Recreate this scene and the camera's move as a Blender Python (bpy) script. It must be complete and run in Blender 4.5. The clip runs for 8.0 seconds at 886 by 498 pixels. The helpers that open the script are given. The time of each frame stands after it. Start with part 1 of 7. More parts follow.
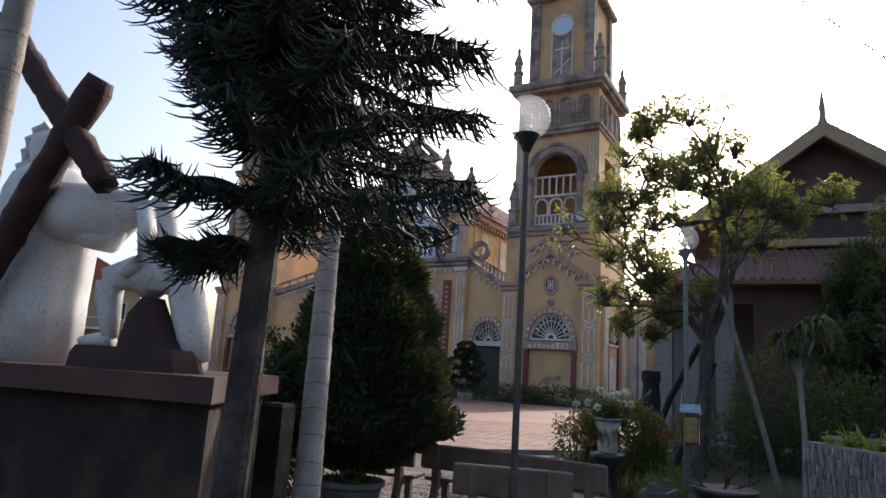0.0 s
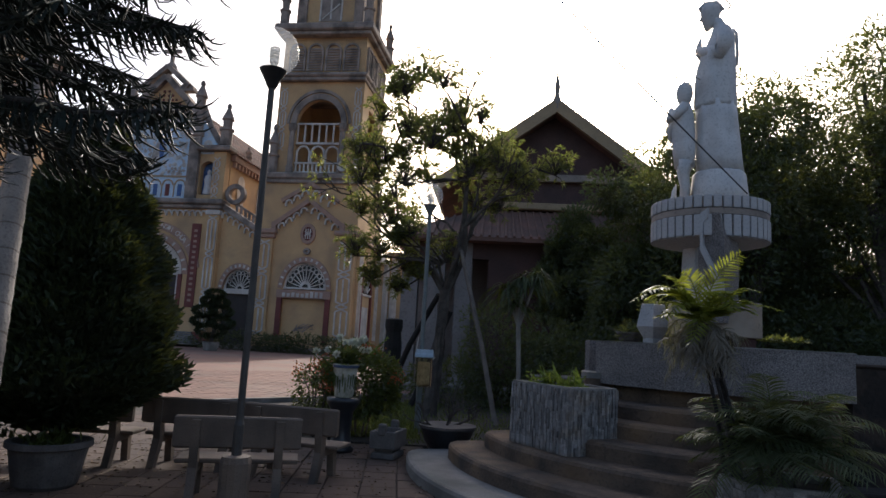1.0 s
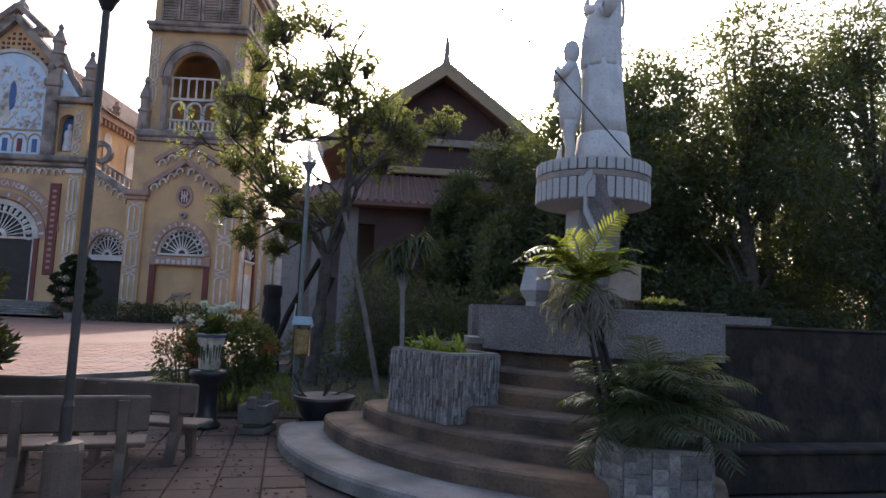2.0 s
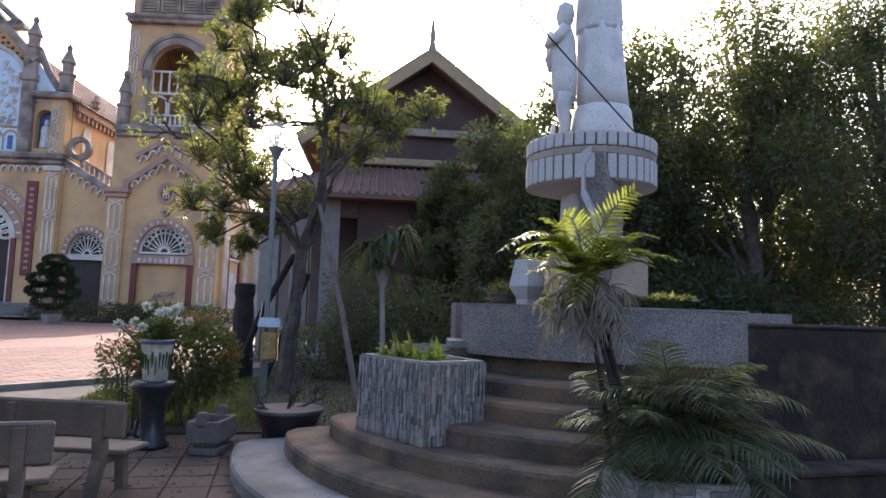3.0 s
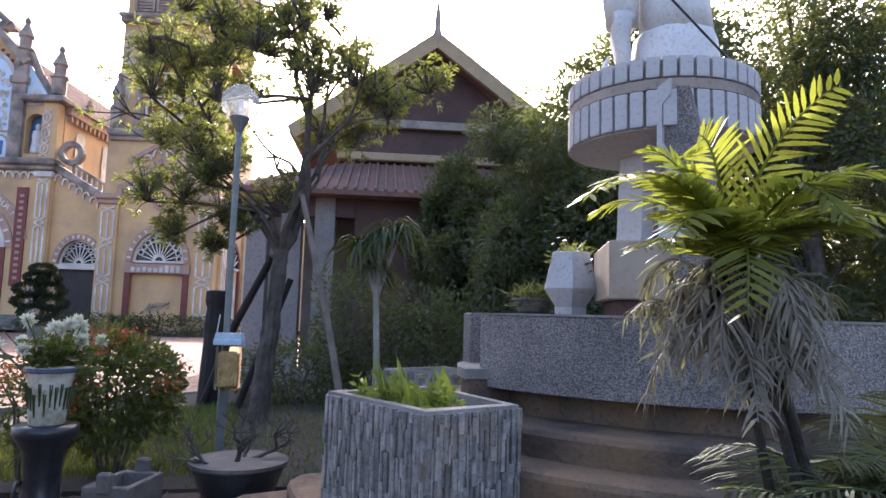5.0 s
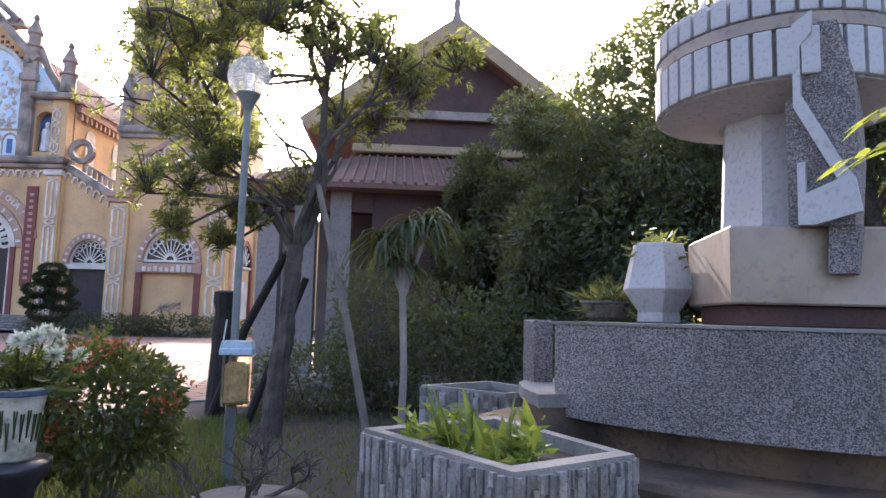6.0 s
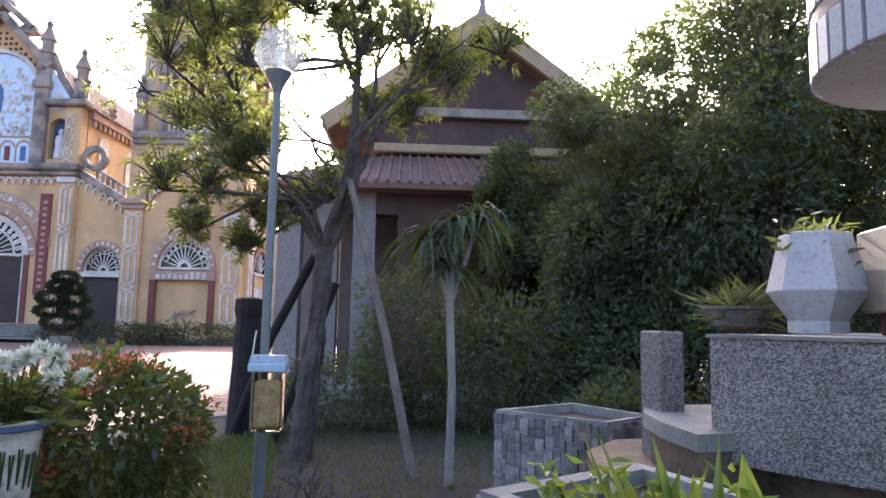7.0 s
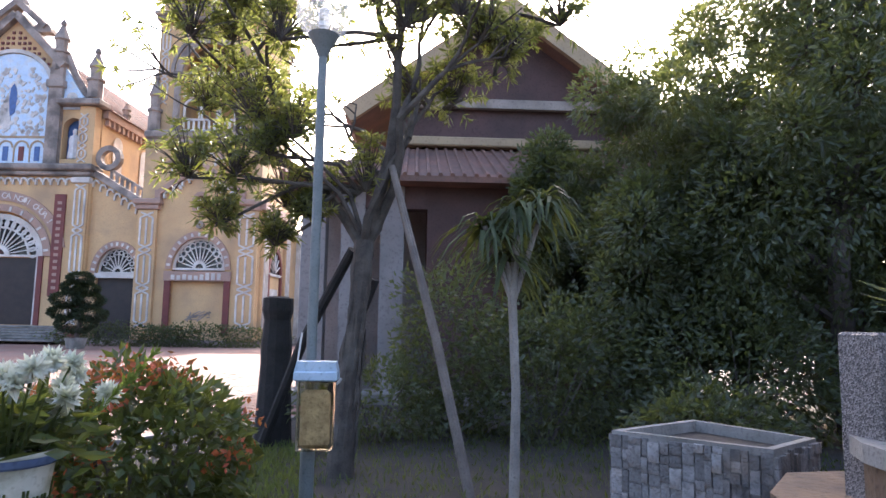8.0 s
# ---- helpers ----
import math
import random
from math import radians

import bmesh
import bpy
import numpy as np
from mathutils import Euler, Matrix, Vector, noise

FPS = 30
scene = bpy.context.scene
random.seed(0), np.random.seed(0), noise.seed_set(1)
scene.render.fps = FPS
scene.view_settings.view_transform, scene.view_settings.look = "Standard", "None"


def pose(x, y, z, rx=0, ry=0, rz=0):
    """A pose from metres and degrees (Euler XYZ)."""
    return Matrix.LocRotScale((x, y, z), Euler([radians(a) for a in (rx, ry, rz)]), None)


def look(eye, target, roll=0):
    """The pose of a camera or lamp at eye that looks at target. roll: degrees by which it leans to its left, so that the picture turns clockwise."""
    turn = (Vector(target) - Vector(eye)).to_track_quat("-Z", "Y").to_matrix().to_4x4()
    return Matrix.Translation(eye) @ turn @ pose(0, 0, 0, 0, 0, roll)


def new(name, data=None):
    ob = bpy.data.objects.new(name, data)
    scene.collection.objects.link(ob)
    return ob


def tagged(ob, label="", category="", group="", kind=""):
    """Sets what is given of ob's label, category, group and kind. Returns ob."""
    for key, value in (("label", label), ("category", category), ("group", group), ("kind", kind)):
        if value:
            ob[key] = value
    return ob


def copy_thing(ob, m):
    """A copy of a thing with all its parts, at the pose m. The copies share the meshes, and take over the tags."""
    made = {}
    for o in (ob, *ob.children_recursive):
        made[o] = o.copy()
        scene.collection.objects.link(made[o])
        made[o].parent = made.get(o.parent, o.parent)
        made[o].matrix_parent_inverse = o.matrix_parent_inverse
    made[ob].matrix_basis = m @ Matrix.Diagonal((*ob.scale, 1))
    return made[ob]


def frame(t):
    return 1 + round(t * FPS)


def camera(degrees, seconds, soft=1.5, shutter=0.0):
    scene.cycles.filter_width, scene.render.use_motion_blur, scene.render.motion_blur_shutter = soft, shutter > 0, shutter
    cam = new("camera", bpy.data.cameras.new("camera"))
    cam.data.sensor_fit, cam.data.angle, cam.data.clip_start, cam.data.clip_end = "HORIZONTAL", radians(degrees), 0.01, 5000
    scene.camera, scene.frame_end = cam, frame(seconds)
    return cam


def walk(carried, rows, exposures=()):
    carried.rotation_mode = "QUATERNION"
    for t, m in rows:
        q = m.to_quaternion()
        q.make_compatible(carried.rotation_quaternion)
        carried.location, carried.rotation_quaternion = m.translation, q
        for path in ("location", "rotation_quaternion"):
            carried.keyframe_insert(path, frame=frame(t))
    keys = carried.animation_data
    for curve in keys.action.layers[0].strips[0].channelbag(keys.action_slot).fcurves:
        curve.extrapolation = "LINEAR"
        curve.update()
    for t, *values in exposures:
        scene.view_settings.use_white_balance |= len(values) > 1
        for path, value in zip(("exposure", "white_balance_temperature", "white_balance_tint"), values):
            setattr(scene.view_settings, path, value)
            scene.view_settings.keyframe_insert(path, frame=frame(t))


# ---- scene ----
cam = camera(68.7, 8.0)
METRES, EYE, TILT, LEAN, TURN = 8.0, 1.5, 0.0, 0.0, 18.0
ROWS = [
    (0.0, 0.0, 0.0, 0.0, -0.7, 11.03, -3.57),
    (0.5, 0.0188, 0.0042, -0.0011, -13.16, 10.56, -3.39),
    (1.0, 0.0302, 0.013, -0.0009, -21.88, 7.88, -3.18),
    (1.5, 0.0491, 0.043, -0.0003, -27.83, 5.3, -2.91),
    (2.0, 0.0783, 0.07, -0.0035, -31.54, 5.5, -2.51),
    (3.5, 0.224, 0.2486, 0.0045, -32.22, 5.15, -1.86),
    (4.0, 0.2683, 0.3078, 0.0035, -32.06, 5.37, -1.75),
    (5.5, 0.3595, 0.5158, 0.0093, -31.11, 6.16, -1.54),
    (6.0, 0.3757, 0.5901, 0.0137, -30.5, 5.85, -1.43),
    (6.5, 0.3803, 0.6632, 0.0138, -29.95, 6.24, -1.33),
    (7.0, 0.386, 0.7329, 0.016, -29.47, 6.36, -1.09),
    (7.5, 0.3879, 0.8, 0.0148, -28.73, 6.54, -1.05),
    (8.0, 0.3831, 0.8705, 0.0138, -28.5, 6.42, -0.94),
]
EXPOSURES = [(0.0, 0.9, 6200, 13), (1.0, 0.35, 6150, 13), (1.5, 0.6, 6100, 15), (2.0, 1.15, 6100, 17), (3.5, 1.85, 6100, 19), (5.5, 2.25, 6100, 20), (8.0, 2.4, 6100, 20)]
walk(cam, [(t, pose(0, 0, EYE, TILT, LEAN, TURN) @ pose(METRES * x, METRES * y, METRES * z, 90 + pitch, roll, yaw)) for t, x, y, z, yaw, pitch, roll in ROWS], EXPOSURES)

# ---- world, sun ----
SUN_AZ, SUN_EL = 14.7, 26.3
world = bpy.data.worlds.new("sky")
scene.world = world
world.use_nodes = True
wn = world.node_tree
sky = wn.nodes.new("ShaderNodeTexSky")
sky.sky_type, sky.sun_disc = "NISHITA", False
sky.sun_elevation, sky.sun_rotation = radians(SUN_EL), radians(SUN_AZ)
sky.dust_density, sky.air_density = 5.0, 1.0
wn.nodes["Background"].inputs["Strength"].default_value = 0.15
wn.links.new(sky.outputs[0], wn.nodes["Background"].inputs["Color"])
sun_data = bpy.data.lights.new("sun", "SUN")
sun_data.energy, sun_data.angle, sun_data.color = 2.5, radians(0.5), (1.0, 0.93, 0.82)
sun = new("sun", sun_data)
sun_way = Vector((math.sin(radians(SUN_AZ)) * math.cos(radians(SUN_EL)), math.cos(radians(SUN_AZ)) * math.cos(radians(SUN_EL)), math.sin(radians(SUN_EL))))
sun.matrix_world = look(sun_way * 200, (0, 0, 0))


# ---- materials ----
def mat(name, colour, second=None, rough=0.8, scale=6.0, fine=60.0, bump=0.15, metal=0.0, stain=None, stain_scale=0.7, stain_amount=0.5, per_object=0.0, per_island=0.0, sheen_through=0.0):
    m = bpy.data.materials.new(name)
    m.use_nodes = True
    nt = m.node_tree
    p = nt.nodes["Principled BSDF"]
    co = nt.nodes.new("ShaderNodeTexCoord")

    def noise_node(sc, det):
        n = nt.nodes.new("ShaderNodeTexNoise")
        n.inputs["Scale"].default_value, n.inputs["Detail"].default_value = sc, det
        nt.links.new(co.outputs["Object"], n.inputs["Vector"])
        return n

    def ramp(src, lo, hi):
        r = nt.nodes.new("ShaderNodeMapRange")
        r.inputs["From Min"].default_value, r.inputs["From Max"].default_value = lo, hi
        nt.links.new(src, r.inputs["Value"])
        return r.outputs["Result"]

    def mix(a, b, f):
        n = nt.nodes.new("ShaderNodeMix")
        n.data_type = "RGBA"
        for sock, val in ((n.inputs["Factor"], f), (n.inputs["A"], a), (n.inputs["B"], b)):
            if isinstance(val, (tuple, list, float, int)):
                sock.default_value = (*val, 1) if isinstance(val, (tuple, list)) else val
            else:
                nt.links.new(val, sock)
        return n.outputs["Result"]

    second = second or tuple(c * 0.7 for c in colour)
    big, small = noise_node(scale, 5), noise_node(fine, 4)
    col = mix(colour, second, ramp(big.outputs["Fac"], 0.35, 0.68))
    col = mix(col, tuple(c * 0.6 for c in second), ramp(small.outputs["Fac"], 0.52, 0.85))
    if stain:
        st = noise_node(stain_scale, 6)
        n = nt.nodes.new("ShaderNodeMath")
        n.operation = "MULTIPLY"
        nt.links.new(ramp(st.outputs["Fac"], 0.48, 0.66), n.inputs[0])
        n.inputs[1].default_value = stain_amount
        col = mix(col, stain, n.outputs[0])
    for amount, node, out in ((per_object, "ShaderNodeObjectInfo", "Random"), (per_island, "ShaderNodeNewGeometry", "Random Per Island")):
        if amount:
            oi = nt.nodes.new(node)
            hsv = nt.nodes.new("ShaderNodeHueSaturation")
            r = nt.nodes.new("ShaderNodeMapRange")
            r.inputs["To Min"].default_value, r.inputs["To Max"].default_value = 1 - amount, 1 + amount
            nt.links.new(oi.outputs[out], r.inputs["Value"])
            nt.links.new(r.outputs["Result"], hsv.inputs["Value"])
            nt.links.new(col, hsv.inputs["Color"])
            col = hsv.outputs["Color"]
    nt.links.new(col, p.inputs["Base Color"])
    p.inputs["Roughness"].default_value, p.inputs["Metallic"].default_value = rough, metal
    if bump:
        b = nt.nodes.new("ShaderNodeBump")
        b.inputs["Strength"].default_value, b.inputs["Distance"].default_value = bump, 0.02
        nt.links.new(small.outputs["Fac"], b.inputs["Height"])
        nt.links.new(b.outputs["Normal"], p.inputs["Normal"])
    if sheen_through:
        tr = nt.nodes.new("ShaderNodeBsdfTranslucent")
        nt.links.new(mix(col, (0.55, 0.58, 0.07), 0.35), tr.inputs["Color"])
        ms = nt.nodes.new("ShaderNodeMixShader")
        ms.inputs[0].default_value = sheen_through
        nt.links.new(p.outputs[0], ms.inputs[1])
        nt.links.new(tr.outputs[0], ms.inputs[2])
        nt.links.new(ms.outputs[0], nt.nodes["Material Output"].inputs["Surface"])
    return m


def glassy(name, colour, rough=0.05, ior=1.45):
    m = bpy.data.materials.new(name)
    m.use_nodes = True
    p = m.node_tree.nodes["Principled BSDF"]
    p.inputs["Base Color"].default_value = (*colour, 1)
    p.inputs["Transmission Weight"].default_value = 1.0
    p.inputs["Roughness"].default_value, p.inputs["IOR"].default_value = rough, ior
    return m


def chips(name, light, dark, scale):
    """Stone chips set in cement: cells of two colours with dark joints."""
    m = mat(name, light, dark, 0.75, 1.5, 40, 0.2)
    nt = m.node_tree
    p = nt.nodes["Principled BSDF"]
    base = p.inputs["Base Color"].links[0].from_socket
    co = nt.nodes.new("ShaderNodeTexCoord")
    vo = nt.nodes.new("ShaderNodeTexVoronoi")
    vo.inputs["Scale"].default_value = scale
    nt.links.new(co.outputs["Object"], vo.inputs["Vector"])
    cr = nt.nodes.new("ShaderNodeValToRGB")
    cr.color_ramp.elements[0].color, cr.color_ramp.elements[1].color = (0.38, 0.37, 0.37, 1), (1.4, 1.36, 1.32, 1)
    cr.color_ramp.elements[0].position, cr.color_ramp.elements[1].position = 0.3, 0.7
    nt.links.new(vo.outputs["Color"], cr.inputs["Fac"])
    mu = nt.nodes.new("ShaderNodeMix")
    mu.data_type, mu.blend_type = "RGBA", "MULTIPLY"
    mu.inputs["Factor"].default_value = 0.9
    nt.links.new(base, mu.inputs["A"])
    nt.links.new(cr.outputs["Color"], mu.inputs["B"])
    nt.links.new(mu.outputs["Result"], p.inputs["Base Color"])
    b = p.inputs["Normal"].links[0].from_node
    nt.links.new(vo.outputs["Distance"], b.inputs["Height"])
    b.inputs["Strength"].default_value = 0.5
    return m


OCHRE = mat("ochre_plaster", (0.62, 0.41, 0.21), (0.54, 0.35, 0.18), 0.9, 0.5, 14, 0.1, stain=(0.24, 0.18, 0.13), stain_scale=0.3, stain_amount=0.5)
STUCCO = mat("white_stucco", (0.70, 0.66, 0.60), (0.52, 0.47, 0.42), 0.85, 1.5, 20, 0.1, stain=(0.25, 0.22, 0.2), stain_scale=0.5, stain_amount=0.5)
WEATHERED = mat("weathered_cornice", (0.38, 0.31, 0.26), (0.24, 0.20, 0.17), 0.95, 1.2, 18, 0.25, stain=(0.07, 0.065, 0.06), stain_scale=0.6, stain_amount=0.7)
MAROON = mat("maroon_paint", (0.19, 0.05, 0.04), (0.14, 0.04, 0.035), 0.7, 1.5, 25, 0.08)
PINKSTONE = mat("pink_plaster", (0.42, 0.27, 0.20), (0.32, 0.21, 0.165), 0.85, 1.5, 20, 0.1)
BLUE = mat("blue_mosaic", (0.56, 0.68, 0.80), (0.44, 0.58, 0.72), 0.5, 1.2, 12, 0.1, stain=(0.62, 0.58, 0.5), stain_scale=1.6, stain_amount=0.6)
DEEPBLUE = mat("deep_blue_mosaic", (0.06, 0.13, 0.32), None, 0.5, 4, 30, 0.1)
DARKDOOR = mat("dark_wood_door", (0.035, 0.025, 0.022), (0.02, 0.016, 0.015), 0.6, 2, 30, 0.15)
DARKGLASS = mat("dark_window", (0.015, 0.017, 0.022), None, 0.15, 2, 30, 0.0)
ROOFTILE = mat("roof_tile", (0.24, 0.12, 0.085), (0.15, 0.09, 0.07), 0.85, 1.0, 14, 0.3, stain=(0.07, 0.06, 0.05), stain_scale=0.4)
PAVER = mat("red_paver", (0.28, 0.155, 0.112), (0.22, 0.125, 0.092), 0.85, 0.5, 9, 0.15, stain=(0.24, 0.18, 0.14), stain_scale=0.25, stain_amount=0.6, per_object=0.12)
# Tiles darker than the pavers: part of the yard's shade is in this colour.
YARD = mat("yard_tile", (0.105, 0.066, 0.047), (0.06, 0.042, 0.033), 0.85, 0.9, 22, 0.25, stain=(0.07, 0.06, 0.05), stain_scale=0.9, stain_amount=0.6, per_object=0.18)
JOINT = mat("joint_earth", (0.10, 0.075, 0.06), (0.06, 0.05, 0.04), 0.95, 2, 40, 0.3)
SOIL = mat("soil", (0.05, 0.04, 0.03), (0.03, 0.025, 0.02), 0.95, 3, 40, 0.5)
CONCRETE = mat("worn_concrete", (0.29, 0.27, 0.245), (0.18, 0.168, 0.152), 0.9, 2.5, 45, 0.3, stain=(0.10, 0.10, 0.085), stain_scale=1.4, stain_amount=0.6)
STEPSTONE = mat("step_cement", (0.165, 0.110, 0.072), (0.050, 0.038, 0.030), 0.8, 2.2, 26, 0.6, stain=(0.25, 0.145, 0.07), stain_scale=1.2, stain_amount=0.5)
BENCHSTONE = mat("bench_terrazzo", (0.175, 0.128, 0.095), (0.115, 0.086, 0.066), 0.7, 3, 60, 0.25, stain=(0.055, 0.045, 0.038), stain_scale=2.6, stain_amount=0.6)
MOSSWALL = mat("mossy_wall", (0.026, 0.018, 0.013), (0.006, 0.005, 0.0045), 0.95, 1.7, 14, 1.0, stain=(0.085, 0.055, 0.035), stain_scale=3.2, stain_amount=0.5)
REDSLAB = mat("red_slab", (0.085, 0.036, 0.028), (0.050, 0.024, 0.020), 0.8, 2, 30, 0.25)
GRANITE = chips("granite_chip_render", (0.26, 0.235, 0.225), (0.165, 0.15, 0.145), 130.0)
SLATE = mat("split_slate", (0.28, 0.265, 0.255), (0.13, 0.122, 0.116), 0.7, 14, 55, 0.7, stain=(0.30, 0.21, 0.14), stain_scale=4.0, stain_amount=0.4, per_object=0.42, per_island=0.42)
PEDESTAL = mat("pale_pedestal", (0.46, 0.445, 0.44), (0.41, 0.395, 0.39), 0.8, 2, 30, 0.1, stain=(0.27, 0.25, 0.235), stain_scale=0.9, stain_amount=0.25)
TANSTONE = mat("tan_marble", (0.33, 0.25, 0.18), (0.24, 0.18, 0.13), 0.6, 3, 20, 0.08, stain=(0.40, 0.33, 0.26), stain_scale=2.5, stain_amount=0.5)
STATUE = mat("white_statue", (0.66, 0.65, 0.64), (0.54, 0.53, 0.52), 0.7, 2.5, 35, 0.12, stain=(0.33, 0.31, 0.29), stain_scale=2.0, stain_amount=0.4)
CROSSWOOD = mat("brown_cross", (0.048, 0.015, 0.014), (0.018, 0.008, 0.0075), 0.8, 6, 40, 0.6)
BARK = mat("bark", (0.13, 0.105, 0.09), (0.07, 0.058, 0.05), 0.95, 7, 50, 0.8)
GREYBARK = mat("pale_palm_bark", (0.30, 0.27, 0.24), (0.20, 0.18, 0.16), 0.9, 4, 45, 0.4)
TIMBER = mat("grey_timber", (0.20, 0.165, 0.14), (0.12, 0.10, 0.085), 0.9, 4, 45, 0.4)
BLACKWOOD = mat("charred_stump", (0.022, 0.019, 0.018), (0.012, 0.011, 0.010), 0.9, 6, 40, 0.7)
POLE = mat("grey_pole_paint", (0.085, 0.078, 0.072), (0.05, 0.046, 0.043), 0.55, 5, 60, 0.1, metal=0.2)
POLEGREEN = mat("pale_green_pole", (0.17, 0.19, 0.185), (0.12, 0.135, 0.13), 0.5, 5, 60, 0.1)
BLACKIRON = mat("black_iron", (0.03, 0.03, 0.032), None, 0.45, 5, 60, 0.1, metal=0.5)
BRASSWIRE = mat("pale_wire", (0.45, 0.42, 0.36), None, 0.4, 5, 60, 0.0, metal=0.6)
BULB = mat("white_lamp_bulb", (0.8, 0.8, 0.76), (0.7, 0.7, 0.66), 0.35, 5, 30, 0.0)
GLOBE = bpy.data.materials.new("clear_globe_glass")
GLOBE.use_nodes = True
gn = GLOBE.node_tree
g_mix, g_clear, g_milk = gn.nodes.new("ShaderNodeMixShader"), gn.nodes.new("ShaderNodeBsdfTransparent"), gn.nodes.new("ShaderNodeMixShader")
g_trans = gn.nodes.new("ShaderNodeBsdfTranslucent")
g_trans.inputs["Color"].default_value = (0.9, 0.9, 0.86, 1)
gn.nodes["Principled BSDF"].inputs["Roughness"].default_value = 0.06
g_milk.inputs[0].default_value, g_mix.inputs[0].default_value = 0.38, 0.27
gn.links.new(gn.nodes["Principled BSDF"].outputs[0], g_milk.inputs[1])
gn.links.new(g_trans.outputs[0], g_milk.inputs[2])
gn.links.new(g_clear.outputs[0], g_mix.inputs[1])
gn.links.new(g_milk.outputs[0], g_mix.inputs[2])
gn.links.new(g_mix.outputs[0], gn.nodes["Material Output"].inputs["Surface"])
AMBER = glassy("amber_plastic", (0.94, 0.82, 0.60), 0.12, 1.1)
BLUETIN = mat("pale_blue_tin", (0.45, 0.56, 0.66), (0.36, 0.46, 0.55), 0.4, 4, 30, 0.1, metal=0.2)
AMBERFILL = mat("amber_husks", (0.55, 0.42, 0.25), (0.28, 0.20, 0.11), 0.8, 9, 40, 0.7)
PORCELAIN = mat("cream_porcelain", (0.55, 0.53, 0.44), (0.45, 0.43, 0.35), 0.25, 4, 30, 0.05, stain=(0.20, 0.20, 0.13), stain_scale=7, stain_amount=0.7)
BLUEGLAZE = mat("blue_glaze", (0.10, 0.14, 0.24), (0.07, 0.10, 0.17), 0.25, 8, 30, 0.05)
DARKGLAZE = mat("dark_glazed_stand", (0.03, 0.032, 0.036), (0.018, 0.019, 0.022), 0.3, 6, 30, 0.1)
POTCLAY = mat("grey_clay_pot", (0.15, 0.135, 0.125), (0.085, 0.078, 0.072), 0.7, 5, 40, 0.2)
DARKLEAF = mat("cypress_foliage", (0.026, 0.042, 0.018), (0.015, 0.026, 0.013), 0.65, 3, 30, 0.0, per_island=0.4, sheen_through=0.12)
PINELEAF = mat("araucaria_foliage", (0.020, 0.032, 0.024), (0.012, 0.02, 0.016), 0.55, 3, 30, 0.0, per_island=0.4, sheen_through=0.06)
TREELEAF = mat("long_tree_leaf", (0.105, 0.118, 0.055), (0.075, 0.090, 0.042), 0.34, 2, 20, 0.0, per_island=0.45, sheen_through=0.62)
DARKBARK = mat("araucaria_bark", (0.045, 0.038, 0.034), (0.016, 0.014, 0.013), 0.95, 9, 30, 1.0, stain=(0.14, 0.12, 0.11), stain_scale=6, stain_amount=0.35)
TREEBARK = mat("garden_tree_bark", (0.095, 0.078, 0.064), (0.045, 0.037, 0.031), 0.95, 6, 45, 0.7, stain=(0.15, 0.14, 0.12), stain_scale=4, stain_amount=0.3)
PALMDARK = mat("dark_palm_leaf", (0.050, 0.068, 0.026), (0.030, 0.044, 0.018), 0.75, 3, 30, 0.0, per_island=0.4, sheen_through=0.25)
WOODLEAF = mat("dense_tree_leaf", (0.056, 0.076, 0.042), (0.040, 0.055, 0.032), 0.42, 2, 20, 0.0, per_island=0.45, sheen_through=0.38)
PALMLEAF = mat("palm_leaflet", (0.17, 0.19, 0.022), (0.12, 0.145, 0.018), 0.5, 3, 20, 0.0, per_island=0.3, sheen_through=0.55)
DEADLEAF = mat("dry_palm_leaf", (0.23, 0.20, 0.165), (0.15, 0.13, 0.11), 0.8, 4, 25, 0.1, per_island=0.3, sheen_through=0.2)
LILYLEAF = mat("bright_herb_leaf", (0.11, 0.19, 0.035), (0.08, 0.14, 0.03), 0.4, 3, 20, 0.0, per_island=0.3, sheen_through=0.5)
BUSHLEAF = mat("ixora_leaf", (0.06, 0.085, 0.025), (0.04, 0.06, 0.02), 0.35, 3, 20, 0.0, per_island=0.4, sheen_through=0.4)
ORANGE = mat("orange_petal", (0.48, 0.085, 0.035), (0.36, 0.06, 0.03), 0.6, 5, 20, 0.0, per_island=0.3, sheen_through=0.3)
WHITEPETAL = mat("white_petal", (0.80, 0.79, 0.72), (0.70, 0.70, 0.58), 0.6, 5, 20, 0.0, sheen_through=0.35)
GRASS = mat("grass_blade", (0.06, 0.095, 0.03), (0.04, 0.065, 0.02), 0.6, 2, 20, 0.0, per_island=0.4, sheen_through=0.4)
HALLWALL = mat("dark_hall_wall", (0.10, 0.055, 0.05), (0.065, 0.04, 0.036), 0.85, 1, 15, 0.1)
HALLTRIM = mat("yellow_trim", (0.40, 0.29, 0.17), (0.32, 0.23, 0.14), 0.8, 1, 15, 0.1)
GREYCOLUMN = mat("grey_column_plaster", (0.24, 0.225, 0.22), (0.17, 0.16, 0.155), 0.85, 1, 15, 0.1)
REDROOF = mat("far_red_roof", (0.35, 0.10, 0.06), (0.27, 0.085, 0.055), 0.8, 1, 15, 0.1)
FARWALL = mat("far_house_wall", (0.55, 0.52, 0.45), (0.44, 0.41, 0.36), 0.85, 1, 15, 0.1)


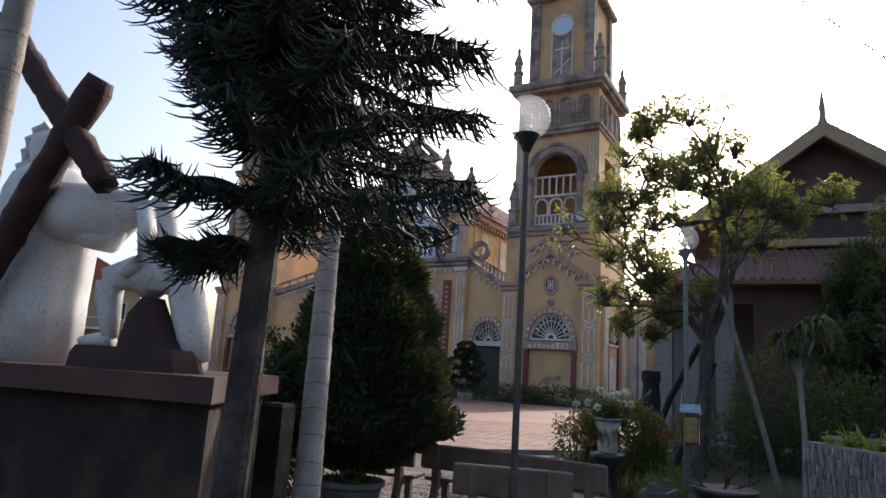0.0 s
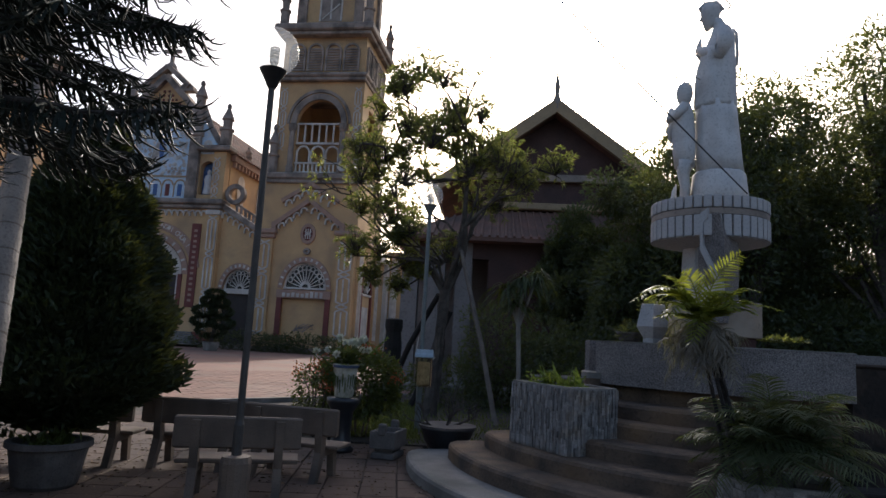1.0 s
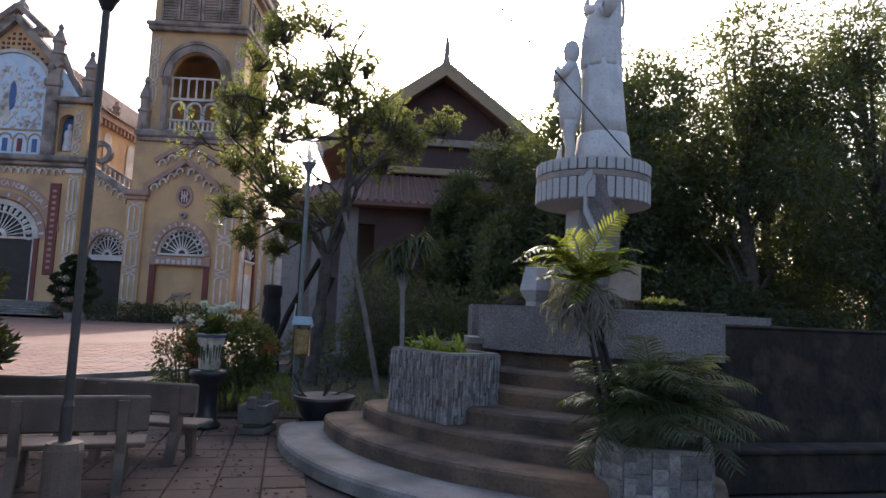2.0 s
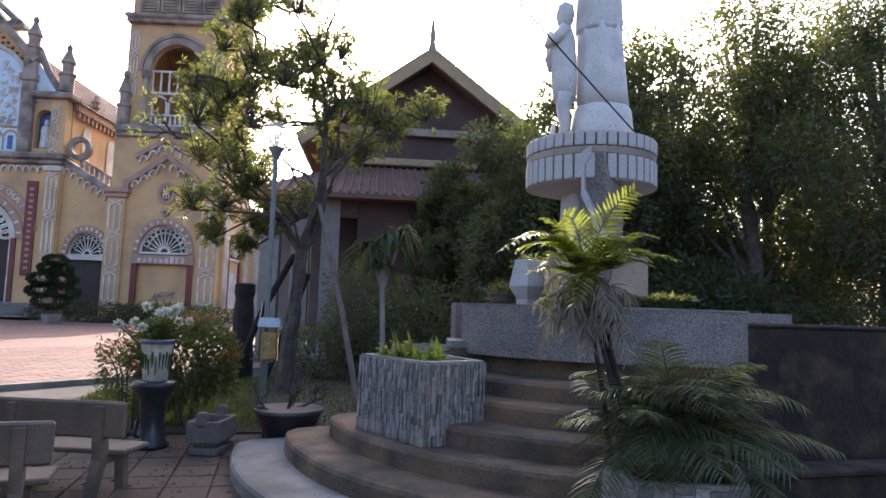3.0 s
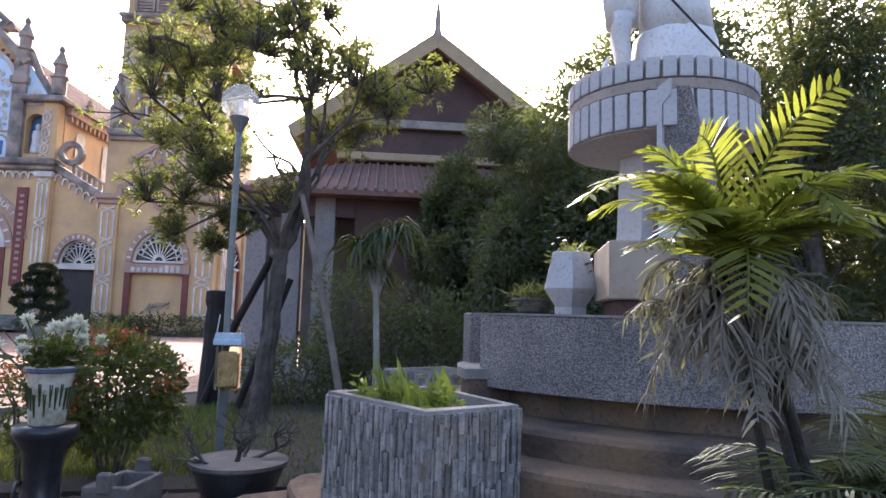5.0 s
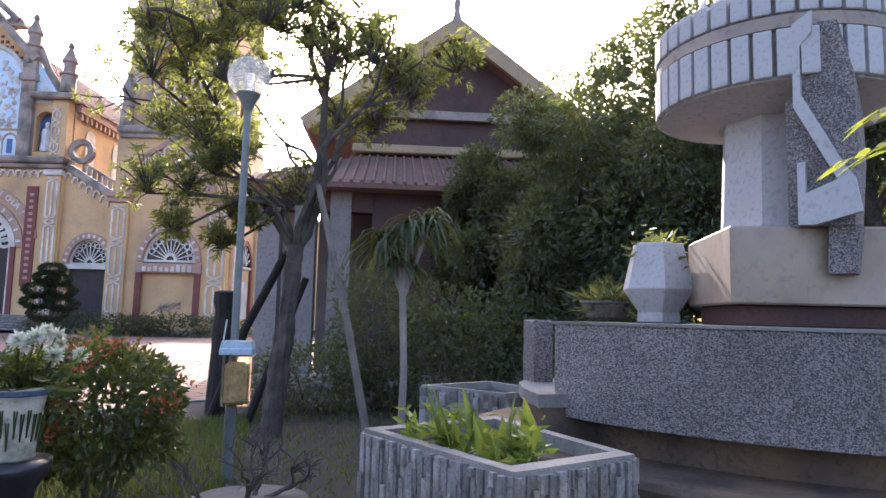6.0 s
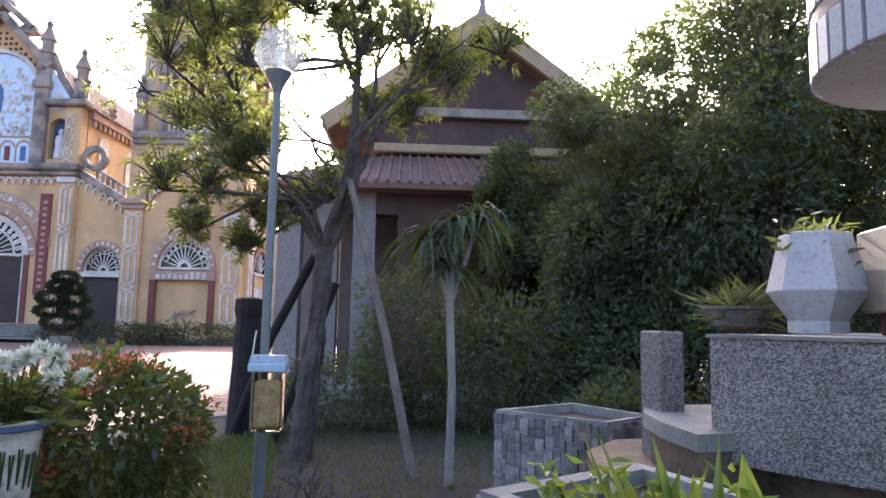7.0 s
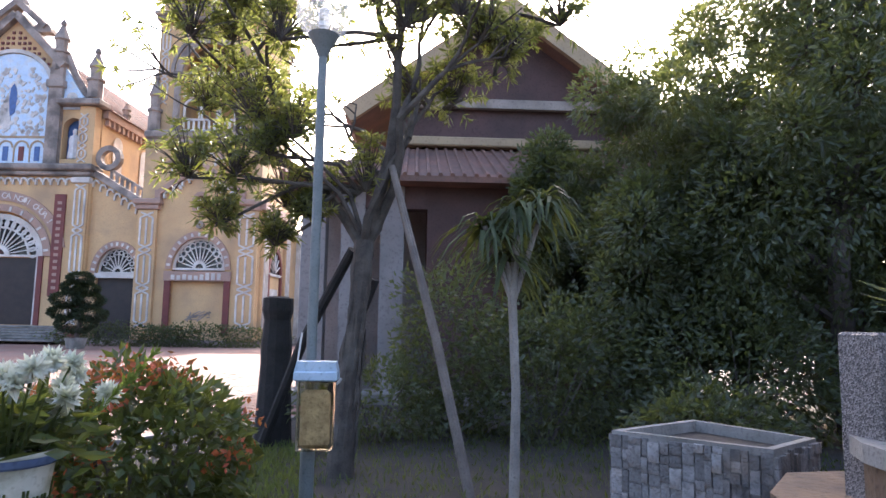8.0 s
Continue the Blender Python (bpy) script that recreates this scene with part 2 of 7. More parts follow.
# ---- mesh builder ----
class MB:
    """Collects vertices and faces of one mesh."""

    def __init__(self):
        self.v, self.f = [], []

    def add(self, verts, faces):
        n = len(self.v)
        self.v += [tuple(p) for p in verts]
        self.f += [tuple(i + n for i in q) for q in faces]
        return self

    def box(self, x0, x1, y0, y1, z0, z1, m=None):
        vs = [Vector((x, y, z)) for z in (z0, z1) for y in (y0, y1) for x in (x0, x1)]
        if m is not None:
            vs = [m @ p for p in vs]
        return self.add(vs, [(0, 2, 3, 1), (4, 5, 7, 6), (0, 1, 5, 4), (2, 6, 7, 3), (0, 4, 6, 2), (1, 3, 7, 5)])

    def slab(self, x0, x1, y0, y1, z0, z1, c=0.01, m=None):
        """A box with a chamfered rim."""
        rings = [(c, z0), (0, z0 + c), (0, z1 - c), (c, z1)]
        vs = []
        for d, z in rings:
            vs += [Vector((x0 + d, y0 + d, z)), Vector((x1 - d, y0 + d, z)), Vector((x1 - d, y1 - d, z)), Vector((x0 + d, y1 - d, z))]
        if m is not None:
            vs = [m @ p for p in vs]
        fs = [(3, 2, 1, 0), (12, 13, 14, 15)]
        for k in range(3):
            for i in range(4):
                a, b = 4 * k + i, 4 * k + (i + 1) % 4
                fs.append((a, b, b + 4, a + 4))
        return self.add(vs, fs)

    def prism(self, pts, z0, z1):
        n = len(pts)
        vs = [(x, y, z0) for x, y in pts] + [(x, y, z1) for x, y in pts]
        return self.add(vs, [tuple(range(n))[::-1], tuple(range(n, 2 * n))] + [(i, (i + 1) % n, n + (i + 1) % n, n + i) for i in range(n)])

    def upright(self, pts, y0, y1):
        """A shape drawn in x and z, thick along y."""
        n = len(pts)
        vs = [(x, y0, z) for x, z in pts] + [(x, y1, z) for x, z in pts]
        return self.add(vs, [tuple(range(n)), tuple(range(n, 2 * n))[::-1]] + [(i, n + i, n + (i + 1) % n, (i + 1) % n) for i in range(n)])

    def lathe(self, prof, seg=20, cx=0, cy=0, m=None):
        vs, fs = [], []
        for r, z in prof:
            for i in range(seg):
                a = 2 * math.pi * i / seg
                vs.append(Vector((cx + r * math.cos(a), cy + r * math.sin(a), z)))
        if m is not None:
            vs = [m @ p for p in vs]
        for k in range(len(prof) - 1):
            for i in range(seg):
                a, b = k * seg + i, k * seg + (i + 1) % seg
                fs.append((a, b, b + seg, a + seg))
        fs.append(tuple(range(seg))[::-1])
        fs.append(tuple(range((len(prof) - 1) * seg, len(prof) * seg)))
        return self.add(vs, fs)

    def tube(self, pts, radii, seg=8):
        pts = [Vector(p) for p in pts]
        if not isinstance(radii, (list, tuple)):
            radii = [radii] * len(pts)
        vs, fs = [], []
        for k, p in enumerate(pts):
            d = (pts[min(k + 1, len(pts) - 1)] - pts[max(k - 1, 0)]).normalized()
            s = d.cross(Vector((0.31, 0.17, 0.93))).normalized()
            t = d.cross(s)
            for i in range(seg):
                a = 2 * math.pi * i / seg
                vs.append(p + radii[k] * (math.cos(a) * s + math.sin(a) * t))
        for k in range(len(pts) - 1):
            for i in range(seg):
                a, b = k * seg + i, k * seg + (i + 1) % seg
                fs.append((a, b, b + seg, a + seg))
        fs += [tuple(range(seg))[::-1], tuple(range((len(pts) - 1) * seg, len(pts) * seg))]
        return self.add(vs, fs)

    def arc_band(self, cx, cz, r0, r1, y0, y1, a0=0.0, a1=math.pi, seg=14, rise=1.0):
        """A band bent along an arc, upright, thick along y."""
        n = seg + 1
        vs = []
        for y in (y0, y1):
            for r in (r0, r1):
                vs += [(cx + r * math.cos(a0 + (a1 - a0) * i / seg), y, cz + rise * r * math.sin(a0 + (a1 - a0) * i / seg)) for i in range(n)]
        fs = []
        for i in range(seg):
            fs += [(i, i + 1, n + i + 1, n + i), (2 * n + i, 3 * n + i, 3 * n + i + 1, 2 * n + i + 1), (n + i, n + i + 1, 3 * n + i + 1, 3 * n + i), (i, 2 * n + i, 2 * n + i + 1, i + 1)]
        fs += [(0, n, 3 * n, 2 * n), (n - 1, 3 * n - 1, 4 * n - 1, 2 * n - 1)]
        return self.add(vs, fs)

    def bar(self, x0, z0, x1, z1, w, y0, y1):
        """A straight upright strip from one point of a wall to another."""
        d = Vector((x1 - x0, z1 - z0))
        s = Vector((-d.y, d.x)).normalized() * (w / 2)
        return self.upright([(x0 + s.x, z0 + s.y), (x0 - s.x, z0 - s.y), (x1 - s.x, z1 - s.y), (x1 + s.x, z1 + s.y)], y0, y1)

    def walled(self, xs, top, holes, y0, y1, z0=0.0):
        """A wall between the first and last x, up to top(x), with round-headed openings (centre, half width, sill, spring, rise)."""
        cuts = set(xs)
        for c, h, b, sp, rise in holes:
            for i in range(15):
                cuts.add(round(c - h * math.cos(math.pi * i / 14), 4))
        cuts = sorted(cuts)

        def span(x, hole):
            c, h, b, sp, rise = hole
            return b, sp + rise * math.sqrt(max(0.0, 1 - ((x - c) / h) ** 2))

        for xa, xb in zip(cuts, cuts[1:]):
            mid = (xa + xb) / 2
            inside = sorted((h for h in holes if abs(mid - h[0]) < h[1]), key=lambda h: h[2])
            low = (z0, z0)
            for h in inside + [None]:
                high = (top(xa), top(xb)) if h is None else (h[2], h[2])
                if max(high[0] - low[0], high[1] - low[1]) > 1e-4:
                    self.upright([(xa, low[0]), (xb, low[1]), (xb, high[1]), (xa, high[0])], y0, y1)
                if h is not None:
                    low = (span(xa, h)[1], span(xb, h)[1])
        return self.weld()

    def weld(self):
        """Joins vertices that lie together."""
        seen, index, verts = {}, [], []
        for p in self.v:
            key = (round(p[0], 4), round(p[1], 4), round(p[2], 4))
            if key not in seen:
                seen[key] = len(verts)
                verts.append(p)
            index.append(seen[key])
        self.v, self.f = verts, [tuple(index[i] for i in q) for q in self.f]
        return self


def mesh_object(name, mb, material, smooth=False):
    me = bpy.data.meshes.new(name)
    me.from_pydata(mb.v, [], mb.f)
    me.materials.append(material)
    if smooth:
        me.polygons.foreach_set("use_smooth", [True] * len(me.polygons))
    me.update()
    return new(name, me)


def part(name, mb, material, parent, label="", smooth=False):
    ob = mesh_object(name, mb, material, smooth)
    ob.parent = parent
    if label:
        ob["label"] = label
    return ob


def pieces(name, mb, material, parent, label=""):
    """Every separate piece of the collected mesh becomes a part of its own."""
    top = list(range(len(mb.v)))

    def root(i):
        while top[i] != i:
            top[i] = top[top[i]]
            i = top[i]
        return i
    for q in mb.f:
        for i in q[1:]:
            top[root(i)] = root(q[0])
    sets = {}
    for q in mb.f:
        sets.setdefault(root(q[0]), []).append(q)
    for fs in sets.values():
        ids = sorted({i for q in fs for i in q})
        at = {i: k for k, i in enumerate(ids)}
        part(name, MB().add([mb.v[i] for i in ids], [tuple(at[i] for i in q) for q in fs]), material, parent, label)


def thing(name, label, category, m=None, group="", kind=""):
    ob = tagged(new(name), label, category, group, kind)
    ob.empty_display_size = 0.2
    if m is not None:
        ob.matrix_world = m
    return ob


def leaves(centres, ways, length, width, rng, droop=0.3, jitter=0.35):
    """Folded pointed leaves: one at each centre, along its way."""
    c = np.asarray(centres, float)
    n = len(c)
    d = np.asarray(ways, float)
    d = d / (np.linalg.norm(d, axis=1)[:, None] + 1e-9)
    d[:, 2] -= droop * rng.random(n)
    d /= np.linalg.norm(d, axis=1)[:, None] + 1e-9
    r = rng.normal(size=(n, 3))
    s = np.cross(d, r)
    s /= np.linalg.norm(s, axis=1)[:, None] + 1e-9
    up = np.cross(s, d)
    ln = length * (1 + jitter * (rng.random(n) * 2 - 1))[:, None]
    wd = width * (1 + jitter * (rng.random(n) * 2 - 1))[:, None]
    v = np.stack([c, c + d * ln * 0.45 + s * wd * 0.5 + up * wd * 0.15, c + d * ln, c + d * ln * 0.45 - s * wd * 0.5 + up * wd * 0.15], 1).reshape(-1, 3)
    k = np.arange(n) * 4
    f = np.stack([np.stack([k, k + 1, k + 2], 1), np.stack([k, k + 2, k + 3], 1)], 1).reshape(-1, 3)
    return v, f


def leaf_part(name, v, f, material, parent, label=""):
    me = bpy.data.meshes.new(name)
    me.from_pydata(v.tolist() if hasattr(v, "tolist") else v, [], f.tolist() if hasattr(f, "tolist") else f)
    me.materials.append(material)
    me.update()
    ob = new(name, me)
    ob.parent = parent
    if label:
        ob["label"] = label
    return ob


# ---- ground ----
ground = tagged(mesh_object("ground", MB().box(-900, 900, -900, 900, -1.2, -0.45), JOINT), "bare brown earth under the paving, out to the horizon", "ground", kind="structure")


# ---- church ----
church = thing("church", "ochre church with white strapwork, blue mosaic gable and a bell tower", "church", pose(-8.05, 56.8, 0, 0, 0, -12))


def strapwork(mb, x0, x1, z0, z1, y0, y1, w=0.13):
    """White interlaced relief: upright bars with crossed lozenges."""
    cx = (x0 + x1) / 2
    third = (z1 - z0) / 3
    for k in range(3):
        a, b = z0 + k * third, z0 + (k + 1) * third
        for x in (x0 + w, cx, x1 - w):
            mb.bar(x, a + 0.42, x, b - 0.42, w, y0, y1)
        for zc in (a + 0.21, b - 0.21):
            mb.bar(x0 + w, zc - 0.2, x1 - w, zc + 0.2, w * 0.9, y0, y1 - 0.004)
            mb.bar(x0 + w, zc + 0.2, x1 - w, zc - 0.2, w * 0.9, y0, y1 - 0.008)


def fan_window(parent, cx, z, r, rise, y, spokes=11):
    """A half-round window with a white spoked grille before dark glass."""
    fw = part("window", MB().upright([(cx + r * math.cos(a), z + rise * math.sin(a)) for a in [math.pi * i / 18 for i in range(19)]], y + 0.22, y + 0.26), DARKGLASS, parent, "dark half-round fanlight glass")
    g = MB()
    k = rise / r
    g.arc_band(cx, z, r * 0.9, r, y + 0.05, y + 0.16, seg=18, rise=k)
    g.arc_band(cx, z, r * 0.16, r * 0.26, y + 0.05, y + 0.16, seg=10, rise=k)
    g.box(cx - r, cx + r, y + 0.04, y + 0.17, z - 0.10, z + 0.06)
    for i in range(1, spokes + 1):
        a = math.pi * i / (spokes + 1)
        g.bar(cx + 0.24 * r * math.cos(a), z + 0.24 * rise * math.sin(a), cx + 0.7 * r * math.cos(a), z + 0.7 * rise * math.sin(a), 0.075, y + 0.07, y + 0.14)
        a2 = math.pi * (i - 0.5) / (spokes + 1)
        g.arc_band(cx + 0.78 * r * math.cos(a2), z + 0.78 * rise * math.sin(a2), 0.085 * r, 0.13 * r, y + 0.06, y + 0.15, 0, 2 * math.pi, 8)
    part("window_grille", g, STUCCO, fw, "white plaster spoked grille")


def arch_mould(parent, cx, z, r, rise, y, w=0.42):
    part("arch_moulding", MB().arc_band(cx, z, r, r + w, y - 0.14, y + 0.05, seg=18, rise=(rise + w * 0.8) / (r + w * 0.8)), PINKSTONE, parent, "pinkish moulded arch")
    b = MB()
    for i in range(13):
        a = math.pi * (i + 0.5) / 13
        q = (r + w * 0.5)
        b.bar(cx + (r + 0.06) * math.cos(a), z + (rise + 0.06) * math.sin(a), cx + (r + w * 0.75) * math.cos(a), z + (rise + w * 0.75) * math.sin(a), 0.17, y - 0.19, y - 0.12)
    pieces("voussoir", b, STUCCO, parent, "pale voussoir blocks")


def scallops(mb, x0, z0, x1, z1, y0, y1, step=0.55, drop=0.5):
    n = max(2, int(abs(x1 - x0) / step))
    for i in range(n):
        f = (i + 0.5) / n
        x, z = x0 + (x1 - x0) * f, z0 + (z1 - z0) * f
        w = abs(x1 - x0) / n
        mb.arc_band(x, z - drop, w * 0.3, w * 0.5, y0, y1, 0, math.pi, 6, 1.2)
        mb.box(x - w * 0.5, x - w * 0.3, y0, y1, z - drop - 0.22, z - drop)


def pinnacle(parent, x, y, z, h, s=1.0, name="pinnacle"):
    k = h / 4.0
    pn = part(name, MB().lathe([(0.55 * s, 0), (0.55 * s, 1.3 * k), (0.68 * s, 1.35 * k), (0.68 * s, 1.5 * k), (0.42 * s, 1.6 * k), (0.46 * s, 2.3 * k), (0.6 * s, 2.4 * k), (0.55 * s, 2.55 * k), (0.22 * s, 3.3 * k), (0.16 * s, 3.5 * k), (0.24 * s, 3.6 * k), (0.2 * s, 3.8 * k), (0.05 * s, 4.0 * k)], 8), WEATHERED, parent, "weathered stone pinnacle")
    pn.matrix_parent_inverse = Matrix.Identity(4)
    pn.location = (x, y, z)
    return pn


def bell_tower(cx, name):
    """A square tower of four stages, its front at y = 0, cx its middle."""
    tw = part(name, MB().box(cx - 3.9, cx + 3.9, 0.6, 8.0, 0, 14.7), OCHRE, church, "ochre bell tower body")
    X = lambda x: cx + x
    # lower front with the shrine recess
    part("front_wall", MB().walled([X(-4.4), X(4.4)], lambda x: 14.7, [(X(0.05), 1.95, 0.8, 5.1, 2.35)], 0, 0.6), OCHRE, tw)
    part("side_wall", MB().box(X(3.9), X(4.4), 0.6, 8.2, 0, 14.7), OCHRE, tw)
    part("side_wall", MB().box(X(-4.4), X(-3.9), 0.6, 8.2, 0, 14.7), OCHRE, tw)
    part("recess_panel", MB().box(X(-1.9), X(2.0), 0.36, 0.52, 0.8, 4.2), OCHRE, tw)
    jam = MB().box(X(-2.35), X(-1.9), -0.12, 0.2, 0.4, 4.3).box(X(2.0), X(2.45), -0.12, 0.2, 0.4, 4.3)
    pieces("jamb", jam, MAROON, tw, "maroon painted jambs")
    li = MB().box(X(-2.4), X(2.5), -0.16, 0.15, 4.25, 4.95)
    part("lintel", li, PINKSTONE, tw)
    fig = MB()
    rr = random.Random(4)
    for i in range(9):
        x = X(-1.7 + i * 0.42)
        fig.slab(x - 0.13, x + 0.13, -0.21, -0.15, 4.32, 4.32 + 0.3 + 0.25 * rr.random(), 0.02)
    pieces("relief", fig, STUCCO, tw, "white relief frieze")
    orn = MB()
    for i in range(16):
        a = rr.random() * 6.3
        orn.bar(X(rr.uniform(-0.9, 1.1)), rr.uniform(1.3, 1.9), X(rr.uniform(-0.9, 1.1)), rr.uniform(1.4, 2.2), 0.07, 0.31, 0.37)
    part("painted_leaf_ornament", orn, WEATHERED, tw)
    fan_window(tw, X(0.05), 5.15, 1.95, 2.3, 0.1)
    arch_mould(tw, X(0.05), 5.1, 1.97, 2.35, 0)
    for a, b in ((-4.5, -3.1), (2.8, 4.35)):
        part("pilaster", MB().slab(X(a), X(b), -0.3, 0.02, 0, 9.4, 0.05), OCHRE, tw)
        sw = MB()
        strapwork(sw, X(a) + 0.12, X(b) - 0.12, 0.9, 9.2, -0.39, -0.28)
        pieces("strap", sw, STUCCO, tw, "white interlaced strapwork")
        part("capital", MB().slab(X(a) - 0.15, X(b) + 0.15, -0.45, 0.05, 9.4, 9.75, 0.06).slab(X(a) - 0.3, X(b) + 0.3, -0.6, 0.05, 9.75, 10.2, 0.1), PINKSTONE, tw)
    # pediments
    ped = MB()
    ped.bar(X(-3.0), 10.7, X(0.0), 12.85, 0.38, -0.42, 0.02).bar(X(3.0), 10.7, X(0.0), 12.85, 0.38, -0.42, 0.02)
    ped.bar(X(-3.1), 10.2, X(-3.1), 10.85, 0.4, -0.42, 0.02).bar(X(3.1), 10.2, X(3.1), 10.85, 0.4, -0.42, 0.02)
    ped.bar(X(-2.6), 12.75, X(0.0), 14.35, 0.34, -0.34, 0.015).bar(X(2.6), 12.75, X(0.0), 14.35, 0.34, -0.34, 0.015)
    part("pediment", ped, PINKSTONE, tw, "stepped gable mouldings")
    sc = MB()
    for s in (-1, 1):
        scallops(sc, X(s * 2.75), 10.75, X(s * 0.15), 12.6, -0.3, 0.012)
        scallops(sc, X(s * 2.3), 12.8, X(s * 0.15), 14.1, -0.24, 0.012)
    pieces("scallop", sc, STUCCO, tw)
    part("medallion", MB().arc_band(X(0), 9.9, 0.45, 0.68, -0.14, 0.02, 0, 2 * math.pi, 20, 1.35), PINKSTONE, tw)
    med = MB().arc_band(X(0), 9.9, 0.0, 0.45, -0.06, 0.016, 0, 2 * math.pi, 20, 1.35)
    part("medallion_field", med, MAROON, tw)
    mg = MB()
    for dx in (-0.2, 0, 0.2):
        mg.bar(X(dx), 9.45, X(dx), 10.35, 0.08, -0.14, -0.05)
    mg.bar(X(-0.3), 10.1, X(0.3), 9.7, 0.08, -0.13, -0.05).bar(X(0.3), 10.1, X(-0.3), 9.7, 0.08, -0.135, -0.05)
    part("monogram", mg, STUCCO, tw)
    part("boss", MB().arc_band(X(0.05), 8.35, 0.1, 0.3, -0.25, 0.02, 0, 2 * math.pi, 12), WEATHERED, tw)
    # right side face with its own arch
    sd = MB()
    for a, b in ((0.4, 1.7), (6.4, 7.7)):
        sd.box(X(4.4), X(4.65), a, b, 0, 9.4)
    pieces("side_pilaster", sd, OCHRE, tw)
    sp = MB()
    for a, b in ((0.4, 1.7), (6.4, 7.7)):
        for yy in (a + 0.25, (a + b) / 2, b - 0.25):
            sp.box(X(4.65), X(4.73), yy - 0.08, yy + 0.08, 0.9, 9.2)
    pieces("strap", sp, STUCCO, tw)
    sa = MB()
    for i in range(15):
        a0, a1 = math.pi * i / 15, math.pi * (i + 1) / 15
        sa.add([(X(4.41) + dx, 4.0 + r * math.cos(a), 5.1 + r * 1.15 * math.sin(a)) for dx in (0, 0.16) for a, r in ((a0, 1.5), (a1, 1.5), (a1, 1.85), (a0, 1.85))], [(0, 1, 2, 3), (7, 6, 5, 4), (0, 4, 5, 1), (2, 6, 7, 3)])
    part("side_arch", sa, MAROON, tw)
    sg = MB().add([(X(4.43), 4.0, 5.1)] + [(X(4.43), 4.0 + 1.5 * math.cos(math.pi * i / 12), 5.1 + 1.7 * math.sin(math.pi * i / 12)) for i in range(13)], [tuple(range(14))])
    part("side_window", sg, DARKGLASS, tw)
    sb = MB()
    for i in range(1, 8):
        a = math.pi * i / 8
        sb.tube([(X(4.47), 4.0 + 0.3 * math.cos(a), 5.1 + 0.3 * math.sin(a)), (X(4.47), 4.0 + 1.45 * math.cos(a), 5.1 + 1.65 * math.sin(a))], 0.06, 4)
    sb.box(X(4.43), X(4.55), 2.4, 5.6, 4.9, 5.1)
    part("side_grille", sb, STUCCO, tw)
    pieces("side_jamb", MB().box(X(4.4), X(4.58), 2.15, 2.5, 0.4, 5.0).box(X(4.4), X(4.58), 5.5, 5.85, 0.4, 5.0), MAROON, tw)
    part("side_panel", MB().box(X(4.4), X(4.46), 3.0, 5.0, 0.9, 3.9), STUCCO, tw, "whitewashed side door panel")
    part("side_cornice", MB().box(X(4.4), X(4.9), -0.3, 8.4, 9.5, 10.1), PINKSTONE, tw)
    # ledges
    def ledge(z0, z1, h, out, mt=WEATHERED):
        part("ledge", MB().slab(X(-h - out), X(h + out), 4.0 - h - out, 4.0 + h + out, z0, z1, 0.12).slab(X(-h - out * 0.5), X(h + out * 0.5), 4.0 - h - out * 0.5, 4.0 + h + out * 0.5, z0 - 0.35, z0, 0.06), mt, tw, "stained moulded ledge")
    ledge(14.75, 15.35, 4.1, 0.3)
    # second stage, open arches
    st = MB()
    st.walled([X(-4.0), X(4.0)], lambda x: 24.2, [(X(0.0), 2.1, 15.35, 20.0, 2.3)], 0.3, 0.9, 15.35)
    part("belfry_wall", st, OCHRE, tw)
    part("belfry_wall", MB().box(X(-4.0), X(-3.4), 0.9, 7.8, 15.35, 24.2), OCHRE, tw)
    ysw = MB()
    for a, b in ((15.35, 24.2),):
        ysw.box(X(3.4), X(4.0), 0.9, 2.2, a, b).box(X(3.4), X(4.0), 5.8, 7.8, a, b).box(X(3.4), X(4.0), 2.2, 5.8, 22.0, b)
    part("belfry_wall", ysw, OCHRE, tw)
    part("belfry_back", MB().box(X(-3.4), X(3.4), 7.2, 7.8, 15.35, 24.2), OCHRE, tw)
    part("belfry_floor", MB().box(X(-3.4), X(3.4), 0.9, 7.2, 15.2, 15.5), WEATHERED, tw)
    part("belfry_ceiling", MB().box(X(-3.9), X(3.9), 0.4, 7.7, 24.2, 24.4), WEATHERED, tw)
    part("belfry_arch", MB().arc_band(X(0), 20.0, 2.1, 2.6, 0.12, 0.34, seg=18, rise=1.08), WEATHERED, tw)
    part("belfry_arch_rim", MB().arc_band(X(0), 20.0, 2.75, 3.0, 0.16, 0.33, seg=18, rise=1.07), WEATHERED, tw)
    part("belfry_column", MB().lathe([(0.34, 15.4), (0.34, 16.0), (0.26, 16.1), (0.24, 19.2), (0.36, 19.4), (0.4, 19.9)], 10, X(-2.35), 0.1), WEATHERED, tw)
    part("belfry_column", MB().lathe([(0.34, 15.4), (0.34, 16.0), (0.26, 16.1), (0.24, 19.2), (0.36, 19.4), (0.4, 19.9)], 10, X(2.35), 0.1), WEATHERED, tw)
    bl = MB().box(X(-2.1), X(2.1), 0.5, 0.7, 15.5, 15.65).box(X(-2.1), X(2.1), 0.48, 0.72, 16.35, 16.5).box(X(-2.1), X(2.1), 0.48, 0.72, 18.15, 18.35).box(X(-2.1), X(2.1), 0.5, 0.7, 20.0, 20.15)
    for i in range(11):
        bl.box(X(-1.95 + i * 0.39) - 0.08, X(-1.95 + i * 0.39) + 0.08, 0.54, 0.66, 15.6, 16.4)
    for i in range(7):
        bl.box(X(-2.0 + i * 0.667) - 0.07, X(-2.0 + i * 0.667) + 0.07, 0.54, 0.66, 18.3, 20.05)
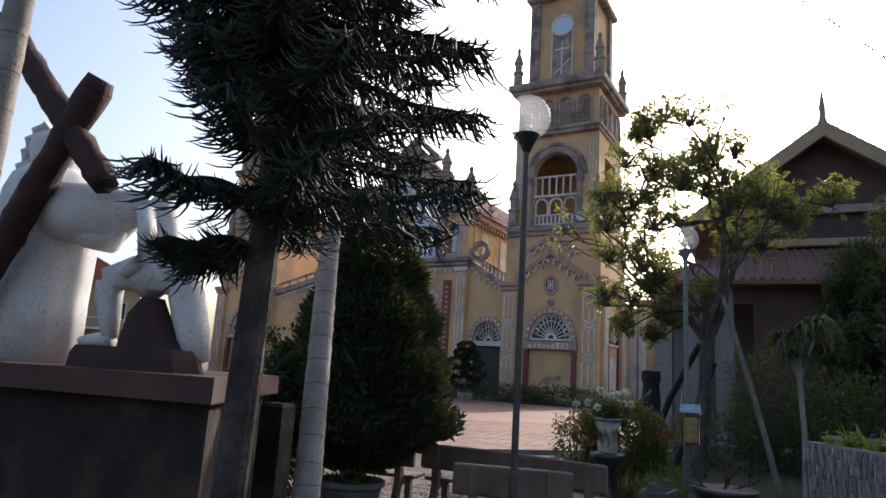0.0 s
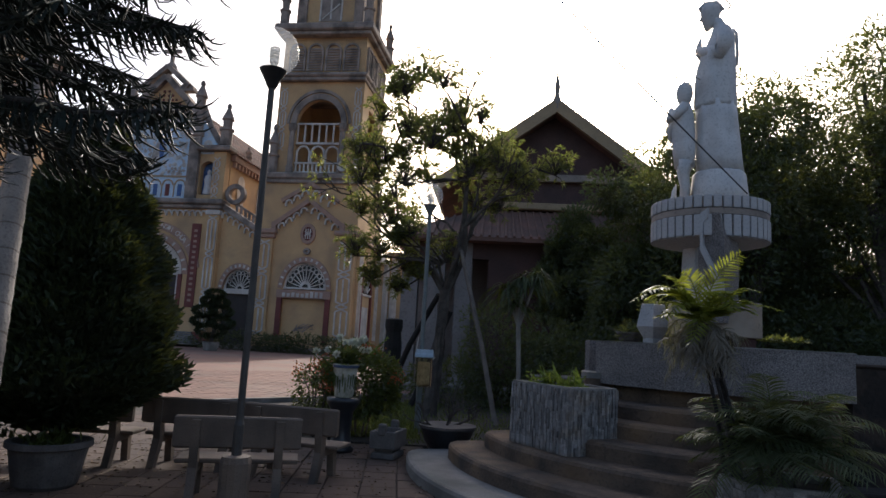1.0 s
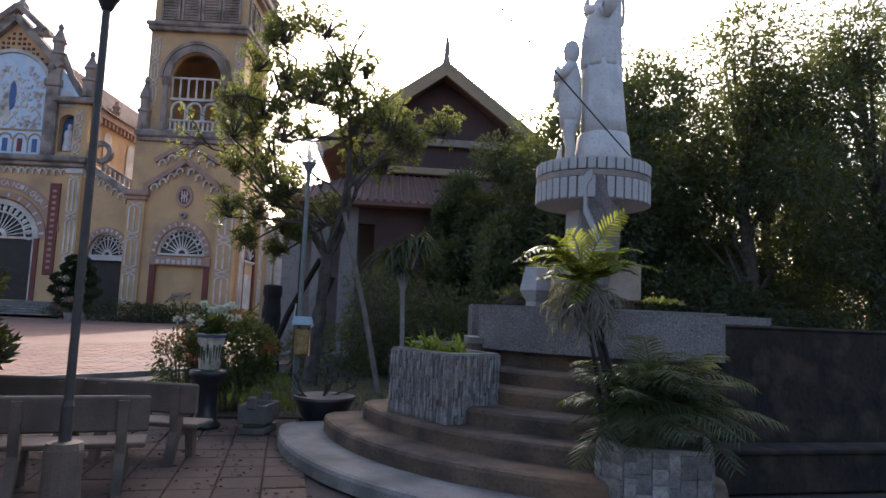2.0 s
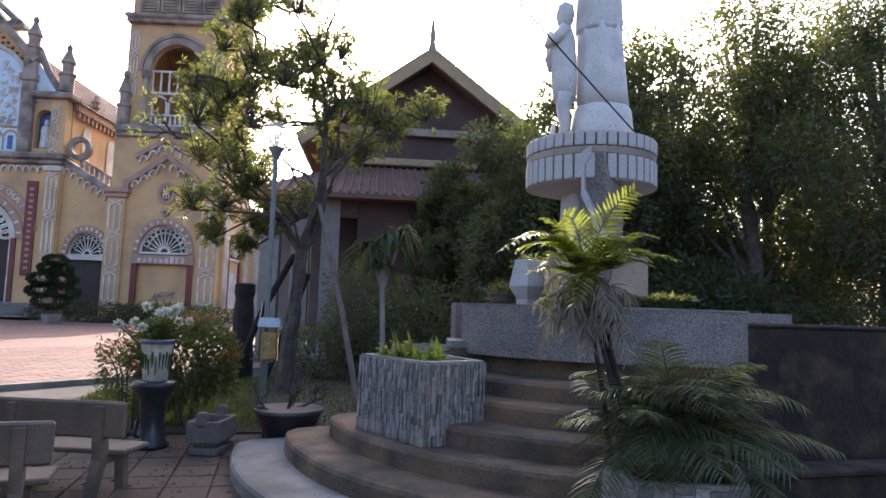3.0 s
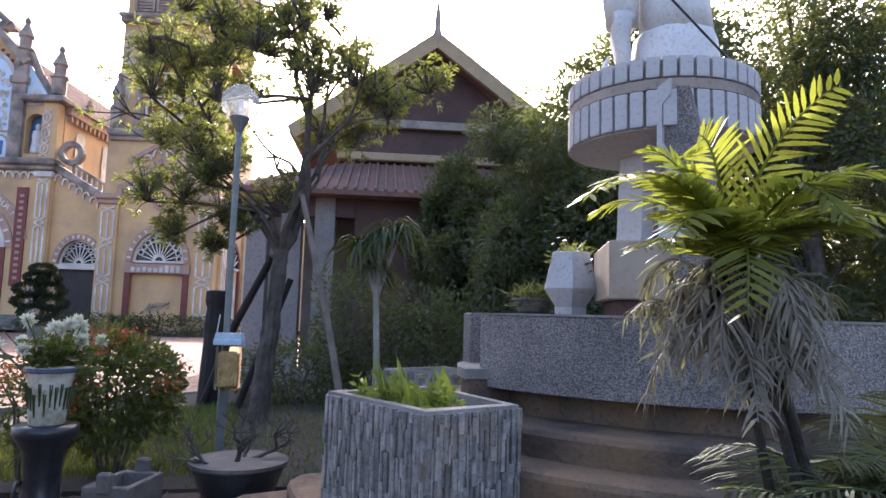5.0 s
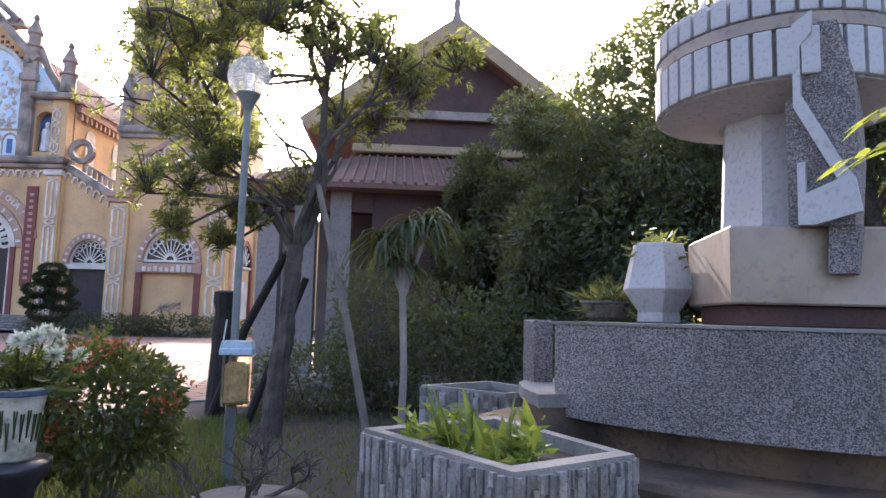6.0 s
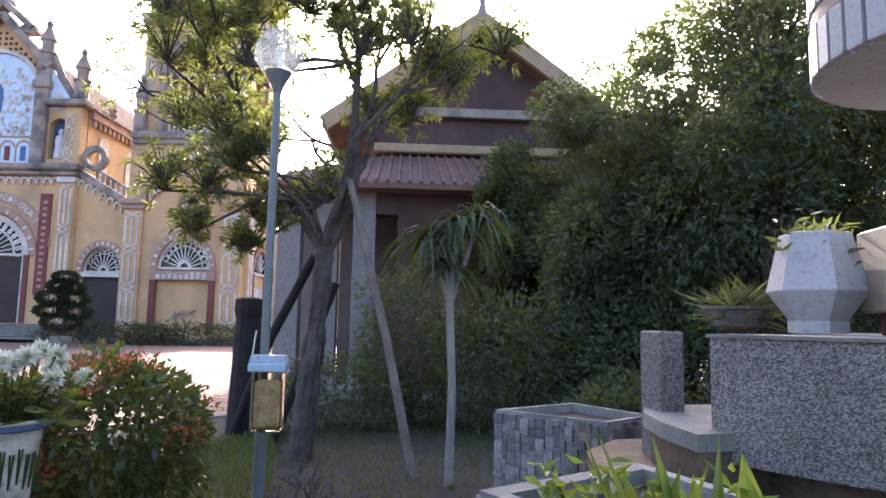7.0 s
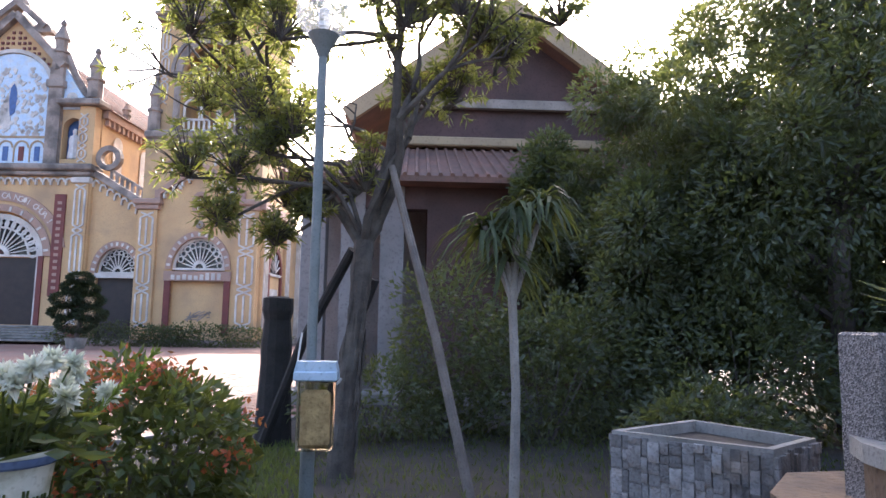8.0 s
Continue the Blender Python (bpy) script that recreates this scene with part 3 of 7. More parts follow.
    for i in range(3):
        bl.arc_band(X(-1.35 + 1.35 * i), 17.4, 0.5, 0.66, 0.5, 0.7, seg=8)
        bl.box(X(-1.35 + 1.35 * i) - 0.66, X(-1.35 + 1.35 * i) - 0.52, 0.5, 0.7, 16.5, 17.4).box(X(-1.35 + 1.35 * i) + 0.52, X(-1.35 + 1.35 * i) + 0.66, 0.5, 0.7, 16.5, 17.4)
    part("belfry_balustrade", bl, STUCCO, tw, "pale tiered balustrade and little arches")
    for a, b in ((-3.85, -3.1), (3.1, 3.85)):
        s2 = MB()
        strapwork(s2, X(a), X(b), 17.5, 23.4, 0.22, 0.31, 0.1)
        pieces("strap", s2, STUCCO, tw)
    horn = MB().lathe([(0.1, 0), (0.14, 0.3), (0.42, 0.7), (0.45, 0.72), (0.1, 0.35)], 14, m=Matrix.Translation((X(2.75), 0.1, 16.0)) @ Matrix.Rotation(radians(100), 4, "X"))
    part("loudspeaker", horn, STUCCO, tw, "pale horn loudspeaker")
    for sx in (-3.95, 3.95):
        pinnacle(tw, X(sx), 0.1, 15.3, 4.6, 0.85)
    ledge(24.3, 24.7, 4.0, 0.3)
    # louvre stage
    part("louvre_stage", MB().box(X(-3.9), X(3.9), 0.4, 7.6, 24.7, 28.4), OCHRE, tw)
    for side_k in range(2):
        for i in range(4):
            o = -2.55 + 1.7 * i
            fr, sl = MB(), MB()
            if side_k == 0:
                fr.arc_band(X(o), 26.9, 0.6, 0.78, 0.22, 0.42, seg=8)
                fr.box(X(o) - 0.78, X(o) - 0.6, 0.22, 0.42, 25.0, 26.9).box(X(o) + 0.6, X(o) + 0.78, 0.22, 0.42, 25.0, 26.9)
                for k in range(9):
                    sl.box(X(o) - 0.6, X(o) + 0.6, 0.28, 0.4, 25.05 + k * 0.25, 25.2 + k * 0.25)
            else:
                y = 4.0 + o
                fr.box(X(3.88), X(4.08), y - 0.78, y - 0.6, 25.0, 27.3).box(X(3.88), X(4.08), y + 0.6, y + 0.78, 25.0, 27.3).box(X(3.88), X(4.08), y - 0.6, y + 0.6, 27.3, 27.5)
                for k in range(9):
                    sl.box(X(3.88), X(4.0), y - 0.6, y + 0.6, 25.05 + k * 0.25, 25.2 + k * 0.25)
            lw = part("louvre_window", fr, WEATHERED, tw)
            part("louvre_slats", sl, WEATHERED, lw)
    ledge(28.6, 29.3, 4.1, 0.55)
    for sx, sy in ((-4.0, 0.0), (4.0, 0.0), (-4.0, 8.0), (4.0, 8.0)):
        pinnacle(tw, X(sx), sy, 29.2, 4.2, 0.8)
    # top shaft
    part("top_shaft", MB().box(X(-2.9), X(2.9), 1.1, 6.9, 29.3, 40.0), OCHRE, tw)
    pieces("top_buttress", MB().slab(X(-3.2), X(-2.3), 0.8, 1.7, 29.3, 38.4, 0.05).slab(X(2.3), X(3.2), 0.8, 1.7, 29.3, 38.4, 0.05).slab(X(2.3), X(3.2), 6.3, 7.2, 29.3, 38.4, 0.05), WEATHERED, tw)
    part("top_ledge", MB().slab(X(-3.6), X(3.6), 0.4, 7.6, 38.4, 39.1, 0.15), WEATHERED, tw)
    part("top_stage", MB().slab(X(-2.4), X(2.4), 1.6, 6.4, 40.0, 44.0, 0.1), OCHRE, tw)
    tp = MB().arc_band(X(0), 35.5, 0.95, 1.15, 0.95, 1.12, 0, 2 * math.pi, 20)
    tp.box(X(-1.1), X(-0.95), 0.97, 1.12, 30.2, 34.9).box(X(0.95), X(1.1), 0.97, 1.12, 30.2, 34.9)
    tp.box(X(-0.08), X(0.08), 0.97, 1.115, 30.4, 33.8).box(X(-0.7), X(0.7), 0.97, 1.118, 32.9, 33.1)
    tp.bar(X(-0.8), 30.4, X(0.8), 31.9, 0.12, 0.98, 1.116)
    part("top_window_tracery", tp, STUCCO, tw)
    part("clock_disc", MB().arc_band(X(0), 35.5, 0.0, 0.95, 1.02, 1.115, 0, 2 * math.pi, 20), BLUE, tw, "pale round dial")
    part("top_window", MB().box(X(-0.95), X(0.95), 1.06, 1.112, 30.2, 34.8), WEATHERED, tw)
    return tw


bell_tower(-0.2, "bell_tower")
bell_tower(-37.3, "bell_tower")

# central front: x -21.9 to -8.5, middle -15.2
CX = -15.2
front = part("central_front", MB().walled([CX - 6.7, CX + 6.7], lambda x: 12.2, [(CX, 3.6, 0.9, 5.9, 3.3)], 0.0, 0.7), OCHRE, church, "ochre church front")
part("upper_front", MB().walled([CX - 6.5, CX - 3.6, CX, CX + 3.6, CX + 6.5], lambda x: 17.3 if abs(x - CX) > 3.7 else 24.6 - abs(x - CX) * 1.1, [(CX + 4.9, 0.75, 13.2, 15.6, 0.75), (CX - 4.9, 0.75, 13.2, 15.6, 0.75)], 0.15, 0.8, 12.2), OCHRE, church)
pieces("niche_back", MB().box(CX + 3.9, CX + 5.9, 0.82, 0.95, 12.9, 16.8).box(CX - 5.9, CX - 3.9, 0.82, 0.95, 12.9, 16.8), DEEPBLUE, church, "blue niche backs")
for s in (-1, 1):
    part("niche_statue", MB().lathe([(0.42, 13.25), (0.45, 13.4), (0.36, 14.2), (0.40, 14.7), (0.33, 15.0), (0.14, 15.12), (0.19, 15.3), (0.2, 15.45), (0.1, 15.6)], 10, CX + s * 4.9, 0.5), STATUE, church, "pale niche statue")
    part("heart_panel", MB().upright([(CX + s * 3.75, 17.0), (CX + s * 6.2, 17.0), (CX + s * 3.75, 20.6)][:: s], 0.1, 0.5), BLUE, church)
    part("heart_ornament", MB().arc_band(CX + s * 4.7, 17.9, 0.1, 0.42, 0.04, 0.11, 0, 2 * math.pi, 10), STUCCO, church)
    part("rake_scroll", MB().tube([(CX + s * 6.4, 0.4, 17.6), (CX + s * 5.6, 0.4, 18.3), (CX + s * 4.7, 0.4, 19.6), (CX + s * 3.9, 0.4, 21.3)], [0.35, 0.3, 0.28, 0.3], 6), WEATHERED, church)
    part("front_pier", MB().slab(CX + s * 3.55 - 0.5, CX + s * 3.55 + 0.5, -0.25, 0.6, 12.2, 20.2, 0.06).slab(CX + s * 3.55 - 0.65, CX + s * 3.55 + 0.65, -0.4, 0.6, 18.6, 19.2, 0.06), WEATHERED, church)
    pinnacle(church, CX + s * 3.5, 0.2, 20.0, 4.1)
    pinnacle(church, CX + s * 6.3, 0.3, 17.9, 4.0)
    part("corner_pier", MB().slab(CX + s * 6.1 - 0.6, CX + s * 6.1 + 0.6, -0.15, 0.7, 12.2, 17.2, 0.06), OCHRE, church)
    sw = MB()
    strapwork(sw, CX + s * 5.9 - 0.38, CX + s * 5.9 + 0.38, 12.9, 16.6, -0.24, -0.13, 0.1)
    pieces("strap", sw, STUCCO, church)
    part("corner_ledge", MB().slab(CX + s * 5.5 - 1.6, CX + s * 5.5 + 1.7, -0.6, 0.9, 17.2, 17.7, 0.1), WEATHERED, church)
    a, b = sorted((CX + s * 5.55, CX + s * 6.65))
    part("front_pilaster", MB().slab(a, b, -0.25, 0.02, 0.6, 11.4, 0.05), OCHRE, church)
    sw = MB()
    strapwork(sw, a + 0.05, b - 0.05, 1.0, 11.2, -0.34, -0.23)
    pieces("strap", sw, STUCCO, church, "white interlaced strapwork")
    part("pilaster_cap", MB().slab(a - 0.12, b + 0.12, -0.42, 0.05, 11.3, 11.75, 0.06), STUCCO, church)
    part("inscription_board", MB().slab(CX + s * 4.55 - 0.42, CX + s * 4.55 + 0.42, -0.12, 0.02, 3.0, 10.5, 0.03), MAROON, church, "tall maroon board with pale characters")
    bars = MB()
    for i in range(14):
        bars.box(CX + s * 4.55 - 0.16, CX + s * 4.55 + 0.16, -0.135, -0.115, 3.5 + i * 0.48, 3.72 + i * 0.48)
    pieces("inscription_bar", bars, PINKSTONE, church)
part("lower_cornice", MB().slab(CX - 7.0, CX + 7.0, -0.7, 0.9, 12.2, 12.7, 0.12).slab(CX - 6.85, CX + 6.85, -0.45, 0.8, 11.85, 12.2, 0.08), WEATHERED, church, "stained cornice")
sc = MB()
scallops(sc, CX - 5.4, 11.9, CX + 5.4, 11.9, -0.2, 0.012)
pieces("scallop", sc, STUCCO, church)
gm = MB()
for s in (-1, 1):
    gm.bar(CX + s * 4.0, 20.3, CX, 24.4, 0.55, -0.35, 0.85).bar(CX + s * 2.3, 23.4, CX, 25.4, 0.45, -0.3, 0.8)
    gm.arc_band(CX + s * 2.0, 23.0, 0.0, 0.75, -0.1, 0.7, 0, math.pi, 10)
part("gable_moulding", gm, WEATHERED, church)
gd = MB()
for s in (-1, 1):
    for i in range(9):
        x = CX + s * (0.25 + i * 0.4)
        for r in range(3):
            zz = 23.25 - abs(x - CX) * 1.03 - r * 0.42
            if zz > 19.7 + math.sqrt(max(0, 9.6 - (x - CX) ** 2)) * 0.72 - 0.6:
                gd.box(x - 0.1, x + 0.1, 0.06, 0.152, zz - 0.1, zz + 0.1)
pieces("gable_boss", gd, MAROON, church)
part("mosaic_panel", MB().upright([(CX - 3.0, 12.8), (CX + 3.0, 12.8)] + [(CX + 3.0 * math.cos(math.pi * i / 16), 18.6 + 2.7 * math.sin(math.pi * i / 16)) for i in range(17)], 0.03, 0.16), BLUE, church, "pale blue arched mosaic")
part("mosaic_arch", MB().arc_band(CX, 18.6, 3.0, 3.3, -0.1, 0.17, seg=18, rise=0.92), STUCCO, church)
fig = MB().upright([(CX + 0.1, 16.4), (CX + 0.42, 16.7), (CX + 0.55, 17.7), (CX + 0.45, 18.5), (CX + 0.25, 18.95), (CX + 0.02, 18.6), (CX - 0.05, 17.6)], -0.03, 0.05)
part("mosaic_drapery", fig, DEEPBLUE, church)
wf = MB()
rr = random.Random(9)
wf.upright([(CX - 0.9, 15.4), (CX + 0.2, 15.4), (CX + 0.1, 17.8), (CX - 0.2, 18.2), (CX - 0.6, 17.2)], -0.02, 0.04)
for i in range(330):
    x, z = CX + rr.uniform(-2.7, 2.7), rr.uniform(14.9, 20.3)
    if ((x - CX) / 2.8) ** 2 + (max(z - 18.4, 0) / 2.4) ** 2 < 0.9 and rr.random() < 0.4 + 0.3 * abs(x - CX):
        q = rr.uniform(0.08, 0.2)
        wf.upright([(x + q * math.cos(a), z + q * math.sin(a)) for a in (0.3, 1.6, 2.9, 4.4, 5.4)], -0.02, 0.045)
part("mosaic_clouds", wf, STUCCO, church, "white mosaic clouds")
arc = MB()
for i in range(5):
    x = CX - 2.4 + 1.2 * i
    arc.arc_band(x, 13.9 + 0.1, 0.45, 0.58, -0.02, 0.06, seg=8)
    arc.box(x - 0.6, x - 0.5, -0.02, 0.06, 12.9, 14.0)
arc.box(CX - 3.0, CX + 3.0, -0.04, 0.07, 14.75, 14.9)
part("mosaic_arcade", arc, HALLTRIM, church)
for i in range(5):
    x = CX - 2.4 + 1.2 * i
    part("arcade_panel", MB().slab(x - 0.2, x + 0.2, -0.015, 0.05, 13.0, 14.1, 0.02), DEEPBLUE if i % 2 == 0 else MAROON, church)
part("roof_cross", MB().box(CX - 0.14, CX + 0.14, 0.2, 0.5, 25.2, 28.2).box(CX - 0.85, CX + 0.85, 0.22, 0.48, 26.9, 27.2), WEATHERED, church, "stone cross on the gable")
part("cross_base", MB().lathe([(0.6, 25.2), (0.5, 25.6), (0.25, 25.9)], 8, CX, 0.35), WEATHERED, church)
# main portal
fan_window(church, CX, 5.95, 3.4, 3.1, 0.1, 15)
arch_mould(church, CX, 5.9, 3.6, 3.3, 0, 0.55)
part("inscription_arch", MB().arc_band(CX, 5.9, 4.4, 5.2, -0.1, 0.02, radians(8), radians(172), 24, 0.93), PINKSTONE, church, "pink lettered arch over the portal")
words = "CA NGỢI CHÚA !"
for k, ch in enumerate(words):
    if ch == " ":
        continue
    a = radians(86 - 3.9 * k)
    fc = bpy.data.curves.new("letter", "FONT")
    fc.body, fc.size, fc.align_x, fc.extrude = ch, 0.62, "CENTER", 0.01
    fc.materials.append(STUCCO)
    lo = new("letter", fc)
    lo.parent = church
    lo.matrix_local = Matrix.Translation((CX + 4.58 * math.cos(a), -0.115, 5.9 + 4.58 * 0.93 * math.sin(a))) @ Matrix.Rotation(math.pi / 2 - a, 4, "Y") @ Matrix.Rotation(radians(90), 4, "X")
# Dark sheet: shade inside the open portal, painted with the door material.
part("portal_door", MB().box(CX - 3.3, CX + 3.3, 0.35, 0.5, 0.9, 5.8), DARKDOOR, church, "dark sheet painted as the unlit inside of the open portal")
pieces("portal_jamb", MB().box(CX - 3.62, CX - 3.25, -0.12, 0.3, 0.9, 5.9).box(CX + 3.25, CX + 3.62, -0.12, 0.3, 0.9, 5.9), MAROON, church)
pieces("portal_lining", MB().box(CX - 3.25, CX - 3.0, 0.1, 0.34, 0.9, 5.85).box(CX + 3.0, CX + 3.25, 0.1, 0.34, 0.9, 5.85), STUCCO, church)
for i in range(6):
    part("entrance_step", MB().slab(CX - 5.3 - 0.2 * i, CX + 5.3 + 0.2 * i, -0.5 - 0.38 * i, -0.01 * i, 0.72 - 0.18 * i, 0.87 - 0.18 * i, 0.02), CONCRETE, church, "grey entrance step")
part("plinth", MB().box(CX - 6.8, CX - 5.3, -0.35, 0.0, 0, 0.9).box(CX + 5.3, CX + 6.8, -0.35, 0.0, 0, 0.9), MAROON, church)
# flanking bays with raking parapets
for x0, x1, hi, lo, dc in ((-8.5, -4.6, 12.2, 9.9, -6.3), (-21.9, -33.0, 12.2, 9.4, -26.0)):
    a, b = sorted((x0, x1))
    f = lambda x, x0=x0, x1=x1, hi=hi, lo=lo: hi + (lo - hi) * (x - x0) / (x1 - x0)
    part("flank_wall", MB().walled([a, b], f, [(dc, 1.5, 0.0, 4.75, 1.95)], 0.3, 0.9), OCHRE, church)
    part("flank_rake", MB().upright([(x0, hi - 0.25), (x1, lo - 0.25), (x1, lo + 0.3), (x0, hi + 0.3)], 0.0, 1.2), WEATHERED, church)
    sc = MB()
    scallops(sc, x0, hi - 0.2, x1, lo - 0.2, 0.1, 0.31, 0.5)
    pieces("scallop", sc, STUCCO, church)
    fan_window(church, dc, 4.8, 1.45, 1.9, 0.4, 9)
    arch_mould(church, dc, 4.75, 1.5, 1.95, 0.3)
    part("flank_lintel", MB().box(dc - 1.6, dc + 1.6, 0.2, 0.5, 4.4, 4.75), STUCCO, church)
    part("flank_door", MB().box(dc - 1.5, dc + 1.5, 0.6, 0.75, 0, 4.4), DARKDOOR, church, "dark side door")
    s = 1 if x1 > x0 else -1
    part("scroll_ring", MB().arc_band(x0 + s * 1.0, 13.35, 0.55, 0.95, 0.2, 0.7, 0, 2 * math.pi, 20), WEATHERED, church, "stone scroll ring on the parapet")
    rl = MB()
    for i in range(7):
        q = (i + 3) / 9.5
        rl.box(x0 + (x1 - x0) * q - 0.1, x0 + (x1 - x0) * q + 0.1, 0.4, 0.6, f(x0 + (x1 - x0) * q) + 0.2, f(x0 + (x1 - x0) * q) + 0.95)
    rl.upright([(x0 + s * 1.4, f(x0 + s * 1.4) + 0.9), (x1, lo + 0.9), (x1, lo + 1.1), (x0 + s * 1.4, f(x0 + s * 1.4) + 1.1)], 0.35, 0.65)
    pieces("parapet_post", rl, WEATHERED, church)
# nave behind
part("nave_wall", MB().box(-8.9, -8.5, 0.9, 44, 0, 17.0), OCHRE, church, "long ochre clerestory wall")
part("nave_wall", MB().box(-21.9, -21.5, 0.9, 44, 0, 17.0), OCHRE, church)
part("nave_cornice", MB().box(-9.2, -8.1, 0.9, 44, 16.6, 17.2).box(-22.3, -21.2, 0.9, 44, 16.6, 17.2), PINKSTONE, church)
dn = MB()
for i in range(60):
    dn.box(-8.5, -8.2, 1.2 + 0.7 * i, 1.5 + 0.7 * i, 16.1, 16.6)
pieces("cornice_dentil", dn, PINKSTONE, church)
for i in range(9):
    y = 3.2 + 4.3 * i
    part("clerestory_window", MB().add([(-8.44, y + 0.7 * math.cos(a), 15.0 + 0.7 * math.sin(a)) for a in [math.pi * k / 10 for k in range(11)]] + [(-8.44, y - 0.7, 12.6), (-8.44, y + 0.7, 12.6)], [tuple(range(13))]), STUCCO, church, "white round-headed window")
nr = MB().upright([(-22.4, 17.2), (-7.9, 17.2), (-15.2, 23.2)], 1.0, 44)
part("nave_roof", nr, ROOFTILE, church, "brown tiled nave roof")
rp = MB()
for i in range(60):
    rp.tube([(-8.0, 1.2 + 0.72 * i, 17.25), (-15.1, 1.2 + 0.72 * i, 23.15)], 0.12, 5)
part("roof_ribs", rp, ROOFTILE, church)
for i in range(6):
    pinnacle(church, -8.4, 4.0 + 5 * i, 17.2, 1.7, 0.6)
part("aisle_roof", MB().upright([(-8.5, 11.9), (-4.2, 9.6), (-4.2, 9.2), (-8.5, 11.0)], 1.0, 44), ROOFTILE, church)
part("aisle_wall", MB().box(3.6, 4.1, 8.2, 44, 0, 9.4), OCHRE, church)
part("side_wing", MB().box(4.4, 12.0, 12.0, 24.0, 0, 9.6), OCHRE, church, "plain ochre side wing")
part("side_wing_cornice", MB().slab(4.2, 12.4, 11.6, 24.2, 9.6, 10.1, 0.08), WEATHERED, church)
pieces("side_wing_pilaster", MB().slab(4.7, 5.4, 11.8, 12.02, 0, 9.5, 0.04).slab(7.6, 8.3, 11.8, 12.02, 0, 9.5, 0.04), STUCCO, church, "white strip pilaster")
part("aisle_wall_cornice", MB().box(3.5, 4.5, 8.2, 44, 8.6, 9.2), STUCCO, church)
pieces("aisle_pier", MB().box(4.1, 4.5, 11.0, 12.0, 0, 8.6).box(4.1, 4.5, 17.0, 18.0, 0, 8.6), STUCCO, church)

# ---- hall behind the garden ----
hall = thing("parish_hall", "dark tiled hall with a yellow-edged gable, seen against the sun", "hall", pose(6.4, 27.0, 0, 0, 0, -8))
part("wall", MB().box(-3.4, 3.4, 0.5, 16, -0.4, 8.6), HALLWALL, hall)
part("gable_wall", MB().upright([(-3.9, 8.6), (3.9, 8.6), (0, 11.4)], 0.4, 0.9), HALLWALL, hall)
part("roof", MB().upright([(-5.2, 7.95), (0, 11.75), (5.2, 7.95), (5.0, 7.75), (0, 11.45), (-5.0, 7.75)][::-1], -0.4, 17), ROOFTILE, hall)
part("bargeboard", MB().bar(-5.1, 7.9, 0, 11.65, 0.5, -0.6, -0.38).bar(5.1, 7.9, 0, 11.65, 0.5, -0.59, -0.38), HALLTRIM, hall, "yellow gable edge boards")
part("finial", MB().lathe([(0.22, 11.5), (0.18, 11.9), (0.1, 12.2), (0.12, 12.5), (0.07, 12.9), (0.03, 13.2)], 8, 0, -0.4), WEATHERED, hall)
part("gable_beam", MB().box(-3.6, 3.6, 0.2, 0.42, 8.5, 8.8), WEATHERED, hall)
part("wall_trim", MB().slab(-3.5, 4.3, 0.1, 0.52, 7.2, 7.5, 0.04), HALLTRIM, hall, "dull yellow band over the porch roof")
part("porch_wall", MB().box(-2.6, 4.5, -3.4, -3.0, -0.4, 5.1), HALLWALL, hall)
for cxx in (-5.5, -4.5, -3.5):
    part("porch_column", MB().slab(cxx - 0.3, cxx + 0.3, -3.5, -2.9, -0.4, 5.1, 0.03), GREYCOLUMN, hall, "grey plaster column")
part("porch_beam", MB().box(-5.8, -2.6, -3.45, -2.95, 4.5, 5.09), HALLWALL, hall)
part("porch_back", MB().box(-5.7, -4.6, -1.2, -0.9, -0.4, 5.1).box(-4.35, -3.75, -1.2, -0.9, -0.4, 5.1).box(-3.6, -2.6, -1.2, -0.9, -0.4, 5.1), GREYCOLUMN, hall, "grey inner wall with narrow gaps")
part("porch_step", MB().slab(-6.0, 4.8, -4.4, -3.0, -0.4, -0.1, 0.03), CONCRETE, hall)
pr = [(-6.3, -4.1, 5.1), (5.1, -4.1, 5.1), (5.1, 1.0, 5.1), (-6.3, 1.0, 5.1), (-6.3, -4.1, 5.25), (5.1, -4.1, 5.25), (5.1, 1.0, 5.25), (-6.3, 1.0, 5.25), (-3.1, 0.45, 7.15), (4.2, 0.45, 7.15)]
part("porch_roof", MB().add(pr, [(3, 2, 1, 0), (0, 1, 5, 4), (1, 2, 6, 5), (2, 3, 7, 6), (3, 0, 4, 7), (4, 5, 9, 8), (5, 6, 9), (6, 7, 8, 9), (7, 4, 8)]), ROOFTILE, hall, "dark tiled hipped porch roof")
pt = MB()
for i in range(38):
    x = -6.2 + i * 0.3
    top_ = min(1.0, (x + 6.3) / 3.2, (5.1 - x) / 0.9)
    pt.tube([(x, -4.12, 5.27), (x, -4.1 + 4.55 * top_, 5.27 + 1.9 * top_)], 0.06, 5)
part("porch_tile_ribs", pt, ROOFTILE, hall)
part("church_plinth", MB().box(-42, 4.6, -0.1, 44, -0.5, 0.02), WEATHERED, church, "stained stone plinth")

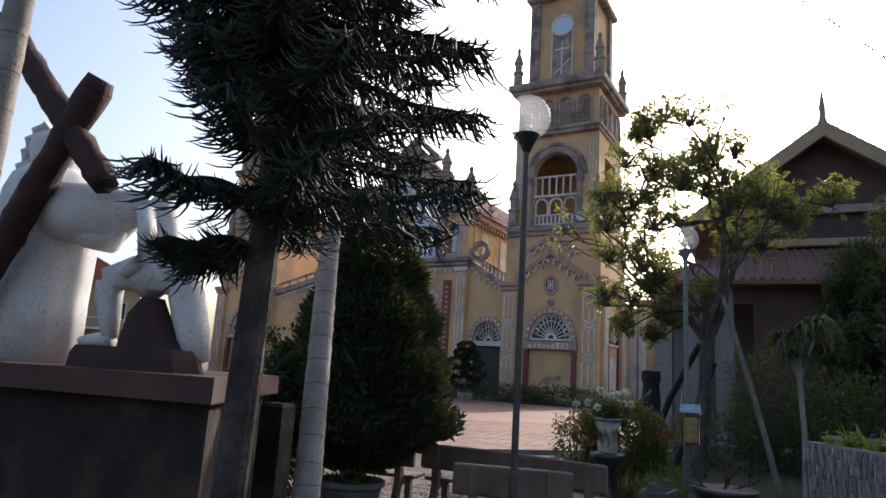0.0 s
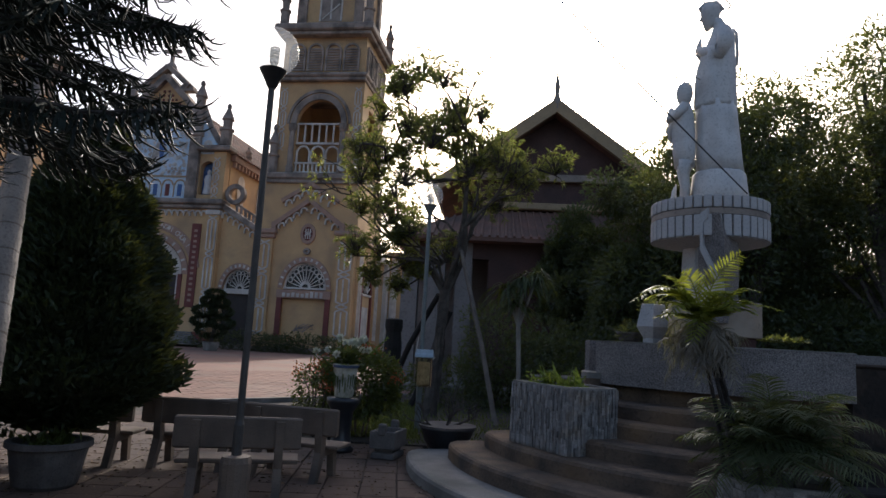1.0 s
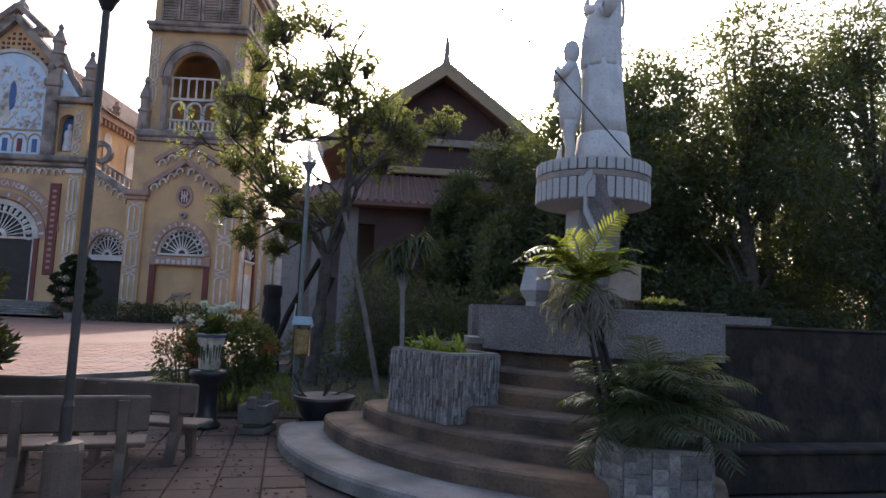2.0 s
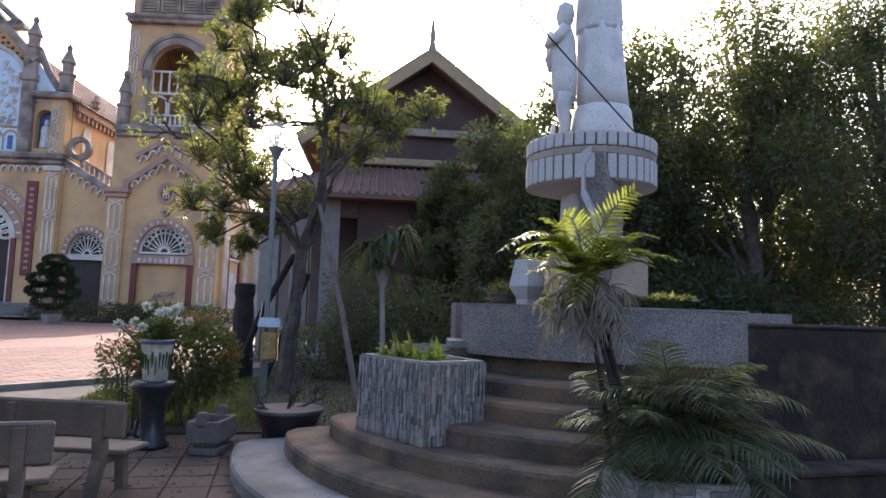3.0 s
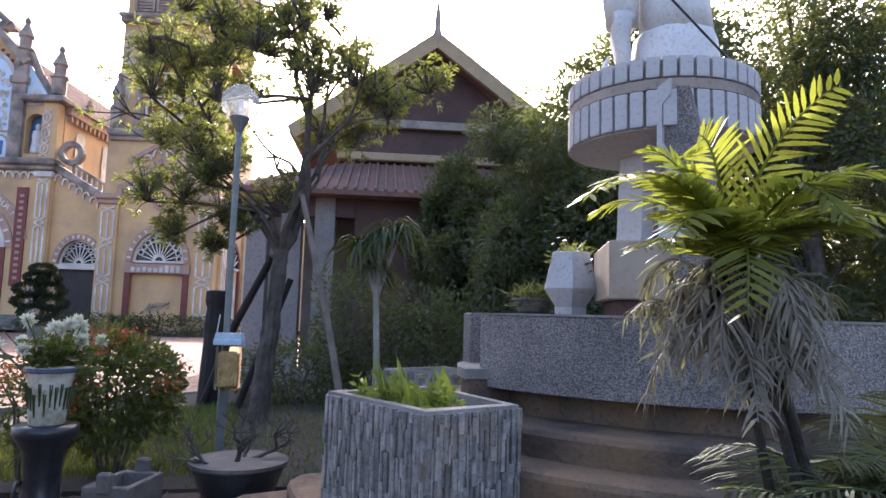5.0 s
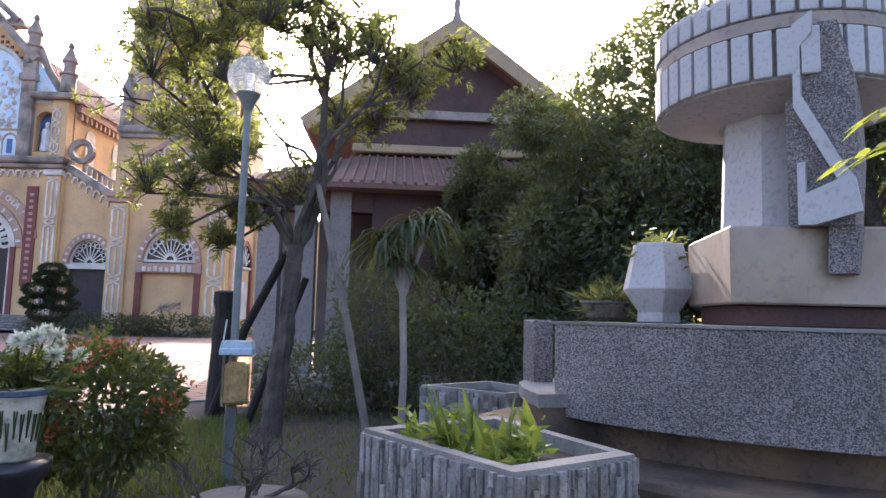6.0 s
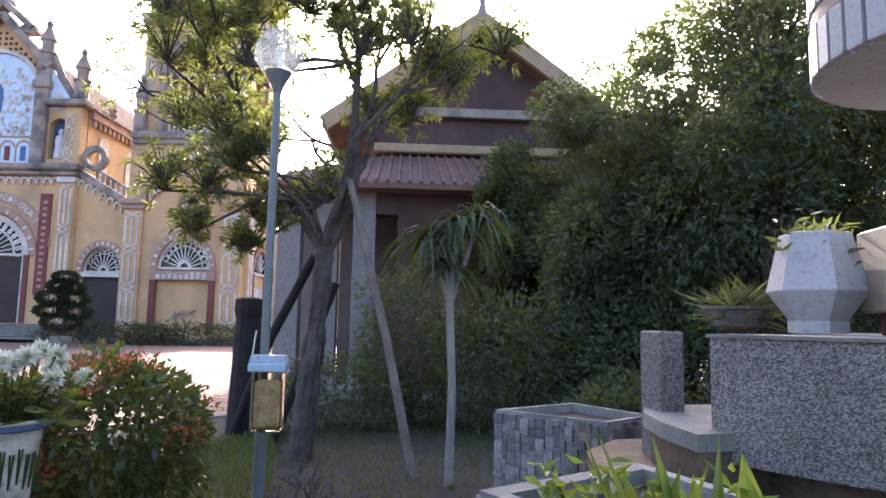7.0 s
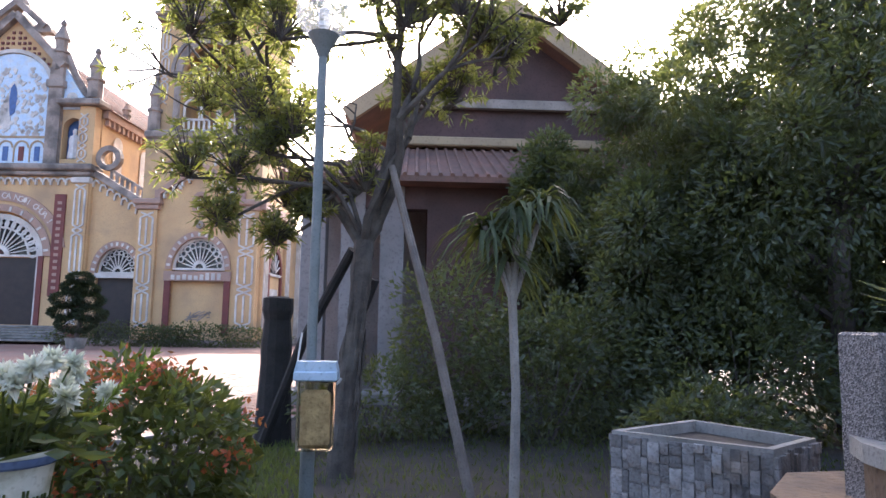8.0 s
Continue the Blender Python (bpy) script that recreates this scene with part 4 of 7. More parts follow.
# ---- paving ----
GZ = -0.37
plaza_base = tagged(mesh_object("pavement", MB().prism([(-44, -10), (-12.0, 10.6), (-5.4, 16.3), (-2.2, 19.1), (1.6, 22.4), (4.0, 56.8), (-60, 66), (-60, 0)], GZ - 0.2, GZ - 0.02), PAVER), "worn red paved plaza before the church", "pavement", kind="structure")
cu = MB()
for (xa, ya), (xb, yb) in (((-12.0, 10.6), (-5.4, 16.3)), ((-5.4, 16.3), (-2.2, 19.1)), ((-2.2, 19.1), (1.6, 22.4))):
    d = Vector((xb - xa, yb - ya)).normalized()
    s = Vector((d.y, -d.x)) * 0.16
    cu.prism([(xa, ya), (xb, yb), (xb + s.x, yb + s.y), (xa + s.x, ya + s.y)][::-1], GZ - 0.1, GZ + 0.05)
tagged(mesh_object("kerb", cu, CONCRETE), "pale low kerb along the plaza", "kerb", kind="structure")
rng = np.random.default_rng(11)
# pavers of the plaza near the kerb, laid along it
pv = MB()
du, dv = Vector((0.755, 0.656)), Vector((-0.656, 0.755))
for i in range(26):
    for j in range(34):
        o = Vector((-8.2, 14.0)) + du * (i * 0.62 + (0.31 if j % 2 else 0)) + dv * (0.12 + j * 0.31)
        z = GZ - 0.012 + 0.006 * rng.random()
        a, b, c, d = o, o + du * 0.6, o + du * 0.6 + dv * 0.29, o + dv * 0.29
        pv.add([(a.x, a.y, z), (b.x, b.y, z), (c.x, c.y, z), (d.x, d.y, z), (a.x, a.y, z - 0.04), (b.x, b.y, z - 0.04), (c.x, c.y, z - 0.04), (d.x, d.y, z - 0.04)], [(0, 1, 2, 3), (0, 4, 5, 1), (1, 5, 6, 2), (2, 6, 7, 3), (3, 7, 4, 0)])
pvo = part("pavers", pv, mat("red_paver_piece", (0.28, 0.155, 0.112), (0.22, 0.125, 0.092), 0.85, 0.5, 9, 0.15, stain=(0.24, 0.18, 0.14), stain_scale=0.25, stain_amount=0.5, per_island=0.15), plaza_base)
tagged(pvo, kind="stuff")
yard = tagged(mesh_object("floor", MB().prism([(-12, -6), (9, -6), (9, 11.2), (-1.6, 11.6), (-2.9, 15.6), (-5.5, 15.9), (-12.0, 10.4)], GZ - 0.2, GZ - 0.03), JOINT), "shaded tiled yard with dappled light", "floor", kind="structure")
tile_mesh = None
n = 0
for i in range(20):
    for j in range(22):
        x, y = -6.0 + i * 0.45, 5.4 + j * 0.45
        if y > 11.3 and x > -2.2 or y > 15.2 + 0.6 * (x + 3) or x > 0.4 and y > 6.4 or (n >= 300):
            continue
        if tile_mesh is None:
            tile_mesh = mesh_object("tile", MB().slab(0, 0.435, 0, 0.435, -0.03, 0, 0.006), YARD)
            ob = tile_mesh
        else:
            ob = new("tile", tile_mesh.data)
        ob.parent = yard
        ob.location = (x, y, GZ + 0.004 * rng.random())
        ob.rotation_euler = (0.006 * rng.normal(), 0.006 * rng.normal(), 0)
        n += 1
garden = tagged(mesh_object("garden_bed", MB().prism([(-2.6, 15.8), (-1.5, 11.9), (9, 11.4), (16, 14), (16, 30), (2, 24), (1.5, 22.1), (-2.1, 18.9)], GZ - 0.2, GZ + 0.01), SOIL), "dark earth of the shaded garden bed", "ground", kind="structure")


def grass_patch(name, pts, hgt, label):
    n = len(pts)
    p = np.column_stack([pts, np.full(n, GZ)])
    w = rng.normal(size=(n, 3)) * 0.35 + np.array([0, 0, 1.0])
    v, f = leaves(p, w, hgt, 0.02, rng, 0.2)
    me = bpy.data.meshes.new(name)
    me.from_pydata(v.tolist(), [], f.tolist())
    me.materials.append(GRASS)
    return tagged(new(name, me), label, "grass", kind="stuff")


u = rng.random((9000, 2))
gp = np.column_stack([-2.5 + u[:, 0] * 3.2, 12.3 + u[:, 1] * 6.0])
gp = gp[gp[:, 1] < 16.0 + 0.85 * (gp[:, 0] + 2.3)]
grass_patch("grass", gp, 0.14, "short rough grass edging the garden bed")
u = rng.random((7000, 2))
grass_patch("grass", np.column_stack([0.5 + u[:, 0] * 8, 11.8 + u[:, 1] * 8]), 0.10, "thin shaded grass under the trees")

u = rng.random((2600, 2))
lp = np.column_stack([-6.0 + u[:, 0] * 7.0, 5.2 + u[:, 1] * 6.6, np.full(2600, GZ + 0.012)])
lv, lf = leaves(lp, rng.normal(size=(2600, 3)) * [1, 1, 0.05], 0.055, 0.026, rng, 0.0)
lv[:, 2] = np.clip(lv[:, 2], GZ + 0.008, GZ + 0.03)
lm = bpy.data.meshes.new("fallen_leaves")
lm.from_pydata(lv.tolist(), [], lf.tolist())
lm.materials.append(mat("fallen_leaf", (0.16, 0.10, 0.05), (0.09, 0.06, 0.035), 0.8, 3, 20, 0.0, per_island=0.5))
tagged(new("fallen_leaves", lm), "dry brown leaves scattered over the shaded yard", "leaves", kind="stuff")

# ---- statue terrace ----
DC, DR = (5.2, 9.9), 2.15


def sector(r0, r1, a0, a1, z0, z1, soft=5.0):
    """A curved step with rounded ends and a softened nosing."""
    out = []
    n = 44
    for i in range(n + 1):
        a = a0 + (a1 - a0) * i / n
        e = min(a - a0, a1 - a) / soft
        k = 1 - max(0.0, 1 - e) ** 2
        out.append((radians(a), r0 + (r1 - r0) * (0.15 + 0.85 * math.sqrt(max(k, 0)))))
    mb = MB()
    rings = [(0.0, z0), (0.0, z1 - 0.05), (0.02, z1 - 0.015), (0.06, z1)]
    vs, fs = [], []
    for d, z in rings:
        vs += [(DC[0] + (r - d) * math.cos(a), DC[1] + (r - d) * math.sin(a), z) for a, r in out]
    m = len(out)
    for k in range(3):
        fs += [(k * m + i, k * m + i + 1, (k + 1) * m + i + 1, (k + 1) * m + i) for i in range(m - 1)]
    base = len(vs)
    vs += [(DC[0] + (r0 - 0.3) * math.cos(a), DC[1] + (r0 - 0.3) * math.sin(a), z1) for a, r in out]
    fs += [(3 * m + i, 3 * m + i + 1, base + i + 1, base + i) for i in range(m - 1)]
    b2 = len(vs)
    for i in (0, m - 1):
        a, r = out[i]
        vs += [(DC[0] + (r0 - 0.3) * math.cos(a), DC[1] + (r0 - 0.3) * math.sin(a), z0)]
    fs += [(0, m, 2 * m, 3 * m, base, b2), (m - 1, b2 + 1, base + m - 1, 4 * m - 1, 3 * m - 1, 2 * m - 1)]
    return mb.add(vs, fs)


stair_label = "curved worn cement step with a rounded nosing"
for i, (r, z, a0, a1) in enumerate(((4.78, -0.20, 171, 262), (4.18, 0.0, 175, 260), (3.68, 0.20, 178, 258), (3.3, 0.40, 185, 255), (2.82, 0.60, 185, 255), (2.46, 0.80, 185, 255))):
    inner = (4.18, 3.68, 3.3, 2.82, 2.46, 2.1)[i]
    st = mesh_object("terrace_step", sector(inner, r, a0, a1, GZ, z), CONCRETE if i == 0 else STEPSTONE)
    tagged(st, "broad lowest curved step, pale and worn" if i == 0 else stair_label, "step", "curved terrace steps")
terrace = thing("statue_terrace", "round granite-chip terrace wall carrying the statue", "terrace")
WC, WR = (5.5, 10.3), 2.65


def pie(r, a0, a1, z0, z1, n=40, lip=0.0):
    arc = [(WC[0] + r * math.cos(radians(a0 + (a1 - a0) * i / n)), WC[1] + r * math.sin(radians(a0 + (a1 - a0) * i / n))) for i in range(n + 1)]
    return MB().prism([WC] + arc, z0, z1)


part("terrace_core", pie(WR - 0.2, 201, 272, GZ, 1.0), STEPSTONE, terrace, "dark recessed band under the rim")
part("terrace_wall", pie(WR, 200.5, 273, 1.0, 1.575), GRANITE, terrace, "granite-chip rendered rim")
part("terrace_coping", pie(WR + 0.012, 200.2, 273.2, 1.575, 1.592), CONCRETE, terrace, "thin pale coping edge")
part("terrace_back", MB().prism([(4.7, 10.285), (5.4, 10.28), (6.6, 9.0), (7.6, 9.2), (7.6, 12.6), (5.8, 12.2)], 1.15, 1.588), GRANITE, terrace)
part("terrace_back_core", MB().prism([(4.8, 10.4), (5.4, 10.35), (6.6, 9.1), (7.5, 9.3), (7.5, 12.5), (5.8, 12.1)], GZ, 1.15), STEPSTONE, terrace)
part("stair_pier", MB().slab(3.1, 3.25, 9.98, 10.2, GZ, 1.595, 0.012), GRANITE, terrace, "narrow granite-chip pier beside the side steps")
part("curved_step", MB().prism([(2.90, 9.27), (2.93, 9.6), (3.02, 9.95), (3.19, 10.25), (3.7, 10.25), (3.4, 9.3)], GZ, 1.06), STEPSTONE, terrace, "plain cement curved side step")
part("curved_tread", MB().prism([(2.86, 9.25), (2.89, 9.6), (2.985, 9.97), (3.16, 10.27), (3.7, 10.27), (3.4, 9.28)], 1.06, 1.14), CONCRETE, terrace)
part("side_step", MB().prism([(2.62, 9.6), (2.68, 9.9), (2.8, 10.25), (3.15, 10.6), (3.6, 10.6), (3.6, 10.0), (3.0, 9.5)], GZ, 0.80), STEPSTONE, terrace)
part("side_tread", MB().prism([(2.59, 9.58), (2.65, 9.91), (2.78, 10.28), (3.14, 10.63), (3.6, 10.63), (3.6, 10.0), (3.0, 9.48)], 0.80, 0.87), STEPSTONE, terrace)

# pedestal
ped = thing("statue_pedestal", "pale pedestal with a drum-shaped ribbed collar", "pedestal")
PC = (4.62, 9.25)
pm = Matrix.Translation((*PC, 0)) @ Matrix.Rotation(radians(35), 4, "Z")
bmx = Matrix.Translation((4.5, 9.06, 0)) @ Matrix.Rotation(radians(-20), 4, "Z")
part("base_block", MB().slab(-0.5, 0.62, -0.5, 0.5, 1.72, 2.18, 0.012, bmx), TANSTONE, ped, "tan marble base block")
part("base_plinth", MB().slab(-0.43, 0.55, -0.43, 0.43, 1.59, 1.72, 0.01, bmx), REDSLAB, ped)
part("shaft", MB().lathe([(0.42, 2.18), (0.40, 2.3), (0.37, 3.0), (0.37, 3.1)], 8, m=pm), PEDESTAL, ped, "tapered eight-sided shaft")
fm = Matrix.Translation((*PC, 0)) @ Matrix.Rotation(radians(-50), 4, "Z")
fo = part("buttress", MB().upright([(0.17, 2.17), (0.50, 2.17), (0.53, 2.6), (0.52, 3.06), (0.45, 3.37), (0.24, 3.39), (0.24, 2.97), (0.17, 2.93)], -0.72, -0.25), GRANITE, ped, "granite-chip buttress")
fo.matrix_local = fm
lo = part("buttress_foot", MB().upright([(0.36, 1.9), (0.5, 1.9), (0.53, 2.17), (0.37, 2.17)], -0.70, -0.25), GRANITE, ped)
lo.matrix_local = fm
zt = [(0.223, 3.375), (0.329, 3.44), (0.325, 3.31), (0.262, 3.234), (0.26, 2.944), (0.474, 2.49), (0.515, 2.43), (0.545, 2.236), (0.312, 2.173), (0.229, 2.178), (0.23, 2.539), (0.271, 2.541), (0.271, 2.357), (0.430, 2.423), (0.220, 2.87)]
zo = part("buttress_trim", MB().upright(zt, -0.775, -0.715), PEDESTAL, ped, "angular pale stone trim")
zo.matrix_local = fm
part("collar_soffit", MB().lathe([(0.38, 2.98), (0.77, 3.06), (0.77, 3.08)], 48, *PC), PEDESTAL, ped)
# Weathered stone reused as a dark core: shade between the ribs as colour.
part("collar_core", MB().lathe([(0.76, 3.06), (0.76, 3.62), (0.05, 3.625)], 48, *PC), WEATHERED, ped, "core between the ribs, dark to paint in the recess shade")
rib_lo = rib_hi = None
for i in range(40):
    a = 2 * math.pi * i / 40
    for z0, z1, tagname in ((3.07, 3.36, "lo"), (3.46, 3.63, "hi")):
        key = rib_lo if tagname == "lo" else rib_hi
        if key is None:
            key = mesh_object("rib", MB().slab(-0.05, 0.05, -0.03, 0.03, 0, z1 - z0, 0.006), PEDESTAL)
            ob = key
            if tagname == "lo":
                rib_lo = key
            else:
                rib_hi = key
        else:
            ob = new("rib", key.data)
        ob.parent = ped
        ob.matrix_local = Matrix.Translation((PC[0] + 0.78 * math.cos(a), PC[1] + 0.78 * math.sin(a), z0)) @ Matrix.Rotation(a + math.pi / 2, 4, "Z")
part("collar_band", MB().lathe([(0.76, 3.36), (0.80, 3.37), (0.80, 3.45), (0.76, 3.46)], 48, *PC), WEATHERED, ped)


def loft(mb, rings, seg=28, folds=0.0, nf=9):
    """A body through oval rings (z, x, y, rx, ry), with soft vertical folds."""
    vs, fs = [], []
    for k, (z, x, y, rx, ry) in enumerate(rings):
        for i in range(seg):
            a = 2 * math.pi * i / seg
            q = 1 + folds * math.cos(nf * a + 0.7 * math.sin(3 * z)) * (1 - k / len(rings)) + folds * 0.5 * math.cos(5 * a + 2.0 * z)
            vs.append((x + rx * q * math.cos(a), y + ry * q * math.sin(a), z))
    for k in range(len(rings) - 1):
        for i in range(seg):
            a, b = k * seg + i, k * seg + (i + 1) % seg
            fs.append((a, b, b + seg, a + seg))
    fs += [tuple(range(seg))[::-1], tuple(range((len(rings) - 1) * seg, len(rings) * seg))]
    return mb.add(vs, fs)


SR, SF = Vector((0.894, -0.447, 0)), Vector((0.447, 0.894, 0))
SC = Vector((4.80, 9.22, 0))


def at_statue(u, w, z):
    """A point of the statue: u along its facing line, w across it."""
    return SC + SR * u + SF * w + Vector((0, 0, z))


def figure(mb, rings, seg=32, folds=0.0, nf=9):
    """A robed body through oval rings (z, u, half breadth, half depth)."""
    vs, fs = [], []
    for k, (z, u, ru, rw) in enumerate(rings):
        for i in range(seg):
            a = 2 * math.pi * i / seg
            q = 1 + folds * (math.cos(nf * a + 0.9 * math.sin(2.3 * z)) + 0.6 * math.cos(2 * nf * a + z) + 0.5 * math.cos(5 * a + 3.0 * z))
            vs.append(tuple(at_statue(u + ru * q * math.cos(a), rw * q * math.sin(a), z)))
    for k in range(len(rings) - 1):
        for i in range(seg):
            a, b = k * seg + i, k * seg + (i + 1) % seg
            fs.append((a, b, b + seg, a + seg))
    fs += [tuple(range(seg))[::-1], tuple(range((len(rings) - 1) * seg, len(rings) * seg))]
    return mb.add(vs, fs)


def limb(mb, pts, radii, seg=12):
    return mb.tube([at_statue(*p) for p in pts], radii, seg)


sm = MB()
figure(sm, [(3.63, -0.04, 0.42, 0.40), (3.9, -0.04, 0.39, 0.37), (4.10, -0.04, 0.37, 0.35), (4.13, -0.04, 0.355, 0.34)], 10)
figure(sm, [(4.12, -0.03, 0.325, 0.32), (4.35, -0.04, 0.31, 0.31), (4.59, -0.05, 0.303, 0.30), (4.97, -0.066, 0.286, 0.29), (5.20, -0.08, 0.285, 0.29)], 48, 0.03, 8)
figure(sm, [(5.12, -0.085, 0.29, 0.29), (5.18, -0.09, 0.305, 0.30), (5.54, -0.09, 0.292, 0.30), (5.77, -0.078, 0.275, 0.30), (5.96, -0.053, 0.242, 0.30), (6.11, -0.017, 0.203, 0.29), (6.24, 0.01, 0.18, 0.27), (6.33, 0.017, 0.155, 0.22), (6.41, 0.005, 0.125, 0.14), (6.48, -0.03, 0.085, 0.09), (6.56, -0.06, 0.08, 0.08)], 48, 0.018, 7)
# head bowed forward, with hair and beard
figure(sm, [(6.40, -0.20, 0.03, 0.04), (6.46, -0.175, 0.075, 0.07), (6.54, -0.16, 0.115, 0.10), (6.62, -0.155, 0.135, 0.12), (6.70, -0.15, 0.15, 0.135), (6.77, -0.145, 0.14, 0.12), (6.81, -0.14, 0.09, 0.08), (6.825, -0.14, 0.03, 0.03)], 20, 0.012, 5)
limb(sm, [(-0.30, 0.0, 6.74), (-0.22, 0.0, 6.80), (-0.08, 0.0, 6.80), (0.0, 0.0, 6.70)], [0.05, 0.07, 0.08, 0.06], 10)
limb(sm, [(-0.275, 0.0, 6.63), (-0.30, 0.0, 6.58), (-0.27, 0.0, 6.56)], [0.02, 0.022, 0.015], 8)
for sd in (-1, 1):
    limb(sm, [(0.03, sd * 0.22, 6.27), (0.05, sd * 0.30, 6.05), (-0.02, sd * 0.28, 5.92), (-0.20, sd * 0.14, 5.98), (-0.33, sd * 0.04, 6.08)], [0.10, 0.12, 0.13, 0.10, 0.055])
    limb(sm, [(-0.08, sd * 0.24, 5.95), (-0.14, sd * 0.19, 5.78), (-0.16, sd * 0.16, 5.66)], [0.12, 0.09, 0.03])
limb(sm, [(-0.33, 0.0, 6.06), (-0.31, -0.02, 6.16), (-0.29, -0.02, 6.27)], [0.045, 0.04, 0.018], 8)
limb(sm, [(0.17, 0.05, 6.40), (0.215, 0.05, 6.32), (0.225, 0.05, 6.0), (0.215, 0.05, 5.82), (0.18, 0.05, 5.80)], [0.02, 0.024, 0.024, 0.022, 0.015], 8)
# the small companion figure
CW = -0.12
for sd in (-0.07, 0.07):
    limb(sm, [(-0.50, CW + sd, 4.30), (-0.53, CW + sd, 4.12), (-0.50, CW + sd, 3.92), (-0.52, CW + sd, 3.66)], [0.11, 0.085, 0.07, 0.06])
    limb(sm, [(-0.49, CW + sd, 3.68), (-0.60, CW + sd, 3.67)], [0.055, 0.035], 8)
    limb(sm, [(-0.50, CW + sd * 2.2, 5.14), (-0.62, CW + sd * 2.6, 5.0), (-0.72, CW + sd * 2.2, 4.92), (-0.70, CW + sd, 5.12)], [0.075, 0.07, 0.06, 0.035])
limb(sm, [(-0.51, CW, 4.22), (-0.52, CW, 4.5), (-0.53, CW, 4.8), (-0.53, CW, 5.02), (-0.51, CW, 5.16), (-0.51, CW, 5.24)], [0.145, 0.165, 0.165, 0.155, 0.10, 0.06], 20)
limb(sm, [(-0.52, CW, 5.19), (-0.52, CW, 5.27), (-0.515, CW, 5.38), (-0.51, CW, 5.49), (-0.505, CW, 5.545)], [0.06, 0.105, 0.125, 0.10, 0.03], 18)
limb(sm, [(-0.64, CW, 4.95), (-0.72, CW, 4.78), (-0.70, CW, 4.62)], [0.07, 0.06, 0.03])
saint = tagged(mesh_object("statue", sm, STATUE, True), "white robed statue with a smaller figure, standing on the ribbed collar", "statue")
ht, hc = at_statue(-0.08, 0.0, 6.86), at_statue(-0.46, CW, 5.6)
tagged(mesh_object("halo_ring", MB().tube([ht + SR * 0.21 * math.cos(a) + SF * 0.2 * math.sin(a) - Vector((0, 0, 0.10 * math.cos(a))) for a in [2 * math.pi * i / 28 for i in range(29)]], 0.012, 5), BRASSWIRE), "thin metal ring halo over the white statue's head", "halo")
tagged(mesh_object("halo_ring", MB().tube([hc + SR * 0.18 * math.cos(a) + SF * 0.17 * math.sin(a) - Vector((0, 0, 0.06 * math.cos(a))) for a in [2 * math.pi * i / 24 for i in range(25)]], 0.01, 5), BRASSWIRE), "thin metal ring halo over the small figure", "halo")
spk = MB()
limb(spk, [(-0.66, -0.05, 3.62), (-0.67, -0.05, 3.75), (-0.66, -0.05, 3.88), (-0.63, -0.05, 3.98)], [0.045, 0.05, 0.035, 0.008], 7)
tagged(mesh_object("stone_finial", spk, STATUE), "small pointed white finial on the pedestal's rim", "finial")
cab = [Vector((0.2, 9.75, 9.3)).lerp(Vector((4.86, 8.62, 3.7)), k / 20) - Vector((0, 0, 0.12 * math.sin(math.pi * k / 20))) for k in range(21)]
tagged(mesh_object("cable", MB().tube(cab, 0.011, 5), BLACKIRON), "thin black cable slung from above to the pedestal", "cable")


